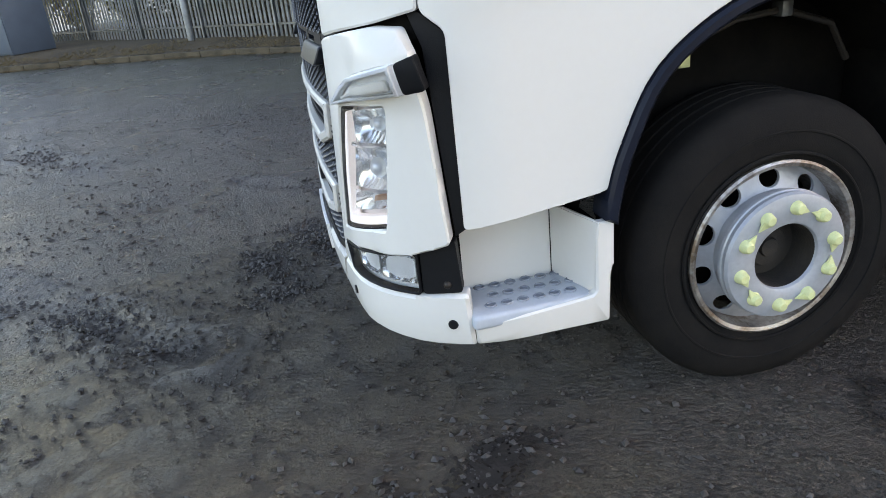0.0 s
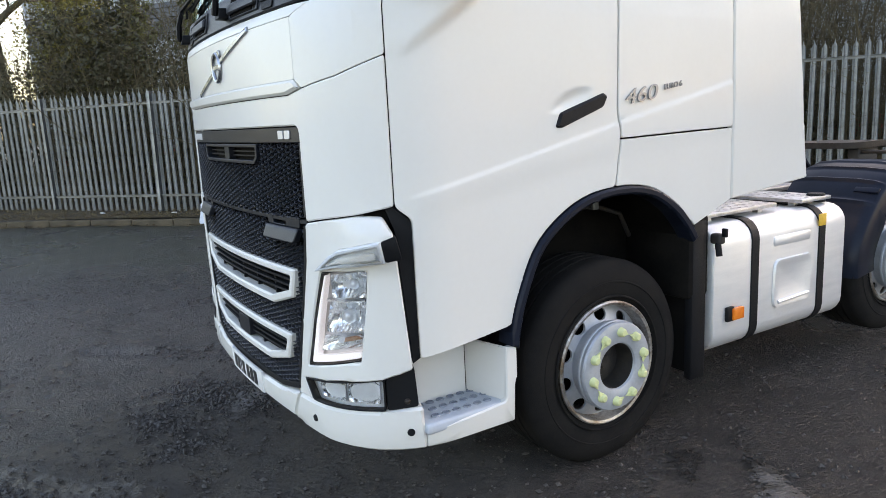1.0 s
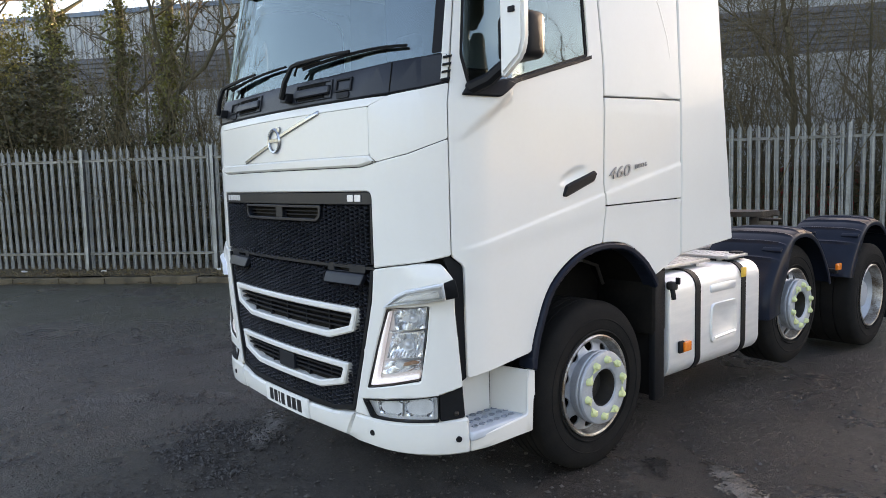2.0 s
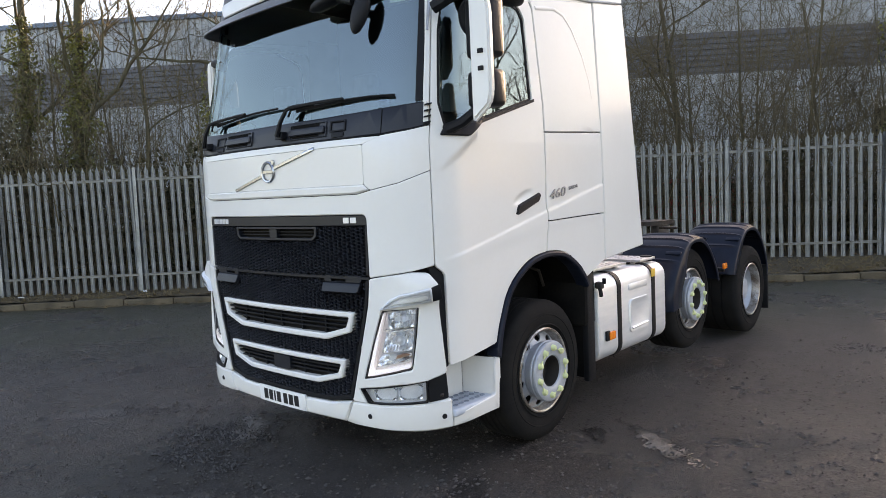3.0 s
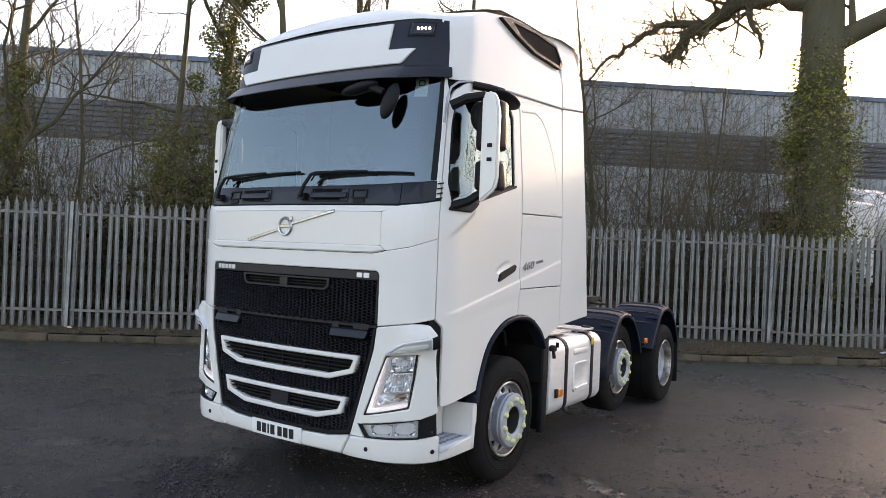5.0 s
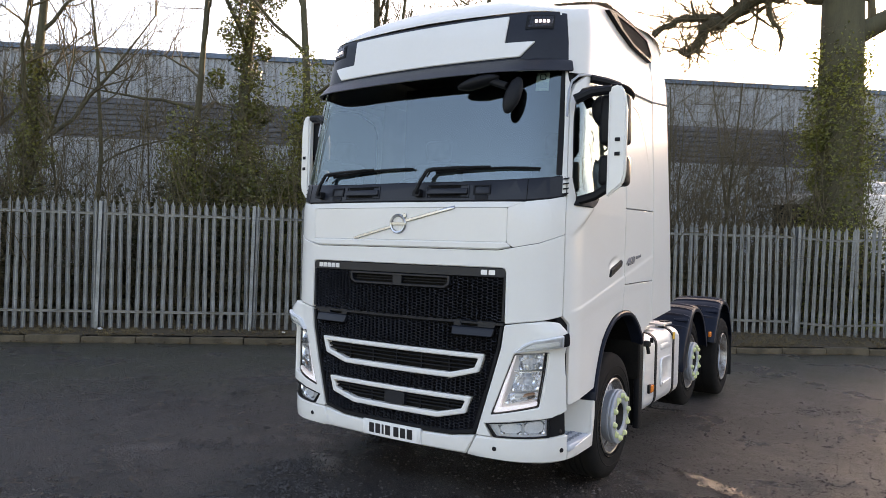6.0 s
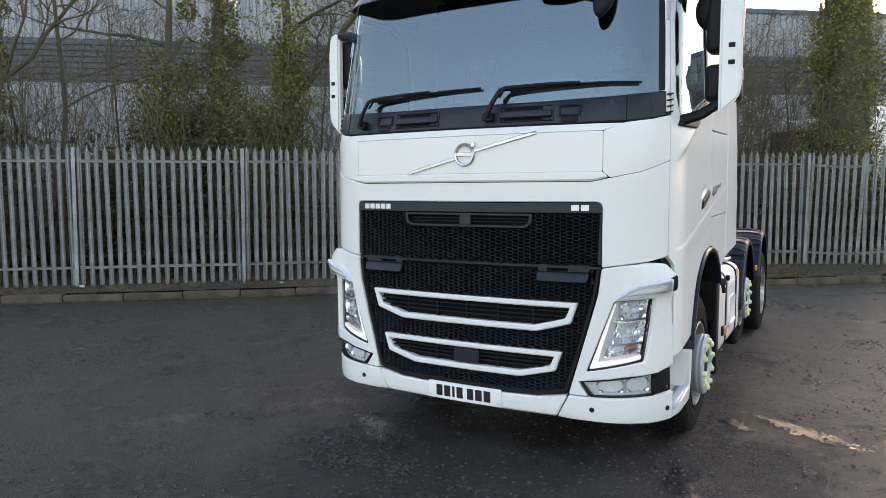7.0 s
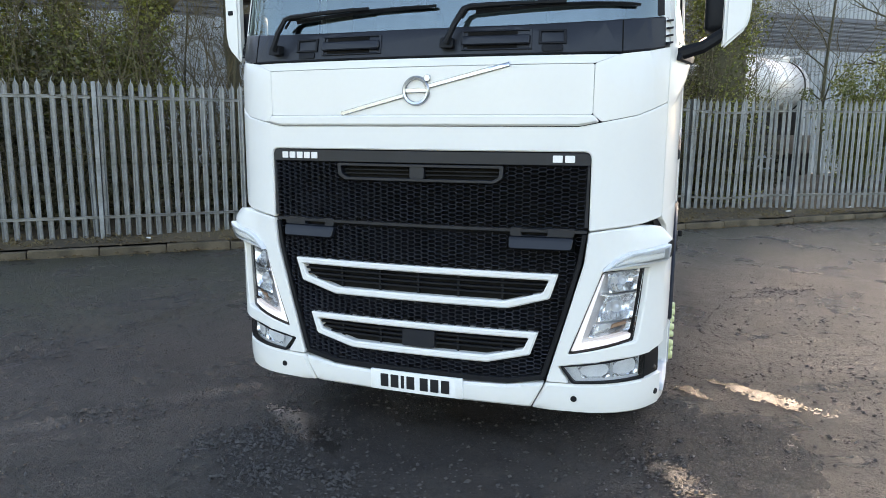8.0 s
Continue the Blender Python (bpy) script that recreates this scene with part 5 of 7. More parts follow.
# badges: plain shapes
for s0, s1, n in ((0.80, 0.565, 5), (-0.685, -0.80, 2)):
    for j in range(n):
        a = s0 + (s1 - s0) * j / n
        b = s0 + (s1 - s0) * (j + 0.8) / n
        lo, hi = min(a, b), max(a, b)
        panel("badge_bar", [(lo, 1.642), (hi, 1.642), (hi, 1.676), (lo, 1.676)], BADGE, grille, off=0.004, thick=0.005, edge=0.001, round_by=0.004)
bm = lathe([(0.052, 0), (0.056, -0.010), (0.066, -0.012), (0.072, -0.006), (0.074, 0.0)], 40)
bmesh.ops.transform(bm, matrix=Matrix.Translation(skin(0, 1.985, 0.004)) @ pose(0, 0, 0, 0, 0, -90), verts=bm.verts)
emblem = part("emblem", bm, BADGE_CHROME, hood, "silver round emblem on a diagonal bar")
panel("emblem_band", [(-0.056, 1.976), (0.056, 1.976), (0.056, 1.998), (-0.056, 1.998)], BADGE_CHROME, hood, off=0.012, thick=0.01, edge=0.002)
panel("emblem_tip", [(-0.045, 2.03), (-0.075, 2.03), (-0.075, 2.062), (-0.045, 2.062)], BADGE_CHROME, hood, off=0.012, thick=0.01, edge=0.002)
for a, b in (((0.42, 1.875), (0.066, 1.963)), ((-0.066, 2.007), (-0.47, 2.105))):
    d = Vector((b[1] - a[1], a[0] - b[0])).normalized() * 0.011
    panel("diagonal_bar", [(a[0] - d.x, a[1] - d.y), (b[0] - d.x, b[1] - d.y), (b[0] + d.x, b[1] + d.y), (a[0] + d.x, a[1] + d.y)], BADGE_CHROME, hood, off=0.010, thick=0.01, edge=0.003, round_by=0)
plate = panel("number_plate", [(-0.26, 0.412), (0.26, 0.412), (0.26, 0.524), (-0.26, 0.524)], PLATE, truck, off=0.022, thick=0.012, edge=0.001, round_by=0.006, label="white number plate")
x0 = 0.20
for j, wdt in enumerate((0.045, 0.045, 0.018, 0.045, 0.0, 0.045, 0.045, 0.045)):
    if wdt:
        panel("plate_bar", [(x0 - wdt, 0.432), (x0, 0.432), (x0, 0.504), (x0 - wdt, 0.504)], INK, plate, off=0.0235, thick=0.002, edge=0, round_by=0.004)
    x0 -= wdt + (0.014 if wdt else 0.016)


def letters(text, name, at, size, mat, parent, slant=0.0, tilt=0.0, depth=0.004, wide=1.0):
    cu = bpy.data.curves.new(name, "FONT")
    cu.body, cu.size, cu.extrude, cu.shear = text, size, depth, slant
    tmp = bpy.data.objects.new(name, cu)
    scene.collection.objects.link(tmp)
    bpy.context.view_layer.update()
    me = bpy.data.meshes.new_from_object(tmp.evaluated_get(bpy.context.evaluated_depsgraph_get()))
    bpy.data.objects.remove(tmp)
    me.materials.clear()
    me.materials.append(mat)
    ob = new(name, me)
    ob.parent = parent
    ob.matrix_basis = Matrix.Translation(at) @ pose(0, 0, 0, 90, 0, 0) @ pose(0, 0, 0, 0, 0, tilt) @ Matrix.Diagonal((wide, 1, 1, 1))
    return ob


letters("460", "power_badge", (1.435, -1.252, 1.712), 0.092, BADGE_GREY, truck, 0.25, 7, wide=1.5)
letters("EURO 6", "emission_badge", (1.69, -1.252, 1.772), 0.036, BADGE_GREY, truck, 0.1, 8)


# mirrors
def build_mirror(sd):
    def Y(v):
        return v * sd if sd < 0 else v - 0.135

    m = thing("mirror_set", "", "")
    m.parent = truck
    bm = bmesh.new()
    lo = [(0.40, 1.425), (0.43, 1.545)]
    outline = [(0.0, 2.93), (0.55, 2.955), (0.85, 2.91), (1.0, 2.80), (1.0, 2.35), (0.85, 2.28), (0.0, 2.185)]
    rows = []
    for u, z in outline:
        x, yy = lo[0][0] + (lo[1][0] - lo[0][0]) * u, lo[0][1] + (lo[1][1] - lo[0][1]) * u
        rows.append((x, yy, z))
    front = [bm.verts.new((x, Y(y), z)) for x, y, z in rows]
    back = [bm.verts.new((x + 0.055, Y(y - 0.01), z)) for x, y, z in rows]
    bm.faces.new(front)
    bm.faces.new(back[::-1])
    for i in range(len(rows)):
        j = (i + 1) % len(rows)
        bm.faces.new((front[i], back[i], back[j], front[j]))
    bmesh.ops.recalc_face_normals(bm, faces=bm.faces)
    bmesh.ops.bevel(bm, geom=bm.edges[:], offset=0.014, segments=3, affect="EDGES")
    cover = part("mirror_cover", bm, PAINT, m, "white mirror arm cover")
    for z in (2.470, 2.566):
        boxed("cover_slot", 0.408, 0.430, min(Y(1.470), Y(1.505)), max(Y(1.470), Y(1.505)), z, z + 0.026, BLACK, cover, 0.003)
    for z0, z1, nm in ((2.555, 2.905, "main_mirror"), (2.275, 2.49, "wide_mirror")):
        hd = boxed(nm, 0.462, 0.60, min(Y(1.335), Y(1.535)), max(Y(1.335), Y(1.535)), z0, z1, BLACK, m, 0.035, "black mirror housing", seg=3)
        boxed("glass", 0.598, 0.603, min(Y(1.355), Y(1.515)), max(Y(1.355), Y(1.515)), z0 + 0.025, z1 - 0.025, MIRROR, hd, 0.002)
    for pts, r in (([(0.36, Y(1.20), 2.86), (0.40, Y(1.30), 2.91), (0.44, Y(1.43), 2.925)], 0.036), ([(0.40, Y(1.22), 2.165), (0.43, Y(1.33), 2.20), (0.46, Y(1.45), 2.28)], 0.034)):
        part("mirror_arm", tube(bmesh.new(), pts, r, 8, r * 0.9), BLACK, m)
    # triangular black foot at the door's front corner
    panel("mirror_foot", [(1.372, 2.135), (1.57, 2.128), (1.68, 2.20), (1.62, 2.215), (1.40, 2.18)], BLACK, m, off=0.02, thick=0.03, edge=0.006, side=sd)
    # kerb mirror over the door and the round mirror in front of it
    if sd < 0:
        bm = bmesh.new()
        bmesh.ops.create_uvsphere(bm, u_segments=20, v_segments=12, radius=1, matrix=Matrix.LocRotScale((0.85, -1.355, 2.985), Euler((0, radians(12), radians(5))), (0.17, 0.10, 0.036)))
        part("kerb_mirror", bm, BLACK, m, "black kerb mirror over the door")
        part("kerb_mirror_arm", tube(bmesh.new(), [(0.62, -1.21, 3.06), (0.7, -1.30, 3.045), (0.8, -1.36, 3.03)], 0.03, 8), BLACK, m)
        bm = bmesh.new()
        bmesh.ops.create_uvsphere(bm, u_segments=18, v_segments=12, radius=1, matrix=Matrix.LocRotScale((0.52, -1.34, 2.80), Euler((0, radians(-12), 0)), (0.045, 0.075, 0.105)))
        part("round_mirror", bm, BLACK, m, "black round mirror head")
    return m


for sd in (-1, 1):
    build_mirror(sd)
# look-down mirror hung before the windscreen
front_mirror = part("front_mirror", tube(bmesh.new(), [skin(-0.60, 3.03, 0.06), skin(-0.70, 2.985, 0.11), skin(-0.82, 2.94, 0.11)], 0.03, 8, 0.026), BLACK, truck, "black front mirror hung from the visor")
bm = bmesh.new()
bmesh.ops.create_uvsphere(bm, u_segments=20, v_segments=12, radius=1, matrix=Matrix.LocRotScale(skin(-0.60, 2.985, 0.10), Euler((radians(-8), 0, 0)), (0.055, 0.17, 0.042)))
part("bracket", bm, BLACK, front_mirror)
bm = bmesh.new()
bmesh.ops.create_uvsphere(bm, u_segments=20, v_segments=12, radius=1, matrix=Matrix.LocRotScale(skin(-0.86, 2.875, 0.09), Euler((radians(14), radians(12), 0)), (0.042, 0.062, 0.135)))
part("head", bm, BLACK, front_mirror)

# inside of the cab
boxed("dashboard", 0.42, 0.95, -1.1, 1.1, 2.12, 2.30, BLACK, truck, 0.05)
for y in (-0.62, 0.62):
    seat = boxed("seat", 0.95, 1.45, y - 0.26, y + 0.26, 1.75, 1.92, SEAT, truck, 0.05, "dark fabric cab seat", seg=3)
    boxed("backrest", 1.40, 1.55, y - 0.25, y + 0.25, 1.9, 2.62, SEAT, seat, 0.05, seg=3)
    boxed("headrest", 1.42, 1.53, y - 0.13, y + 0.13, 2.64, 2.84, SEAT, seat, 0.04, seg=3)
boxed("sleeper_curtain", 1.62, 1.70, -1.13, 1.13, 1.5, 3.4, material("curtain_fabric", (0.085, 0.095, 0.11), 0.9, 0, (0.078, 0.087, 0.10), 3, 20), truck, 0.01)
wheel_rim = lathe([(0.215, -0.015), (0.235, 0.0), (0.215, 0.015), (0.195, 0.0), (0.215, -0.015)], 32)
bmesh.ops.transform(wheel_rim, matrix=pose(0.93, 0.62, 2.26, 0, 0, 90) @ pose(0, 0, 0, 35, 0, 0), verts=wheel_rim.verts)
part("steering_wheel", wheel_rim, BLACK, truck)


# wheels
def cone_disc(r0, y0, r1, y1, n_holes, r_hole, mat, parent, hole_scale=1.0, name="disc"):
    """A conical wheel disc with round hand holes."""
    def fn(u, r, off=0.0):
        k = (r - r0) / (r1 - r0)
        a = u
        return Vector((r * math.cos(a), y0 + (y1 - y0) * k - off, r * math.sin(a)))

    step = 2 * math.pi / n_holes
    rm = (r0 + r1) / 2
    for i in range(n_holes):
        a0 = i * step
        hole = [(a0 + step / 2 + hole_scale * r_hole / rm * math.cos(t), rm + r_hole * math.sin(t)) for t in np.linspace(0, 2 * math.pi, 17)[:-1]]
        bm = bmesh.new()
        outer = [(a0 + step * j / 6, r0) for j in range(7)] + [(a0 + step * (1 - j / 6), r1) for j in range(7)]
        edges = []
        for lp in (outer, hole):
            vs = [bm.verts.new((p[0], p[1], 0)) for p in lp]
            edges += [bm.edges.new((vs[j], vs[(j + 1) % len(vs)])) for j in range(len(vs))]
        bmesh.ops.triangle_fill(bm, edges=edges, use_beauty=True)
        rim_e = [e for e in bm.edges if e.is_boundary and all(abs(Vector((v.co.x - a0 - step / 2, 0)).x) < step * 0.45 and r0 + 0.004 < v.co.y < r1 - 0.004 for v in e.verts)]
        flat = {v: (v.co.x, v.co.y) for v in bm.verts}
        low = {}
        for v, (u, r) in list(flat.items()):
            v.co = fn(u, r)
        for e in rim_e:
            for v in e.verts:
                if v not in low:
                    low[v] = bm.verts.new(fn(*flat[v], -0.012))
            a, b = e.verts
            bm.faces.new((a, b, low[b], low[a]))
        bmesh.ops.recalc_face_normals(bm, faces=bm.faces)
        yield bm


def build_wheel(name, x, y, z, r_tyre, r_rim, width, label, kind):
    """A wheel whose outer face looks to -y. kind: 'steer' with a raised hub, or 'drive' with a deep dish."""
    w = thing(name, label, "wheel", (x, y, z))
    w.parent = truck
    rt, rr, h = r_tyre, r_rim, width
    prof = [(rr - 0.006, 0.012), (rr + 0.012, -0.006), (rr + 0.05, -0.020), (rr + 0.11, -0.026), (rt - 0.06, -0.020), (rt - 0.022, -0.004), (rt - 0.006, 0.014), (rt, 0.034)]
    for k in range(4):
        a = 0.034 + (h - 0.068) * (k + 0.9) / 4.6
        prof += [(rt, a), (rt - 0.014, a + 0.003), (rt - 0.014, a + 0.011), (rt, a + 0.014)]
    prof += [(rt, h - 0.034), (rt - 0.02, h - 0.004), (rr + 0.1, h + 0.02), (rr, h - 0.01)]
    t = part("tyre", lathe(prof, 72), RUBBER, w, "black worn tyre", angle=50)
    for rb in (rr + 0.035, rr + 0.105):
        part("sidewall_bead", lathe([(rb - 0.006, -0.0225), (rb - 0.002, -0.029), (rb + 0.003, -0.029), (rb + 0.007, -0.0235)], 72), RUBBER, t)
    part("rim", lathe([(rr + 0.010, -0.004), (rr + 0.012, -0.018), (rr + 0.004, -0.024), (rr - 0.008, -0.020), (rr - 0.012, 0.004), (rr - 0.016, 0.03), (rr - 0.020, 0.12), (rr - 0.05, 0.2), (rr - 0.05, h - 0.02)], 64), RIM_WORN, w, "worn silver rim")
    if kind == "steer":
        disc = thing("wheel_disc", "", "")
        disc.parent = w
        first = None
        for bm in cone_disc(0.192, 0.018, rr - 0.016, 0.050, 10, 0.031, WHEEL_GREY, w, 1.2):
            if first is None:
                first = part("disc_sector", bm, WHEEL_GREY, w, "pale grey wheel disc")
            else:
                part("disc_sector", bm, WHEEL_GREY, w)
        bpy.data.objects.remove(disc)
        part("hub", lathe([(0.196, 0.020), (0.204, 0.004), (0.212, -0.030), (0.217, -0.036), (0.217, -0.048), (0.213, -0.052), (0.216, -0.070), (0.210, -0.081), (0.200, -0.084), (0.122, -0.084), (0.114, -0.080), (0.110, -0.070)], 56), WHEEL_GREY, w, "pale grey hub ring")
        part("bore", lathe([(0.110, -0.070), (0.106, -0.02), (0.104, 0.03)], 48), CHASSIS, w, "dark greasy hub bore")
        part("axle_end", lathe([(0.0005, 0.004), (0.03, 0.002), (0.034, 0.012), (0.066, 0.014), (0.072, 0.026), (0.105, 0.030)], 40), CHASSIS, w, "dark greasy axle end")
        part("inner_drum", lathe([(0.02, 0.14), (0.2, 0.14), (rr - 0.03, 0.15)], 32), VOID, w)
        for i in range(10):
            a = 2 * math.pi * (i + 0.35) / 10
            c = Vector((0.1675 * math.cos(a), -0.084, 0.1675 * math.sin(a)))
            bm = lathe([(0.0005, -0.026), (0.013, -0.026), (0.0185, -0.021), (0.0225, -0.004), (0.0235, 0.0)], 14)
            bmesh.ops.transform(bm, matrix=Matrix.Translation(c), verts=bm.verts)
            tipdir = Vector((math.cos(a + (1.9 if i % 2 else -1.9)), 0, math.sin(a + (1.9 if i % 2 else -1.9))))
            sidev = Vector((-tipdir.z, 0, tipdir.x))
            vs = [bm.verts.new(c + sidev * 0.0205 + Vector((0, -0.004, 0))), bm.verts.new(c - sidev * 0.0205 + Vector((0, -0.004, 0))), bm.verts.new(c + tipdir * 0.047 + Vector((0, -0.004, 0))),
                  bm.verts.new(c + sidev * 0.0205 + Vector((0, -0.018, 0))), bm.verts.new(c - sidev * 0.0205 + Vector((0, -0.018, 0))), bm.verts.new(c + tipdir * 0.047 + Vector((0, -0.009, 0)))]
            bm.faces.new((vs[3], vs[4], vs[5]))
            bm.faces.new((vs[0], vs[3], vs[5], vs[2]))
            bm.faces.new((vs[1], vs[2], vs[5], vs[4]))
            part("nut_pointer", bm, NUT_YELLOW, w, "yellow wheel-nut pointer" if i == 0 else "")
    else:
        part("dish", lathe([(rr - 0.034, 0.06), (0.225, 0.13), (0.205, 0.145), (0.15, 0.15), (0.145, 0.10), (0.12, 0.06), (0.06, 0.05), (0.0005, 0.05)], 56), WHEEL_GREY, w, "deep dished silver wheel disc")
        for i in range(10):
            a = 2 * math.pi * i / 10
            bm = lathe([(0.0005, -0.03), (0.014, -0.03), (0.016, 0.0)], 6)
            bmesh.ops.transform(bm, matrix=Matrix.Translation((0.1675 * math.cos(a), 0.148, 0.1675 * math.sin(a))), verts=bm.verts)
            part("wheel_nut", bm, CHASSIS, w)
    return w


RT, RR = 0.502, 0.292
front_wheel = build_wheel("front_wheel", 1.385, -1.172, 0.503, RT, RR, 0.315, "", "steer")
mid_wheel = build_wheel("mid_wheel", 4.06, -1.150, 0.622, RT, RR, 0.315, "", "steer")
rear_wheel = build_wheel("rear_wheel", 5.64, -1.215, 0.503, RT, RR, 0.60, "", "drive")
for ob in (front_wheel, mid_wheel, rear_wheel):
    for k in ("label", "category"):
        if k in ob:
            del ob[k]
    loc = ob.matrix_basis.translation
    copy_thing(ob, pose(loc.x, -loc.y, loc.z, 0, 0, 180))

# wheel-arch liner, mudflaps, chassis
for sd in (-1, 1):
    verts, faces = [], []
    arc = [(1.385 + 0.665 * math.cos(a), 0.58 + 0.755 * math.sin(a)) for a in np.linspace(-0.15, math.pi + 0.15, 22)]
    for x, z in arc:
        for y in (1.205 if z > 0.9 else 1.12, 0.75):
            verts.append((x, y * sd, z))
    faces = [(2 * i, 2 * i + 2, 2 * i + 3, 2 * i + 1) for i in range(len(arc) - 1)]
    raw("arch_liner", verts, faces, VOID, truck, smooth=True)
    ys = sorted((1.235 * sd, 0.80 * sd))
    boxed("mudflap", 1.985, 2.03, ys[0], ys[1], 0.30, 1.10, RUBBER, truck, 0.008, "black rubber mudflap")
    boxed("guard_edge", 1.925, 2.035, min(1.185 * sd, 1.238 * sd), max(1.185 * sd, 1.238 * sd), 0.29, 1.13, BLACK, truck, 0.014)
    boxed("arch_rear", 1.90, 2.06, ys[0], ys[1], 0.72, 1.16, VOID, truck, 0.03)
    rail = boxed("chassis_rail", 0.55, 6.45, sd * 0.42 - 0.045, sd * 0.42 + 0.045, 0.74, 1.02, CHASSIS, truck, 0.006, "black steel chassis rail")
for x in (2.4, 3.5, 4.7, 6.35):
    boxed("cross_member", x - 0.05, x + 0.05, -0.40, 0.40, 0.78, 0.98, CHASSIS, truck, 0.005)
for x, z in ((1.385, 0.46), (4.06, 0.60), (5.64, 0.503)):
    bm = bmesh.new()
    tube(bm, [(x, -0.9, z), (x, 0.9, z)], 0.075, 12)
    part("axle", bm, CHASSIS, truck)
boxed("engine", 0.5, 1.9, -0.36, 0.36, 0.55, 1.28, CHASSIS, truck, 0.05)
boxed("inner_guard", 0.95, 1.95, -0.80, -0.74, 0.55, 1.30, VOID, truck, 0.01)
boxed("inner_guard", 0.95, 1.95, 0.74, 0.80, 0.55, 1.30, VOID, truck, 0.01)
boxed("under_bumper", 0.35, 0.9, -1.0, 1.0, 0.42, 0.60, VOID, truck, 0.02)


def fender(xc, zc, r, x0a, x1a, sd, w0, w1, ribs, name, skirt=0.0):
    """A moulded mudguard over a wheel, with ribs across its crown and a skirt at its front."""
    ang = np.linspace(x0a, x1a, 241)
    verts = []
    for d in ang:
        a = radians(d)
        rib = 0.014 * max(math.exp(-((d - q) / 1.15) ** 2) for q in ribs)
        k = 1 + 0.05 * math.cos(4 * (a - math.pi / 2))
        deep = 0.060 + skirt * smooth_step(98, 150, d)
        for y, dr in ((w0 - 0.006, -deep), (w0, -deep + 0.008), (w0, -0.030), (w0 - 0.006, -0.020), (w0 - 0.024, -0.006 + rib * 0.5), (w0 - 0.07, 0.006 + rib), (w0 - 0.18, 0.016 + rib), (w1 + 0.18, 0.016 + rib), (w1 + 0.05, 0.004 + rib), (w1, -0.012), (w1, -0.04)):
            verts.append((xc + (r + dr) * k * math.cos(a), y * sd, zc + (r + dr) * math.sin(a)))
    m = 11
    faces = [(i * m + k, (i + 1) * m + k, (i + 1) * m + k + 1, i * m + k + 1) for i in range(len(ang) - 1) for k in range(m - 1)]
    guard = raw(name, verts, faces, FENDER, truck, "black moulded plastic mudguard", smooth=True, angle=40)
    for q in (ribs[0] + 9, ribs[-1] - 9):
        a = radians(q)
        k = 1 + 0.05 * math.cos(4 * (a - math.pi / 2))
        boxed("fixing_bracket", -0.02, 0.02, min(sd * (w0 - 0.16), sd * (w0 - 0.01)), max(sd * (w0 - 0.16), sd * (w0 - 0.01)), 0.004, 0.020, FENDER, guard, 0.003, m=pose(xc + r * k * math.cos(a), 0, zc + r * math.sin(a), 0, 90 - q, 0))
    return guard


for sd in (-1, 1):
    fender(4.06, 0.66, 0.585, 8, 188, sd, 1.243, 0.62, (56, 70, 83, 96, 109, 123, 140), "mid_mudguard", 0.15)
    fender(5.64, 0.66, 0.585, -6, 172, sd, 1.243, 0.62, (42, 56, 70, 83, 96, 109, 123, 140), "rear_mudguard", 0.06)
    boxed("guard_front", 3.46, 3.50, min(sd * 1.225, sd * 0.7), max(sd * 1.225, sd * 0.7), 0.58, 0.72, BLACK, truck, 0.006)
    boxed("rear_flap", 6.235, 6.26, min(sd * 1.235, sd * 0.65), max(sd * 1.235, sd * 0.65), 0.18, 0.72, BLACK, truck, 0.006, "black rubber rear mudflap")
    # side marker between the wheels
    ml = boxed("side_marker", 4.77, 4.86, min(sd * 1.222, sd * 1.245), max(sd * 1.222, sd * 1.245), 0.835, 0.895, AMBER, truck, 0.006, "amber side marker lamp")
    boxed("bracket", 4.80, 4.85, min(sd * 0.7, sd * 1.222), max(sd * 0.7, sd * 1.222), 0.80, 0.84, BLACK, ml, 0.004)


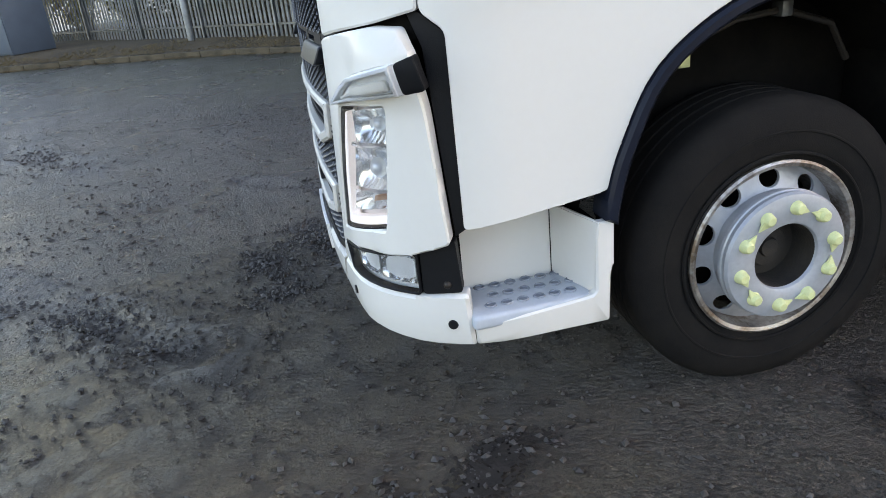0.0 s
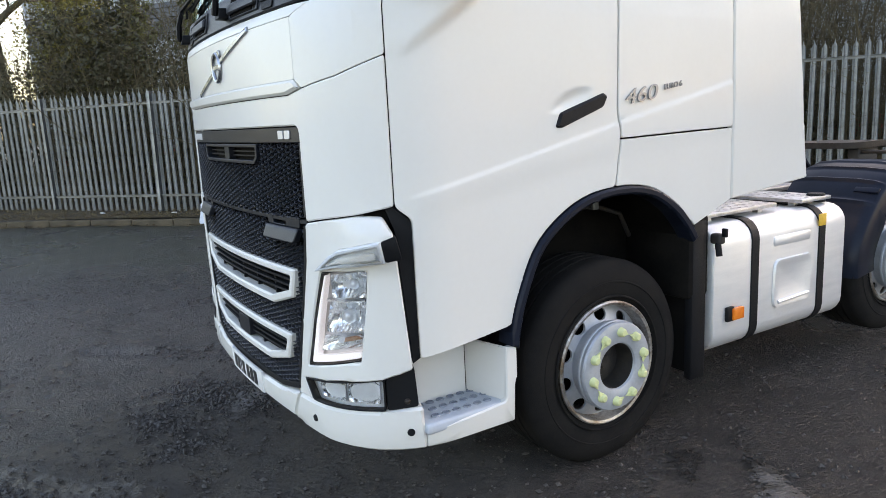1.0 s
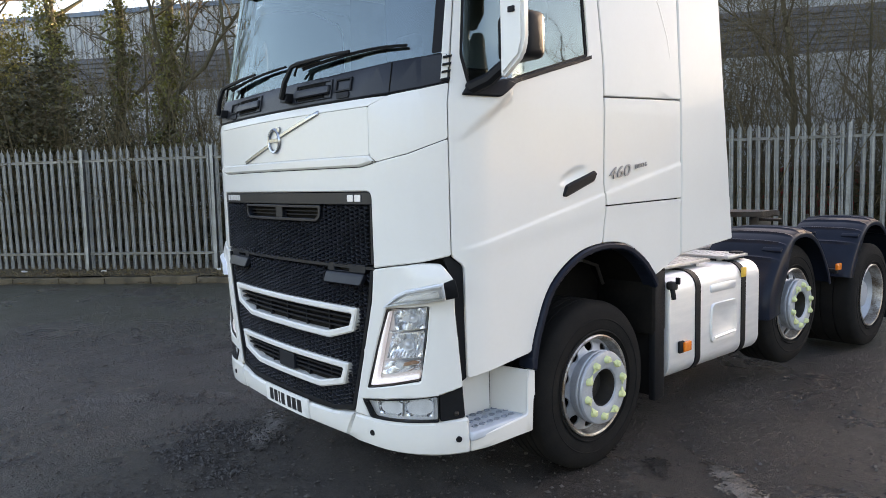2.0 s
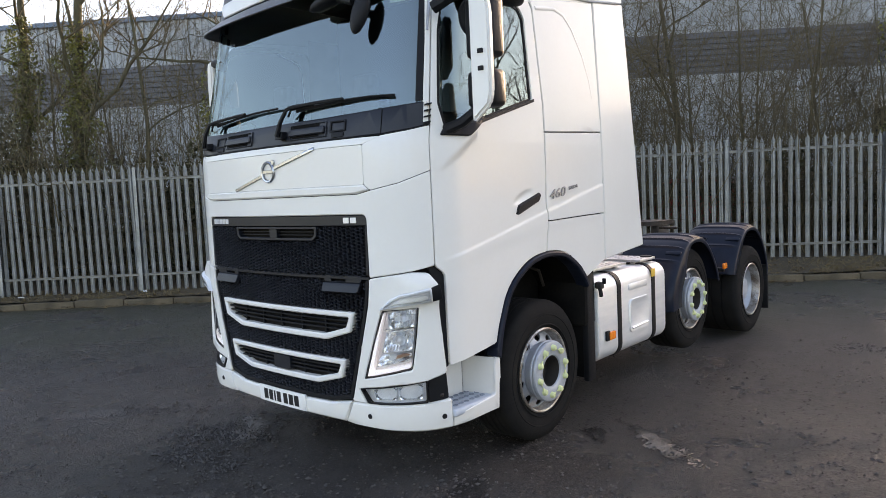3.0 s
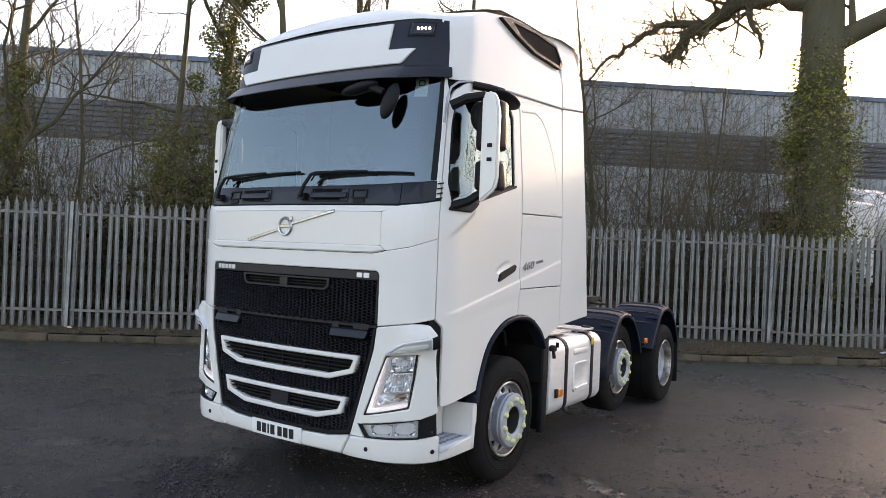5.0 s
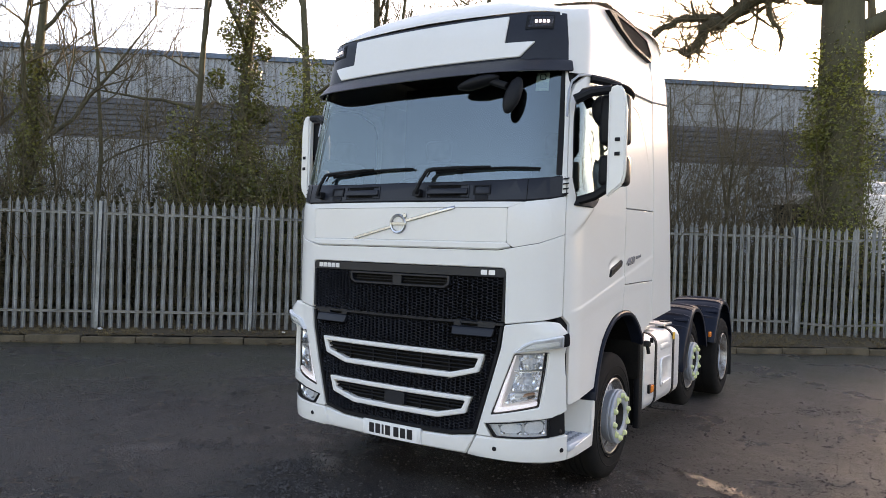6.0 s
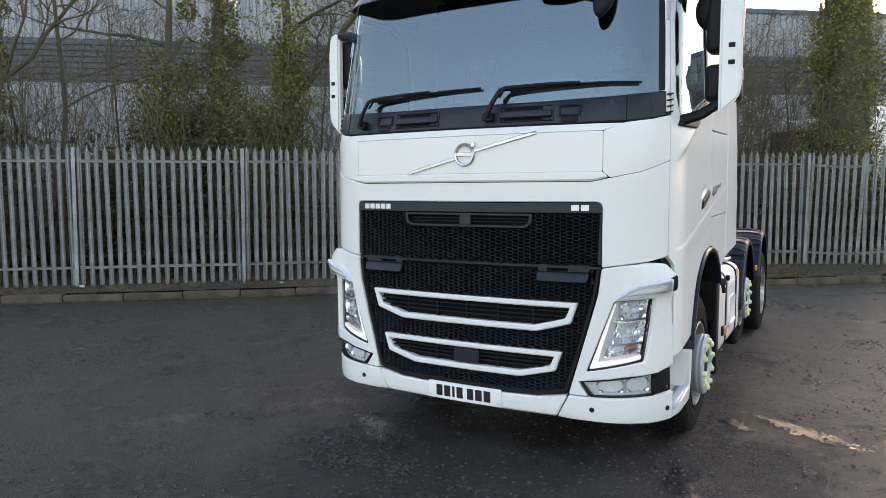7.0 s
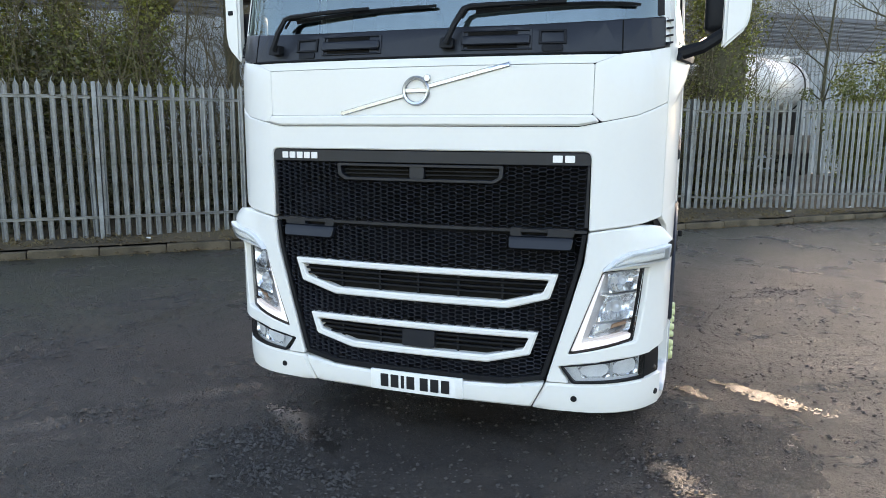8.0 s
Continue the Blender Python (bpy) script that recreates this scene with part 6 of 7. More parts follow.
# fuel tank
def build_tank():
    bm = bmesh.new()
    x0, x1, y0, y1, z0, z1 = 2.10, 3.33, -1.232, -0.60, 0.385, 1.075
    r = 0.11
    sec = []
    for cy, cz, a0 in ((y1 - r, z1 - r, 0), (y0 + r, z1 - r, 90), (y0 + r, z0 + r, 180), (y1 - r, z0 + r, 270)):
        for j in range(6):
            a = radians(a0 + 18 * j)
            sec.append((cy + r * math.cos(a), cz + r * math.sin(a)))
    rings = []
    for x, ins in ((x0, 0.022), (x0 + 0.008, 0.006), (x0 + 0.03, 0.0), (x1 - 0.03, 0.0), (x1 - 0.008, 0.006), (x1, 0.022)):
        cy, cz = (y0 + y1) / 2, (z0 + z1) / 2
        rings.append([bm.verts.new((x, cy + (y - cy) * (1 - ins * 2.2), cz + (z - cz) * (1 - ins * 2.2))) for y, z in sec])
    for p, q in zip(rings, rings[1:]):
        for k in range(len(sec)):
            bm.faces.new((p[k], q[k], q[(k + 1) % len(sec)], p[(k + 1) % len(sec)]))
    bm.faces.new(rings[0])
    bm.faces.new(rings[-1][::-1])
    bmesh.ops.recalc_face_normals(bm, faces=bm.faces)
    tank = part("fuel_tank", bm, ALU, truck, "brushed aluminium fuel tank with black straps")
    # straps follow the section
    for xs in (2.44, 3.07):
        bm = bmesh.new()
        cy, cz = (y0 + y1) / 2, (z0 + z1) / 2
        rows = []
        for y, z in sec:
            d = Vector((0, y - cy, z - cz)).normalized() * 0.008
            rows.append([bm.verts.new((xx, y + d.y * k, z + d.z * k)) for xx, k in ((xs - 0.032, 0), (xs - 0.030, 1), (xs + 0.030, 1), (xs + 0.032, 0))])
        for i in range(len(rows)):
            p, q = rows[i], rows[(i + 1) % len(rows)]
            for k in range(3):
                bm.faces.new((p[k], p[k + 1], q[k + 1], q[k]))
        bmesh.ops.recalc_face_normals(bm, faces=bm.faces)
        strap = part("strap", bm, BLACK, tank, "black tank strap")
    boxed("strap_tag", 3.025, 3.095, -1.244, -1.236, 0.97, 1.04, material("amber_tag", (0.75, 0.45, 0.05), 0.5, 0, (0.6, 0.35, 0.04), 30, 90), tank, 0.002, m=None)
    # pressed step in the side
    bm = bmesh.new()
    a, b = [(2.60, 0.55), (2.96, 0.55), (2.965, 0.83), (2.61, 0.83)], [(2.645, 0.60), (2.92, 0.60), (2.925, 0.79), (2.655, 0.79)]
    oa = fillet(a, 0.05)
    ob_ = fillet(b, 0.035)
    o = [bm.verts.new((x, -1.2335, z)) for x, z in oa]
    m1 = [bm.verts.new((x * 0.9 + X * 0.1, -1.246, z * 0.9 + Z * 0.1)) for (x, z), (X, Z) in zip(oa, ob_)]
    m2 = [bm.verts.new((x * 0.6 + X * 0.4, -1.246, z * 0.6 + Z * 0.4)) for (x, z), (X, Z) in zip(oa, ob_)]
    i1 = [bm.verts.new((x, -1.2345, z)) for x, z in ob_]
    n = len(o)
    for p, q in ((o, m1), (m1, m2), (m2, i1)):
        for k in range(n):
            bm.faces.new((p[k], p[(k + 1) % n], q[(k + 1) % n], q[k]))
    bm.faces.new(i1)
    bmesh.ops.recalc_face_normals(bm, faces=bm.faces)
    part("step_pressing", bm, ALU, tank)
    part("grab_edge", tube(bmesh.new(), [(2.64, -1.246, 0.585), (2.93, -1.246, 0.595)], 0.011, 8), ALU, tank)
    boxed("cap_pressing", 2.60, 2.96, -1.242, -1.0, 0.90, 0.965, ALU, tank, 0.02)
    # tread plates on top
    for x0_, x1_, yy0, yy1, z in ((2.16, 2.80, -1.12, -0.62, 1.10), (2.98, 3.28, -1.16, -0.70, 1.10)):
        tp = boxed("tread_plate", x0_, x1_, yy0, yy1, z, z + 0.022, TREAD, tank, 0.004, "perforated aluminium tread plate")
        for i in range(int((x1_ - x0_) / 0.062)):
            for j in range(int((yy1 - yy0) / 0.062)):
                bm = lathe([(0.0005, 0.004), (0.010, 0.004), (0.015, 0.0)], 6)
                bmesh.ops.transform(bm, matrix=pose(x0_ + 0.035 + i * 0.062, yy0 + 0.035 + j * 0.062, z + 0.022, 90, 0, 0), verts=bm.verts)
                part("boss", bm, TREAD, tp)
    for x in (2.25, 2.7, 3.05, 3.2):
        boxed("plate_foot", x - 0.02, x + 0.02, -1.08, -1.04, 1.06, 1.105, TREAD, tank, 0.003)
    cap = lathe([(0.0005, -0.05), (0.045, -0.05), (0.052, -0.045), (0.055, 0.0)], 24)
    bmesh.ops.transform(cap, matrix=pose(3.22, -1.10, 1.085, 90, 0, 0) @ pose(0, 0, 0, 180, 0, 0), verts=cap.verts)
    part("filler_cap", cap, BLACK, tank, "black filler cap")
    mk = boxed("side_marker", 2.232, 2.322, -1.262, -1.238, 0.56, 0.625, AMBER, tank, 0.006, "amber side marker lamp")
    boxed("marker_base", 2.195, 2.25, -1.252, -1.232, 0.555, 0.635, BLACK, tank, 0.005)
    boxed("valve", 2.085, 2.135, -1.275, -1.21, 0.99, 1.045, CHASSIS, tank, 0.014, seg=3)
    boxed("valve_tap", 2.10, 2.118, -1.30, -1.27, 1.03, 1.075, BLACK, tank, 0.005)
    part("valve_hose", tube(bmesh.new(), [(2.1, -1.262, 0.93), (2.1, -1.258, 0.96), (2.1, -1.25, 1.0)], 0.016, 8), BLACK, tank)
    boxed("tank_bracket", 2.38, 2.43, -0.62, -0.44, 0.45, 0.98, CHASSIS, tank, 0.004)
    boxed("tank_bracket", 3.04, 3.09, -0.62, -0.44, 0.45, 0.98, CHASSIS, tank, 0.004)


build_tank()
boxed("air_tank_box", 2.2, 3.3, 0.6, 1.2, 0.42, 1.0, CHASSIS, truck, 0.05)

# fifth wheel
bm = bmesh.new()
outline = fillet([(4.86, -0.30), (5.0, -0.44), (5.32, -0.44), (5.72, -0.30), (5.72, -0.14), (5.40, -0.05), (5.40, 0.05), (5.72, 0.14), (5.72, 0.30), (5.32, 0.44), (5.0, 0.44), (4.86, 0.30)], 0.05)
for z in (1.285, 1.335):
    for x, y in outline:
        bm.verts.new((x, y, z - 0.10 * max(0.0, x - 5.35)))
bm.verts.ensure_lookup_table()
k = len(outline)
bm.faces.new([bm.verts[i] for i in range(k)][::-1])
bm.faces.new([bm.verts[k + i] for i in range(k)])
for i in range(k):
    bm.faces.new([bm.verts[j] for j in (i, (i + 1) % k, k + (i + 1) % k, k + i)])
fw = part("fifth_wheel", bm, GREASE, truck, "greasy steel fifth-wheel coupling")
for y in (-0.36, 0.36):
    boxed("pedestal", 5.0, 5.3, y - 0.05, y + 0.05, 1.02, 1.29, CHASSIS, fw, 0.02)
boxed("release_handle", 5.02, 5.06, -0.62, -0.40, 1.24, 1.27, GREASE, fw, 0.01)
boxed("catwalk", 2.6, 4.3, -0.38, 0.38, 1.03, 1.06, TREAD, truck, 0.005)
boxed("rear_beam", 6.40, 6.48, -0.9, 0.9, 0.62, 0.80, CHASSIS, truck, 0.01)


# ---- trees and thicket beyond the fence ----
class Wood:
    """Collects tapered limbs as plain verts and faces."""

    def __init__(self):
        self.v, self.f = [], []

    def limb(self, pts, radii, n):
        k0 = len(self.v)
        for i, p in enumerate(pts):
            d = (pts[min(i + 1, len(pts) - 1)] - pts[max(i - 1, 0)])
            d = d.normalized() if d.length > 1e-6 else Vector((0, 0, 1))
            u = d.cross(Vector((0.53, -0.31, 0.21)))
            u = u.normalized() if u.length > 1e-4 else Vector((1, 0, 0))
            w = d.cross(u)
            for k in range(n):
                a = 2 * math.pi * k / n
                q = p + radii[i] * (math.cos(a) * u + math.sin(a) * w)
                self.v.append((q.x, q.y, q.z))
        for i in range(len(pts) - 1):
            for k in range(n):
                a, b = k0 + i * n + k, k0 + i * n + (k + 1) % n
                self.f.append((a, b, b + n, a + n))


def wander(rng, p, d, reach, bend, up, steps):
    """A crooked way from p, heading d."""
    pts, d = [p.copy()], d.normalized()
    for _ in range(steps):
        d = (d + Vector((rng.gauss(0, bend), rng.gauss(0, bend), rng.gauss(0, bend) + up))).normalized()
        pts.append(pts[-1] + d * (reach / steps))
    return pts


def leaf_cloud(rng, centres, size, count, spread, verts, faces):
    """Small bent leaves scattered round points (place, spread)."""
    for _ in range(count):
        c, r = centres[rng.randrange(len(centres))]
        a, b = rng.uniform(0, 2 * math.pi), rng.uniform(-1, 1)
        q = math.sqrt(1 - b * b)
        rr = r * spread * (0.55 + 0.5 * rng.random())
        p = c + Vector((q * math.cos(a) * rr, q * math.sin(a) * rr, b * rr * 1.1))
        s = size * rng.uniform(0.6, 1.35)
        u = Vector((rng.gauss(0, 1), rng.gauss(0, 1), rng.gauss(0, 0.6))).normalized()
        w = u.cross(Vector((rng.gauss(0, 1), rng.gauss(0, 1), rng.gauss(0, 1)))).normalized()
        k = len(verts)
        n = u.cross(w) * s * 0.18
        for e in (-u * s * 0.5, w * s * 0.42 + n, u * s * 0.6, -w * s * 0.42 + n):
            e = p + e
            verts.append((e.x, e.y, e.z))
        faces += [(k, k + 1, k + 2), (k, k + 2, k + 3)]


def build_tree(x, y, label, height, r0, seed, lean=(0, 0), forks=7, ivy_from=0.0, ivy_to=0.0, ivy_leaves=0, ivy_fat=1.0, first=0.3, spread=0.9, levels=3, limbs=(), thin=1.0, crook=0.03, taper=0.80, boughs=()):
    rng = random.Random(seed)
    tree = thing("tree", label, "tree", (x, y, 0.15))
    trunk, twigs = Wood(), Wood()
    steps = 12
    pts = wander(rng, Vector((0, 0, -0.2)), Vector((lean[0], lean[1], 1)), height, crook, 0.02, steps)
    rad = [r0 * (1 - taper * (i / steps)) * (1.25 if i == 0 else 1.0) for i in range(steps + 1)]
    trunk.limb(pts, rad, 9)

    def grow(p, d, reach, r, level):
        st = 7 if level < 2 else 5
        q = wander(rng, p, d, reach, 0.16 + 0.03 * level, 0.05, st)
        rr = [r * (1 - 0.75 * i / st) for i in range(st + 1)]
        (trunk if level < 1 else twigs).limb(q, rr, 6 if level == 0 else (4 if level == 1 else 3))
        if level >= levels:
            return
        for _ in range((5, 6, 5, 4)[level]):
            i = rng.randint(1, st)
            dd = (q[i] - q[i - 1]).normalized()
            side = Vector((rng.gauss(0, 1), rng.gauss(0, 1), rng.gauss(0.25, 0.7)))
            grow(q[i], dd * 0.8 + side.normalized() * 0.8, reach * rng.uniform(0.38, 0.62), max(r * 0.42, 0.0045) * thin, level + 1)

    for j in range(forks):
        k = first + (0.97 - first) * (j + rng.random() * 0.6) / forks
        i = min(steps - 1, int(k * steps))
        a = rng.uniform(0, 2 * math.pi)
        d = Vector((math.cos(a) * spread, math.sin(a) * spread, rng.uniform(0.4, 1.0)))
        grow(pts[i].lerp(pts[i + 1], k * steps - i), d, height * rng.uniform(0.25, 0.45) * (1.15 - 0.5 * k), rad[i] * 0.5, 0)
    for k, d, reach, r in limbs:
        i = min(steps - 1, int(k * steps))
        grow(pts[i], Vector(d), reach, r, 0)
    for way, ra, rb in boughs:
        q = [Vector(v) for v in curve_through(way, 3)]
        rr = [ra + (rb - ra) * i / (len(q) - 1) for i in range(len(q))]
        trunk.limb([v + Vector((rng.gauss(0, 0.03), rng.gauss(0, 0.03), rng.gauss(0, 0.03))) for v in q], rr, 8)
        for i in range(2, len(q)):
            for _ in range(2 if i < len(q) - 1 else 4):
                side = Vector((rng.gauss(0, 0.8), rng.gauss(0, 0.8), rng.gauss(0.25, 0.8))).normalized()
                grow(q[i], side + (q[i] - q[i - 1]).normalized() * 0.5, rng.uniform(0.7, 1.7), max(0.012, rr[i] * 0.28), 1)
    raw("trunk", trunk.v, trunk.f, BARK, tree, smooth=True, angle=80)
    raw("crown", twigs.v, twigs.f, TWIG, tree, "fine bare winter twigs", kind="stuff")
    if ivy_leaves:
        verts, faces, cs = [], [], []
        for u in np.linspace(ivy_from, ivy_to, 40):
            k = u * steps
            i = min(steps - 1, int(k))
            c = pts[i].lerp(pts[i + 1], k - i)
            fat = ivy_fat * (0.75 + 0.5 * noise.noise(Vector((u * 9, seed, 0)))) * (1.25 - 0.55 * u)
            cs.append((c + Vector((rng.gauss(0, 0.08), rng.gauss(0, 0.08), 0)) * ivy_fat, (r0 * 1.1 + 0.16) * fat))
            if rng.random() < 0.3:
                cs.append((c + Vector((rng.gauss(0, 0.35), rng.gauss(0, 0.35), rng.gauss(0, 0.1))) * ivy_fat, 0.22 * fat))
        leaf_cloud(rng, cs, 0.066, int(ivy_leaves * 1.9), 1.25, verts, faces)
        raw("ivy", verts, faces, IVY, tree, "glossy dark green ivy leaves", kind="stuff")
    return tree


BARE = "bare winter tree with fine brown twigs"
IVIED = "bare tree with an ivy-clad trunk behind the fence"
build_tree(3.75, 13.2, IVIED, 11, 0.17, 1, (0.05, -0.05), 6, 0.05, 0.52, 3200, 1.0, 0.35, limbs=((0.36, (0.7, -0.7, 1.15), 4.4, 0.060), (0.3, (0.5, -0.3, 1.2), 4.0, 0.045)))
build_tree(4.9, 12.4, BARE, 9, 0.07, 2, (0.02, -0.03), 7, first=0.35)
build_tree(6.25, 10.6, IVIED, 10, 0.13, 3, (0.0, 0.0), 6, 0.05, 0.42, 4200, 1.75, 0.45, limbs=((0.55, (-0.7, 0.5, 0.15), 3.0, 0.05),))
build_tree(7.15, 9.75, IVIED, 12, 0.20, 4, (-0.01, 0.02), 6, 0.02, 0.80, 7500, 1.25, 0.5)
build_tree(7.9, 8.8, IVIED, 11, 0.15, 5, (0.06, -0.06), 7, 0.02, 0.5, 5200, 1.5, 0.35, limbs=((0.4, (0.4, -0.5, 0.9), 4.5, 0.08),))
build_tree(10.3, 8.2, BARE, 13, 0.17, 6, (0.0, 0.05), 8, first=0.45)
build_tree(13.0, 6.8, BARE, 12, 0.14, 7, (0.03, -0.02), 8, first=0.4)
build_tree(14.6, 3.2, BARE, 9.5, 0.10, 8, (0.02, 0.02), 9, first=0.3)
build_tree(2.1, 15.6, IVIED, 11, 0.19, 9, (0.02, 0.0), 6, 0.02, 0.85, 6000, 1.2, 0.5)
build_tree(3.1, 14.9, IVIED, 10, 0.16, 10, (0.1, -0.1), 6, 0.02, 0.6, 3800, 1.1, 0.35)
build_tree(-0.6, 17.6, BARE, 11, 0.26, 11, (0.0, 0.0), 7, first=0.35)
build_tree(-2.2, 19.4, BARE, 10, 0.2, 12, (0.0, 0.05), 7, first=0.35)
build_tree(1.0, 19.5, IVIED, 10, 0.16, 13, (0.05, 0.0), 6, 0.0, 0.6, 4500, 1.8, 0.4)
build_tree(14.7, -2.1, "broad old oak with ivy round its trunk", 12, 0.56, 14, (0.0, 0.02), 4, 0.0, 0.56, 15000, 1.05, 0.76, crook=0.010, taper=0.28, limbs=((0.60, (0.5, -1.0, 0.6), 5.0, 0.27), (0.72, (-0.3, -0.8, 0.9), 4.5, 0.25)),
           boughs=(([(0, 0.26, 7.88), (-0.05, 0.97, 8.18), (-0.11, 1.67, 8.18), (-0.18, 2.29, 7.92), (-0.22, 2.73, 7.61), (-0.26, 3.08, 7.52), (-0.26, 3.26, 7.17), (-0.3, 3.48, 6.91), (-0.35, 3.74, 7.0)], 0.27, 0.09),
                   ([(-0.18, 2.55, 7.70), (-0.26, 3.26, 7.79), (-0.33, 3.83, 7.74), (-0.4, 4.31, 7.52), (-0.44, 4.84, 7.17), (-0.44, 5.24, 7.0), (-0.48, 5.63, 6.51)], 0.12, 0.03),
                   ([(-0.1, 1.67, 8.10), (-0.1, 1.65, 7.61), (-0.1, 1.36, 7.17), (-0.1, 1.41, 6.73)], 0.09, 0.03)))
build_tree(22.5, -7.5, BARE, 9, 0.12, 15, (0.0, 0.0), 8, first=0.25)
build_tree(27.5, -6.3, BARE, 9, 0.10, 16, (0.0, 0.0), 8, first=0.25)


def build_bush(x, y, label, radius, height, leaves, seed, mat=BUSH):
    rng = random.Random(seed)
    bush = thing("bush", label, "bush", (x, y, 0.15))
    w = Wood()
    cs = []
    for _ in range(26):
        a = rng.uniform(0, 2 * math.pi)
        top = Vector((math.cos(a) * radius * rng.uniform(0.1, 0.9), math.sin(a) * radius * rng.uniform(0.1, 0.9), height * rng.uniform(0.35, 0.97)))
        pts = wander(rng, Vector((rng.gauss(0, 0.1), rng.gauss(0, 0.1), -0.1)), top, top.length, 0.08, 0.05, 6)
        w.limb(pts, [0.03 * (1 - 0.8 * i / 6) for i in range(7)], 4)
        for p in pts[2:]:
            cs.append((p + Vector((rng.gauss(0, 0.12), rng.gauss(0, 0.12), rng.gauss(0, 0.12))), rng.uniform(0.16, 0.42) * radius / 1.4))
    verts, faces = [], []
    leaf_cloud(rng, cs, 0.066, int(leaves * 1.7), 1.2, verts, faces)
    raw("stem", w.v, w.f, TWIG, bush, kind="stuff")
    raw("foliage", verts, faces, mat, bush, kind="stuff")
    return bush


build_bush(1.0, 16.9, "tall evergreen bush, its leaves coloured yellow-green as if sunlit", 1.6, 7.2, 15000, 21)
evergreen = build_bush(-1.9, 18.6, "tall evergreen bush, its leaves coloured yellow-green as if sunlit", 1.6, 5.6, 7000, 22)
build_bush(1.9, 16.2, "dense dark green evergreen shrub by a trunk", 1.2, 4.6, 5000, 23, IVY)
build_bush(6.9, 10.4, "dense dark green evergreen shrub by a trunk", 1.2, 4.6, 9000, 24, IVY)
build_bush(7.0, 9.0, "dense dark green evergreen shrub by a trunk", 1.15, 4.3, 8500, 27, IVY)
build_bush(8.3, 9.4, "dense dark green evergreen shrub by a trunk", 1.3, 3.6, 6000, 25, IVY)
build_bush(5.6, 11.9, "dense dark green evergreen shrub by a trunk", 1.0, 2.6, 3200, 26, IVY)
# added bushes, mostly out of view, that block sky sheen on the yard
for bx, by, bt in ((-4.4, 21.0, 40), (-6.3, 23.4, 130), (-8.6, 25.6, 220), (-11.0, 27.4, 310), (-13.8, 29.6, 75)):
    copy_thing(evergreen, pose(bx, by, 0.15, 0, 0, bt))
for i, (bx, by, br, bh) in enumerate(((20.0, -6.1, 1.35, 4.2), (21.2, -7.6, 1.4, 4.2), (22.6, -9.4, 1.4, 4.1))):
    tagged(build_bush(bx, by, "clipped dark green hedge shrub beyond the fence", br, bh, 8500, 30 + i, IVY), group="hedge shrubs beyond the fence")


def build_thicket():
    """Crowded thin stems and brambles all along behind the fence."""
    rng = random.Random(99)
    low = Wood()
    total = length(FENCE[4:-2])
    thick_from = total * 0.50
    for n in range(2800):
        p, d = along(FENCE[4:-2], rng.uniform(0, total) if n < 2400 else rng.uniform(thick_from, total * 0.72))
        nrm = Vector((-d.y, d.x)) if (-d.y * 0.75 + d.x * 0.66) > 0 else Vector((d.y, -d.x))
        q = p + nrm * (0.5 + 5.5 * rng.random() ** 1.2)
        gap = math.hypot(q.x - 15.0, q.y - 3.0)
        if gap < 1.7:
            continue
        if (q.y < -2.4 and q.x > 13.5) or (5.2 < q.x < 8.4 and 5.5 < q.y < 9.6 and rng.random() < 0.35):
            continue
        dense = 1.35 if q.x > 9.5 else 1.15
        h = rng.uniform(1.6, 5.2) * (1.15 if rng.random() < 0.25 else 0.85) * dense
        pts = wander(rng, Vector((q.x, q.y, 0.1)), Vector((rng.gauss(0, 0.22), rng.gauss(0, 0.22), 1)), h, 0.10, 0.02, 6)
        r = rng.uniform(0.006, 0.017)
        low.limb(pts, [r * (1 - 0.72 * i / 6) for i in range(7)], 3)
        for _ in range(int(7 * dense)):
            i = rng.randint(1, 6)
            dd = Vector((rng.gauss(0, 1), rng.gauss(0, 1), rng.gauss(0.5, 0.6)))
            tw = wander(rng, pts[i], dd, h * rng.uniform(0.12, 0.35), 0.22, 0.06, 3)
            low.limb(tw, [r * 0.45 * (1 - 0.7 * k / 3) for k in range(4)], 3)
            for _ in range(2):
                j = rng.randint(1, 3)
                t2 = wander(rng, tw[j], Vector((rng.gauss(0, 1), rng.gauss(0, 1), rng.gauss(0.4, 0.7))), h * rng.uniform(0.05, 0.14), 0.2, 0.05, 1)
                low.limb(t2, [max(r * 0.22, 0.003), 0.002], 3)
    t = raw("thicket", low.v, low.f, TWIG)
    return tagged(t, "dense brown thicket of bare stems behind the fence", "thicket", kind="stuff")


build_thicket()


def build_undergrowth():
    """Dark brambles and evergreen growth low behind the fence."""
    rng = random.Random(61)
    verts, faces = [], []
    for run, count, leaves, base in ((FENCE[2:9], 330, 30000, 2.6), (FENCE[8:14], 170, 15000, 1.75)):
        total = length(run)
        cs = []
        for _ in range(count):
            p, d = along(run, rng.uniform(0, total))
            nrm = Vector((-d.y, d.x)) if (-d.y * 0.75 + d.x * 0.66) > 0 else Vector((d.y, -d.x))
            q = p + nrm * rng.uniform(0.7, 3.0)
            if base < 2 and math.hypot(q.x - 11.6, q.y - 2.5) < 1.5:
                continue
            top = base + 1.6 * smooth_step(3.2, 1.8, q.x) * smooth_step(-0.9, 0.5, q.x) + 0.9 * noise.noise(Vector((q.x * 0.8, q.y * 0.8, 4)))
            cs.append((Vector((q.x, q.y, 0.2 + (top - 0.2) * rng.random() ** 0.9)), rng.uniform(0.25, 0.5)))
        leaf_cloud(rng, cs, 0.095, leaves, 1.25, verts, faces)
    tagged(raw("undergrowth", verts, faces, BRAMBLE), "dark tangled bramble undergrowth behind the fence", "undergrowth", kind="stuff")


build_undergrowth()


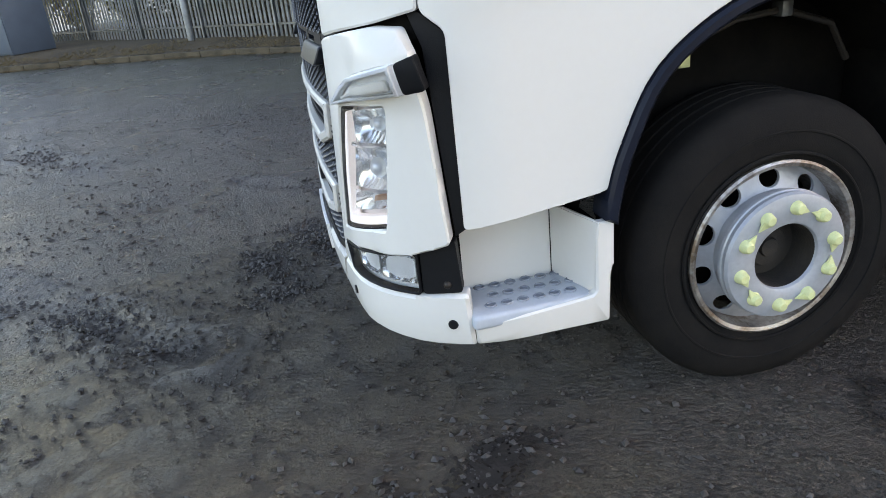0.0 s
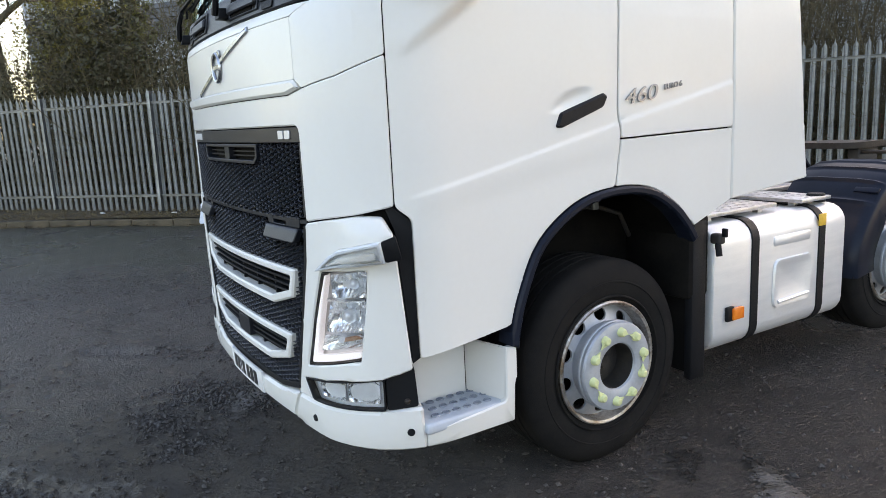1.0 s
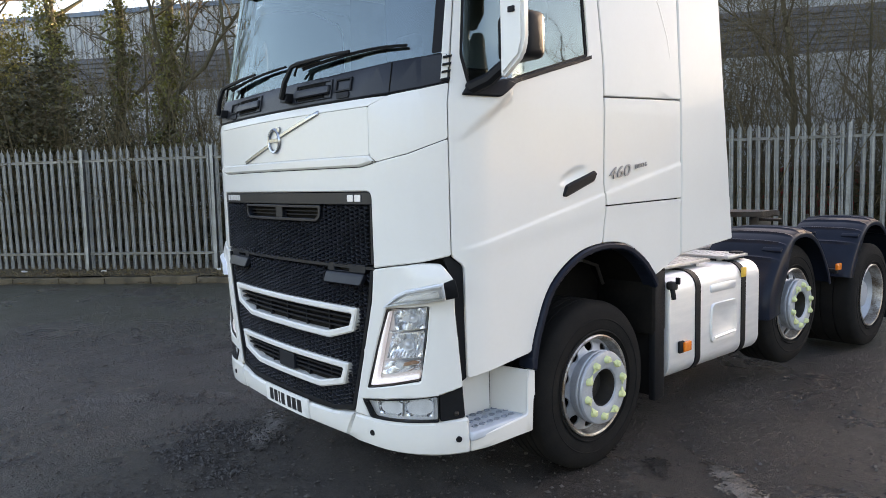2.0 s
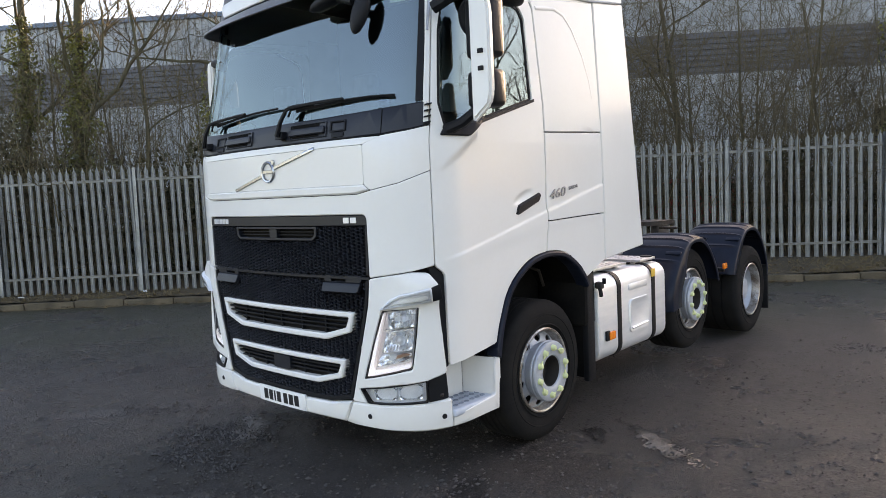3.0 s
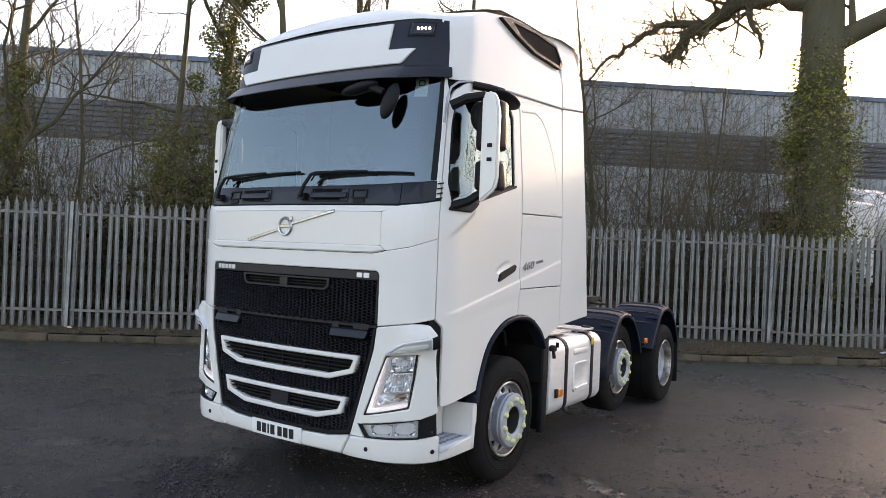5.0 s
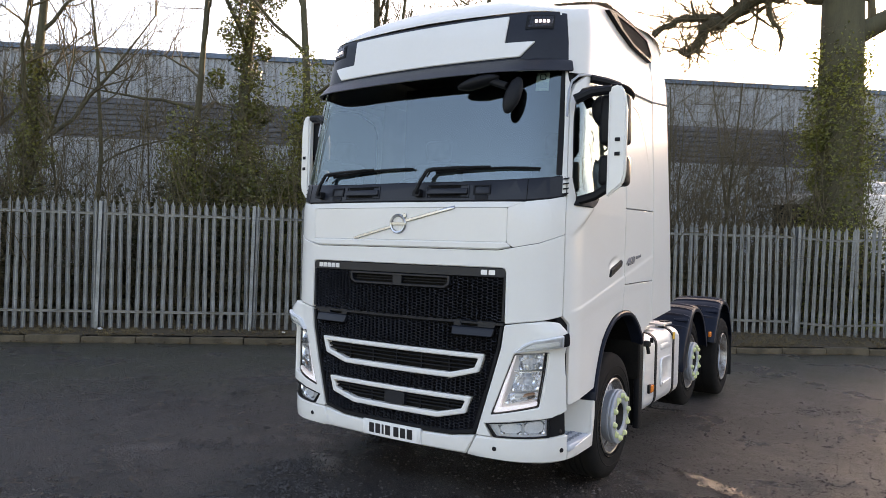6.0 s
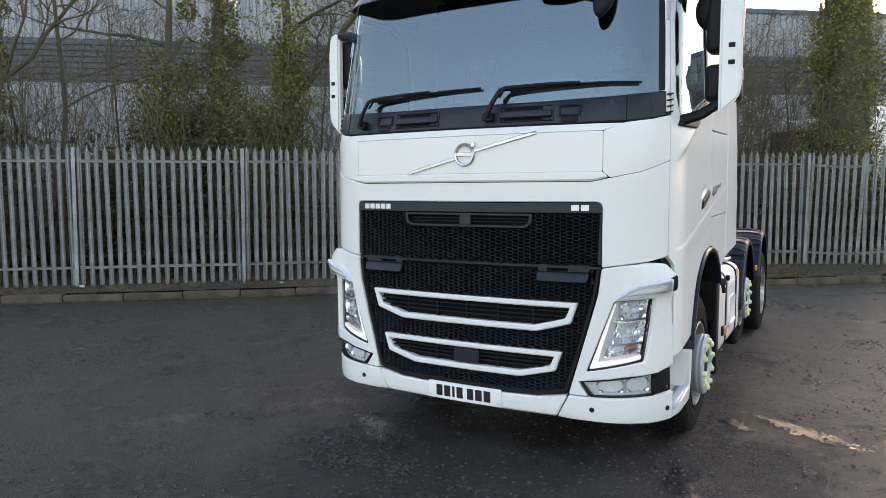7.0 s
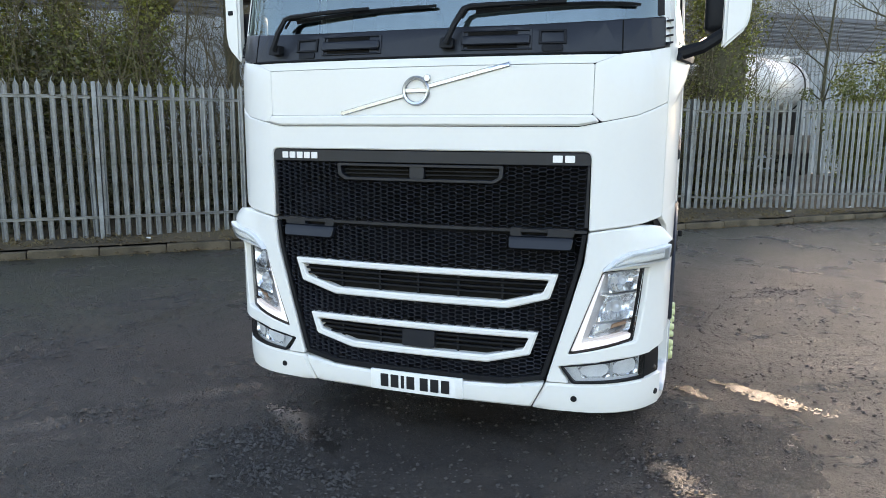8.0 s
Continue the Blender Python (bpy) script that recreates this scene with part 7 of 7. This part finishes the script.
def build_saplings():
    rng = random.Random(5)
    spots = [(8.9, 7.6), (9.9, 6.4), (11.0, 5.6), (12.2, 4.2), (13.3, 2.6), (14.2, 1.4), (15.2, 0.4), (15.9, -0.9), (5.4, 13.6), (6.9, 12.6), (8.3, 11.4), (4.3, 14.6), (16.2, 1.9), (17.9, 0.6), (12.6, 6.0), (10.6, 9.9)]
    for i, (x, y) in enumerate(spots):
        tagged(build_tree(x + rng.uniform(-0.3, 0.3), y + rng.uniform(-0.3, 0.3), "slender bare sapling behind the fence", rng.uniform(5.5, 8.0), rng.uniform(0.035, 0.06), 50 + i, (rng.gauss(0, 0.06), rng.gauss(0, 0.06)), 8, first=0.2, spread=0.6, levels=2), group="saplings behind the fence")


build_saplings()


# ---- things by the fence ----
def build_pole():
    bm = lathe([(0.085, 0.0), (0.085, 1.1), (0.075, 1.13), (0.062, 1.16), (0.062, 5.6), (0.0005, 5.6)], 20)
    bmesh.ops.transform(bm, matrix=pose(-2.17, 15.04, 0.08, 90, 0, 0), verts=bm.verts)
    pole = part("lamp_column", bm, GALV)
    tagged(pole, "pale galvanised lamp column before the fence", "pole")


build_pole()


def build_cabinet():
    blue = material("cabinet_paint", (0.10, 0.13, 0.17), 0.5, 0, (0.075, 0.10, 0.13), 2, 30, 0.8, 0.05, 60)
    c = thing("steel_container", "dark blue-grey steel container on the verge", "container", (-7.5, 18.6, 0.12, 0, 0, -40))
    boxed("body", -1.5, 1.5, -0.6, 0.6, 0.1, 2.3, blue, c, 0.02)
    for x in (-1.5, -0.5, 0.5):
        boxed("door", x + 0.02, x + 0.98, -0.63, -0.6, 0.15, 2.25, blue, c, 0.008)
    for x in (-1.4, 1.4):
        boxed("skid", x - 0.08, x + 0.08, -0.6, 0.6, -0.1, 0.1, CHASSIS, c, 0.01)


build_cabinet()


def build_tanker():
    """A white tank lorry standing beyond the fence."""
    t = thing("tank_lorry", "white tank lorry parked beyond the fence", "truck", (23.6, -4.4, 0.46, 0, 0, 62))
    bm = lathe([(0.0005, -0.28), (0.48, -0.22), (0.79, -0.05), (0.88, 0.1), (0.88, 4.6), (0.79, 4.75), (0.0005, 4.95)], 36)
    bmesh.ops.transform(bm, matrix=pose(0, 0, 2.85), verts=bm.verts)
    part("tank", bm, PAINT, t)
    for y in (0.5, 1.9, 3.3, 4.4):
        bm = lathe([(0.88, y - 0.04), (0.91, y - 0.03), (0.91, y + 0.03), (0.88, y + 0.04)], 36)
        bmesh.ops.transform(bm, matrix=pose(0, 0, 2.85), verts=bm.verts)
        part("band", bm, BLACK if y < 1 else PAINT, t)
    boxed("chassis", -0.45, 0.45, -0.5, 6.5, 0.85, 1.15, CHASSIS, t, 0.02)
    for y in (0.4, 2.2, 3.88):
        boxed("saddle", -0.7, 0.7, y, y + 0.15, 1.15, 2.1, CHASSIS, t, 0.02)
    boxed("skirt", -1.15, 1.15, 0.2, 4.2, 0.7, 1.3, CHASSIS, t, 0.03)
    boxed("manhole", -0.35, 0.35, 0.5, 1.3, 3.66, 3.88, PAINT, t, 0.05)
    part("rail", tube(bmesh.new(), [(-0.5, -0.1, 3.63), (-0.5, 0.0, 3.88), (0.5, 0.0, 3.88), (0.5, -0.1, 3.63)], 0.03, 6), PAINT, t)
    boxed("cab", -1.2, 1.2, 5.0, 6.8, 0.9, 3.2, PAINT, t, 0.15, seg=4)
    boxed("cab_window", -1.1, 1.1, 6.78, 6.82, 2.0, 2.9, BLACK, t, 0.02)
    for y in (0.6, 1.9, 5.8):
        for x in (-1.0, 1.0):
            bm = lathe([(0.25, -0.15), (0.5, -0.14), (0.5, 0.14), (0.25, 0.15), (0.0005, 0.05)], 28)
            bmesh.ops.transform(bm, matrix=pose(x, y, 0.5, 0, 0, 90), verts=bm.verts)
            part("wheel", bm, RUBBER, t)


build_tanker()


def build_car(x, y, z, turn):
    red = bpy.data.materials.get("red_car_paint") or material("red_car_paint", (0.34, 0.022, 0.024), 0.3, 0, (0.28, 0.016, 0.02), 3, 40, coat=0.5)
    c = thing("car", "dark red car parked beyond the fence", "car", (x, y, z, 0, 0, turn), group="cars beyond the fence")
    prof = [(-2.1, 0.35), (-2.15, 0.75), (-1.5, 0.95), (-0.9, 1.42), (0.5, 1.45), (1.2, 1.0), (2.0, 0.85), (2.1, 0.4)]
    bm = bmesh.new()
    l, r = [bm.verts.new((px, -0.85, pz)) for px, pz in prof], [bm.verts.new((px, 0.85, pz)) for px, pz in prof]
    bm.faces.new(l)
    bm.faces.new(r[::-1])
    for i in range(len(prof)):
        j = (i + 1) % len(prof)
        bm.faces.new((l[j], l[i], r[i], r[j]))
    bmesh.ops.recalc_face_normals(bm, faces=bm.faces)
    bmesh.ops.bevel(bm, geom=bm.edges[:], offset=0.07, segments=3, affect="EDGES")
    part("body", bm, red, c)
    for sd in (-1, 1):
        boxed("side_glass", -0.85, 0.75, sd * 0.845 - 0.01, sd * 0.845 + 0.012, 1.0, 1.34, BLACK, c, 0.01)
        for wx in (-1.3, 1.3):
            bm = lathe([(0.0005, -0.09), (0.2, -0.1), (0.31, -0.09), (0.31, 0.09), (0.2, 0.1)], 24)
            bmesh.ops.transform(bm, matrix=pose(wx, sd * 0.78, 0.31), verts=bm.verts)
            part("wheel", bm, RUBBER, c)


build_car(2.9, 23.5, 0.25, -30)
build_car(15.2, 3.2, 0.36, 98)


# ---- loose matter on the ground ----
def pebble(rng, x, y, s, verts, faces):
    base = [(1, 0, 0), (-1, 0, 0), (0, 1, 0), (0, -1, 0), (0, 0, 1), (0, 0, -1)]
    tri = [(0, 2, 4), (2, 1, 4), (1, 3, 4), (3, 0, 4), (2, 0, 5), (1, 2, 5), (3, 1, 5), (0, 3, 5)]
    k, a = len(verts), rng.uniform(0, 6.28)
    sx, sy, sz = s * rng.uniform(0.8, 1.6), s * rng.uniform(0.6, 1.1), s * rng.uniform(0.5, 0.8)
    z = hill(x, y) - 0.006 + sz * 0.35
    for bx, by, bz in base:
        j = rng.uniform(0.8, 1.2)
        px, py = bx * sx * j, by * sy * j
        verts.append((x + px * math.cos(a) - py * math.sin(a), y + px * math.sin(a) + py * math.cos(a), z + bz * sz + rng.uniform(-0.2, 0.2) * sz))
    faces += [(k + i, k + j, k + l) for i, j, l in tri]


def build_gravel():
    rng = random.Random(11)
    verts, faces = [], []
    for _ in range(26000):
        x, y = rng.gauss(0.0, 3.2), rng.gauss(0.8, 3.2)
        if noise.noise(Vector((x * 0.7, y * 0.7, 20))) < rng.uniform(-0.5, 0.5):
            continue
        pebble(rng, x, y, 0.004 + 0.011 * rng.random() ** 3.5 + (0.012 if rng.random() < 0.01 else 0), verts, faces)
    for _ in range(9000):
        x, y = rng.uniform(-4.2, 5.0), rng.uniform(-4.5, 7.0)
        if noise.noise(Vector((x * 1.1, y * 1.1, 31))) + 0.5 * noise.noise(Vector((x * 3.5, y * 3.5, 8))) < rng.uniform(-0.35, 0.6):
            continue
        pebble(rng, x, y, 0.007 + 0.010 * rng.random() ** 1.6, verts, faces)
    g = raw("gravel", verts, faces, STONE)
    tagged(g, "loose grey stones scattered over the yard", "gravel", kind="stuff")
    # dark chippings thrown up along the tracks and heaped before the truck
    verts, faces = [], []
    for x0, y0, rx, ry, turn, count in ((0.0, 0.92, 0.42, 0.26, -0.9, 900), (-0.36, 0.72, 0.3, 0.2, -0.6, 350), (-0.2, 1.25, 0.3, 0.14, 0.3, 300), (-0.3, 0.3, 0.16, 0.10, 0.2, 120),
                                        (-1.3, 0.4, 0.75, 0.24, -0.8, 900), (0.2, -1.33, 0.45, 0.25, 0.5, 420), (5.35, -2.45, 0.7, 0.3, -0.8, 500), (1.4, 3.55, 1.5, 0.25, -0.12, 900),
                                        (0.1, 2.0, 0.6, 0.16, -0.75, 350), (-2.7, 4.7, 0.9, 0.25, -0.9, 500), (0.7, 5.0, 2.5, 1.0, -0.4, 2600), (2.2, -3.0, 1.8, 0.8, 0.1, 500)):
        for _ in range(count):
            u, w = rng.gauss(0, 0.5), rng.gauss(0, 0.5)
            x, y = x0 + rx * u * math.cos(turn) - ry * w * math.sin(turn), y0 + rx * u * math.sin(turn) + ry * w * math.cos(turn)
            if noise.noise(Vector((x * 4, y * 4, 9))) < rng.uniform(-0.6, 0.3):
                continue
            pebble(rng, x, y, 0.005 + 0.013 * rng.random() ** 2.5, verts, faces)
    g = raw("chippings", verts, faces, STONE_DARK)
    tagged(g, "dark coarse stone chippings in loose heaps", "gravel", kind="stuff")


build_gravel()


def build_puddle(cx, cy, rx, ry, turn, seed, broken=0.35):
    """A film of water lying in the hollows, with a ragged, broken edge."""
    verts, faces, index = [], [], {}
    c, s = math.cos(turn), math.sin(turn)
    step = 0.008

    def vertex(i, j):
        if (i, j) not in index:
            x, y = i * step, j * step
            X, Y = cx + x * c - y * s, cy + x * s + y * c
            index[i, j] = len(verts)
            verts.append((X, Y, hill(X, Y) - 0.001))
        return index[i, j]

    ni, nj = int(rx * 1.3 / step), int(ry * 1.5 / step)
    for i in range(-ni, ni):
        for j in range(-nj, nj):
            x, y = i * step, j * step
            bend = 0.35 * ry * math.sin(x / rx * 2.2 + seed)
            d = math.hypot(x / rx, (y - bend) / (ry * (1.0 - 0.5 * x / rx * (1 if seed % 2 else -1))))
            d += 0.5 * noise.noise(Vector((x * 9, y * 9, seed))) + broken * (0.7 * noise.noise(Vector((x * 38, y * 38, seed * 3))) + 0.8 * noise.noise(Vector((x * 80, y * 80, seed * 5))))
            if d < 0.8:
                faces.append((vertex(i, j), vertex(i + 1, j), vertex(i + 1, j + 1), vertex(i, j + 1)))
    p = raw("puddle", verts, faces, WATER, smooth=True, angle=180)
    tagged(p, "thin film of muddy water on the yard", "puddle", "puddles", "structure")


build_puddle(1.78, -1.84, 0.46, 0.10, 1.08, 3, 0.75)
build_puddle(1.66, -1.42, 0.20, 0.07, 1.0, 4, 1.0)
build_puddle(0.30, 0.93, 0.30, 0.10, 1.0, 5, 1.1)
build_puddle(0.12, 0.70, 0.26, 0.09, 0.9, 6, 1.2)
build_puddle(0.36, -1.32, 0.26, 0.10, 0.4, 7, 1.3)


def build_dry_grass():
    rng = random.Random(23)
    verts, faces = [], []
    total = length(KERB_SOFT)
    for _ in range(2200):
        p, d = along(KERB_SOFT, rng.uniform(0.5, total - 0.5))
        off = 0.10 + 1.3 * rng.random() ** 1.6
        q = p + Vector((0.74, 0.67)) * off
        if noise.noise(Vector((q.x * 0.9, q.y * 0.9, 2))) < rng.uniform(-0.5, 0.5):
            continue
        for _ in range(rng.randint(5, 14)):
            x, y = q.x + rng.gauss(0, 0.07), q.y + rng.gauss(0, 0.07)
            z = 0.10 + 0.10 * smooth_step(0.2, 1.6, off)
            a, h, lean = rng.uniform(0, 6.28), rng.uniform(0.02, 0.10), rng.uniform(0.02, 0.12)
            k = len(verts)
            w = rng.uniform(0.002, 0.005)
            ca, sa = math.cos(a), math.sin(a)
            verts += [(x - sa * w, y + ca * w, z), (x + sa * w, y - ca * w, z), (x + ca * lean * 0.5 + sa * w * 0.8, y + sa * lean * 0.5 - ca * w * 0.8, z + h * 0.65), (x + ca * lean, y + sa * lean, z + h)]
            faces += [(k, k + 1, k + 2), (k, k + 2, k + 3)]
    tagged(raw("dry_grass", verts, faces, DRY_GRASS), "tufts of dry yellowed grass along the kerb", "grass", kind="stuff")


build_dry_grass()


def build_fallen_leaves():
    """Brown leaves drifted against the kerb and over the verge."""
    rng = random.Random(41)
    verts, faces = [], []
    total = length(KERB_SOFT)
    for _ in range(9000):
        u = rng.uniform(0.5, total - 0.5)
        p, d = along(KERB_SOFT, u)
        side = Vector((d.y, -d.x)) if d.y * 0.74 - d.x * 0.67 < 0 else Vector((-d.y, d.x))
        off = rng.gauss(0.17, 0.07) if rng.random() < 0.45 else -abs(rng.gauss(0.0, 0.7)) - 0.02
        if noise.noise(Vector((u * 0.6, 3.0, off))) < rng.uniform(-0.6, 0.4):
            continue
        q = p + side * off
        z = (hill(q.x, q.y) + 0.004 + 0.03 * rng.random()) if off > 0.13 else 0.135 + 0.09 * smooth_step(0.2, 1.6, -off) + 0.03 * rng.random()
        s, a, tip = rng.uniform(0.018, 0.045), rng.uniform(0, 6.28), rng.uniform(-0.5, 0.5)
        ca, sa = math.cos(a) * s, math.sin(a) * s
        k = len(verts)
        verts += [(q.x - ca, q.y - sa, z), (q.x - sa * 0.5, q.y + ca * 0.5, z + s * 0.3), (q.x + ca, q.y + sa, z + s * tip), (q.x + sa * 0.5, q.y - ca * 0.5, z + s * 0.2)]
        faces += [(k, k + 1, k + 2), (k, k + 2, k + 3)]
    tagged(raw("fallen_leaves", verts, faces, DEAD_LEAF), "brown fallen leaves drifted along the kerb", "leaves", kind="stuff")


build_fallen_leaves()


def build_litter():
    rng = random.Random(17)
    white = material("litter_white", (0.6, 0.6, 0.58), 0.6, 0, (0.45, 0.45, 0.43), 20, 90)
    for u, off in ((13.5, 0.5), (15.2, 0.4), (17.5, 0.55), (20.8, 0.35), (33.5, 0.5), (35.5, 0.6)):
        p, d = along(KERB_SOFT, u)
        nrm = Vector((0.74, 0.67))
        q = p + nrm * off
        bm = bmesh.new()
        box(bm, -0.06, 0.06, -0.03, 0.03, 0, 0.02, 0.006)
        for v in bm.verts:
            v.co.z += 0.02 * noise.noise(v.co * 18)
        ob = part("litter", bm, white)
        ob.matrix_basis = pose(q.x, q.y, 0.155, rng.uniform(-10, 10), 0, rng.uniform(0, 360))
        tagged(ob, "scrap of pale litter on the verge", "litter", "scraps of litter on the verge")


build_litter()


# ---- trees on the open side of the yard, which show in the cab's glass ----
def build_far_trees():
    kinds = [build_tree(-4, -33, "bare tree on the far side of the yard", 11, 0.22, 201, forks=9, first=0.25, levels=2), build_tree(8, -31, "bare tree on the far side of the yard", 9, 0.18, 202, forks=9, first=0.2, levels=2),
             build_bush(14, -27, "tall dark evergreen on the far side of the yard", 2.2, 6.5, 4500, 203, IVY)]
    rng = random.Random(31)
    for i in range(24):
        src = kinds[i % 3]
        a, r = radians(-18 - 168 * (i + rng.random()) / 24), rng.uniform(24, 36)
        copy_thing(src, pose(2 + r * math.cos(a), -2 + r * math.sin(a), 0, 0, 0, rng.uniform(0, 360)))
    for i, (x, y) in enumerate(((23.0, -17.5), (26.5, -18.0), (30.0, -19.0), (28.0, -22.5))):
        copy_thing(kinds[i % 2], pose(x, y, 0, 0, 0, 70 * i))


build_far_trees()


# ---- pieces of the fence ----
build_fence()
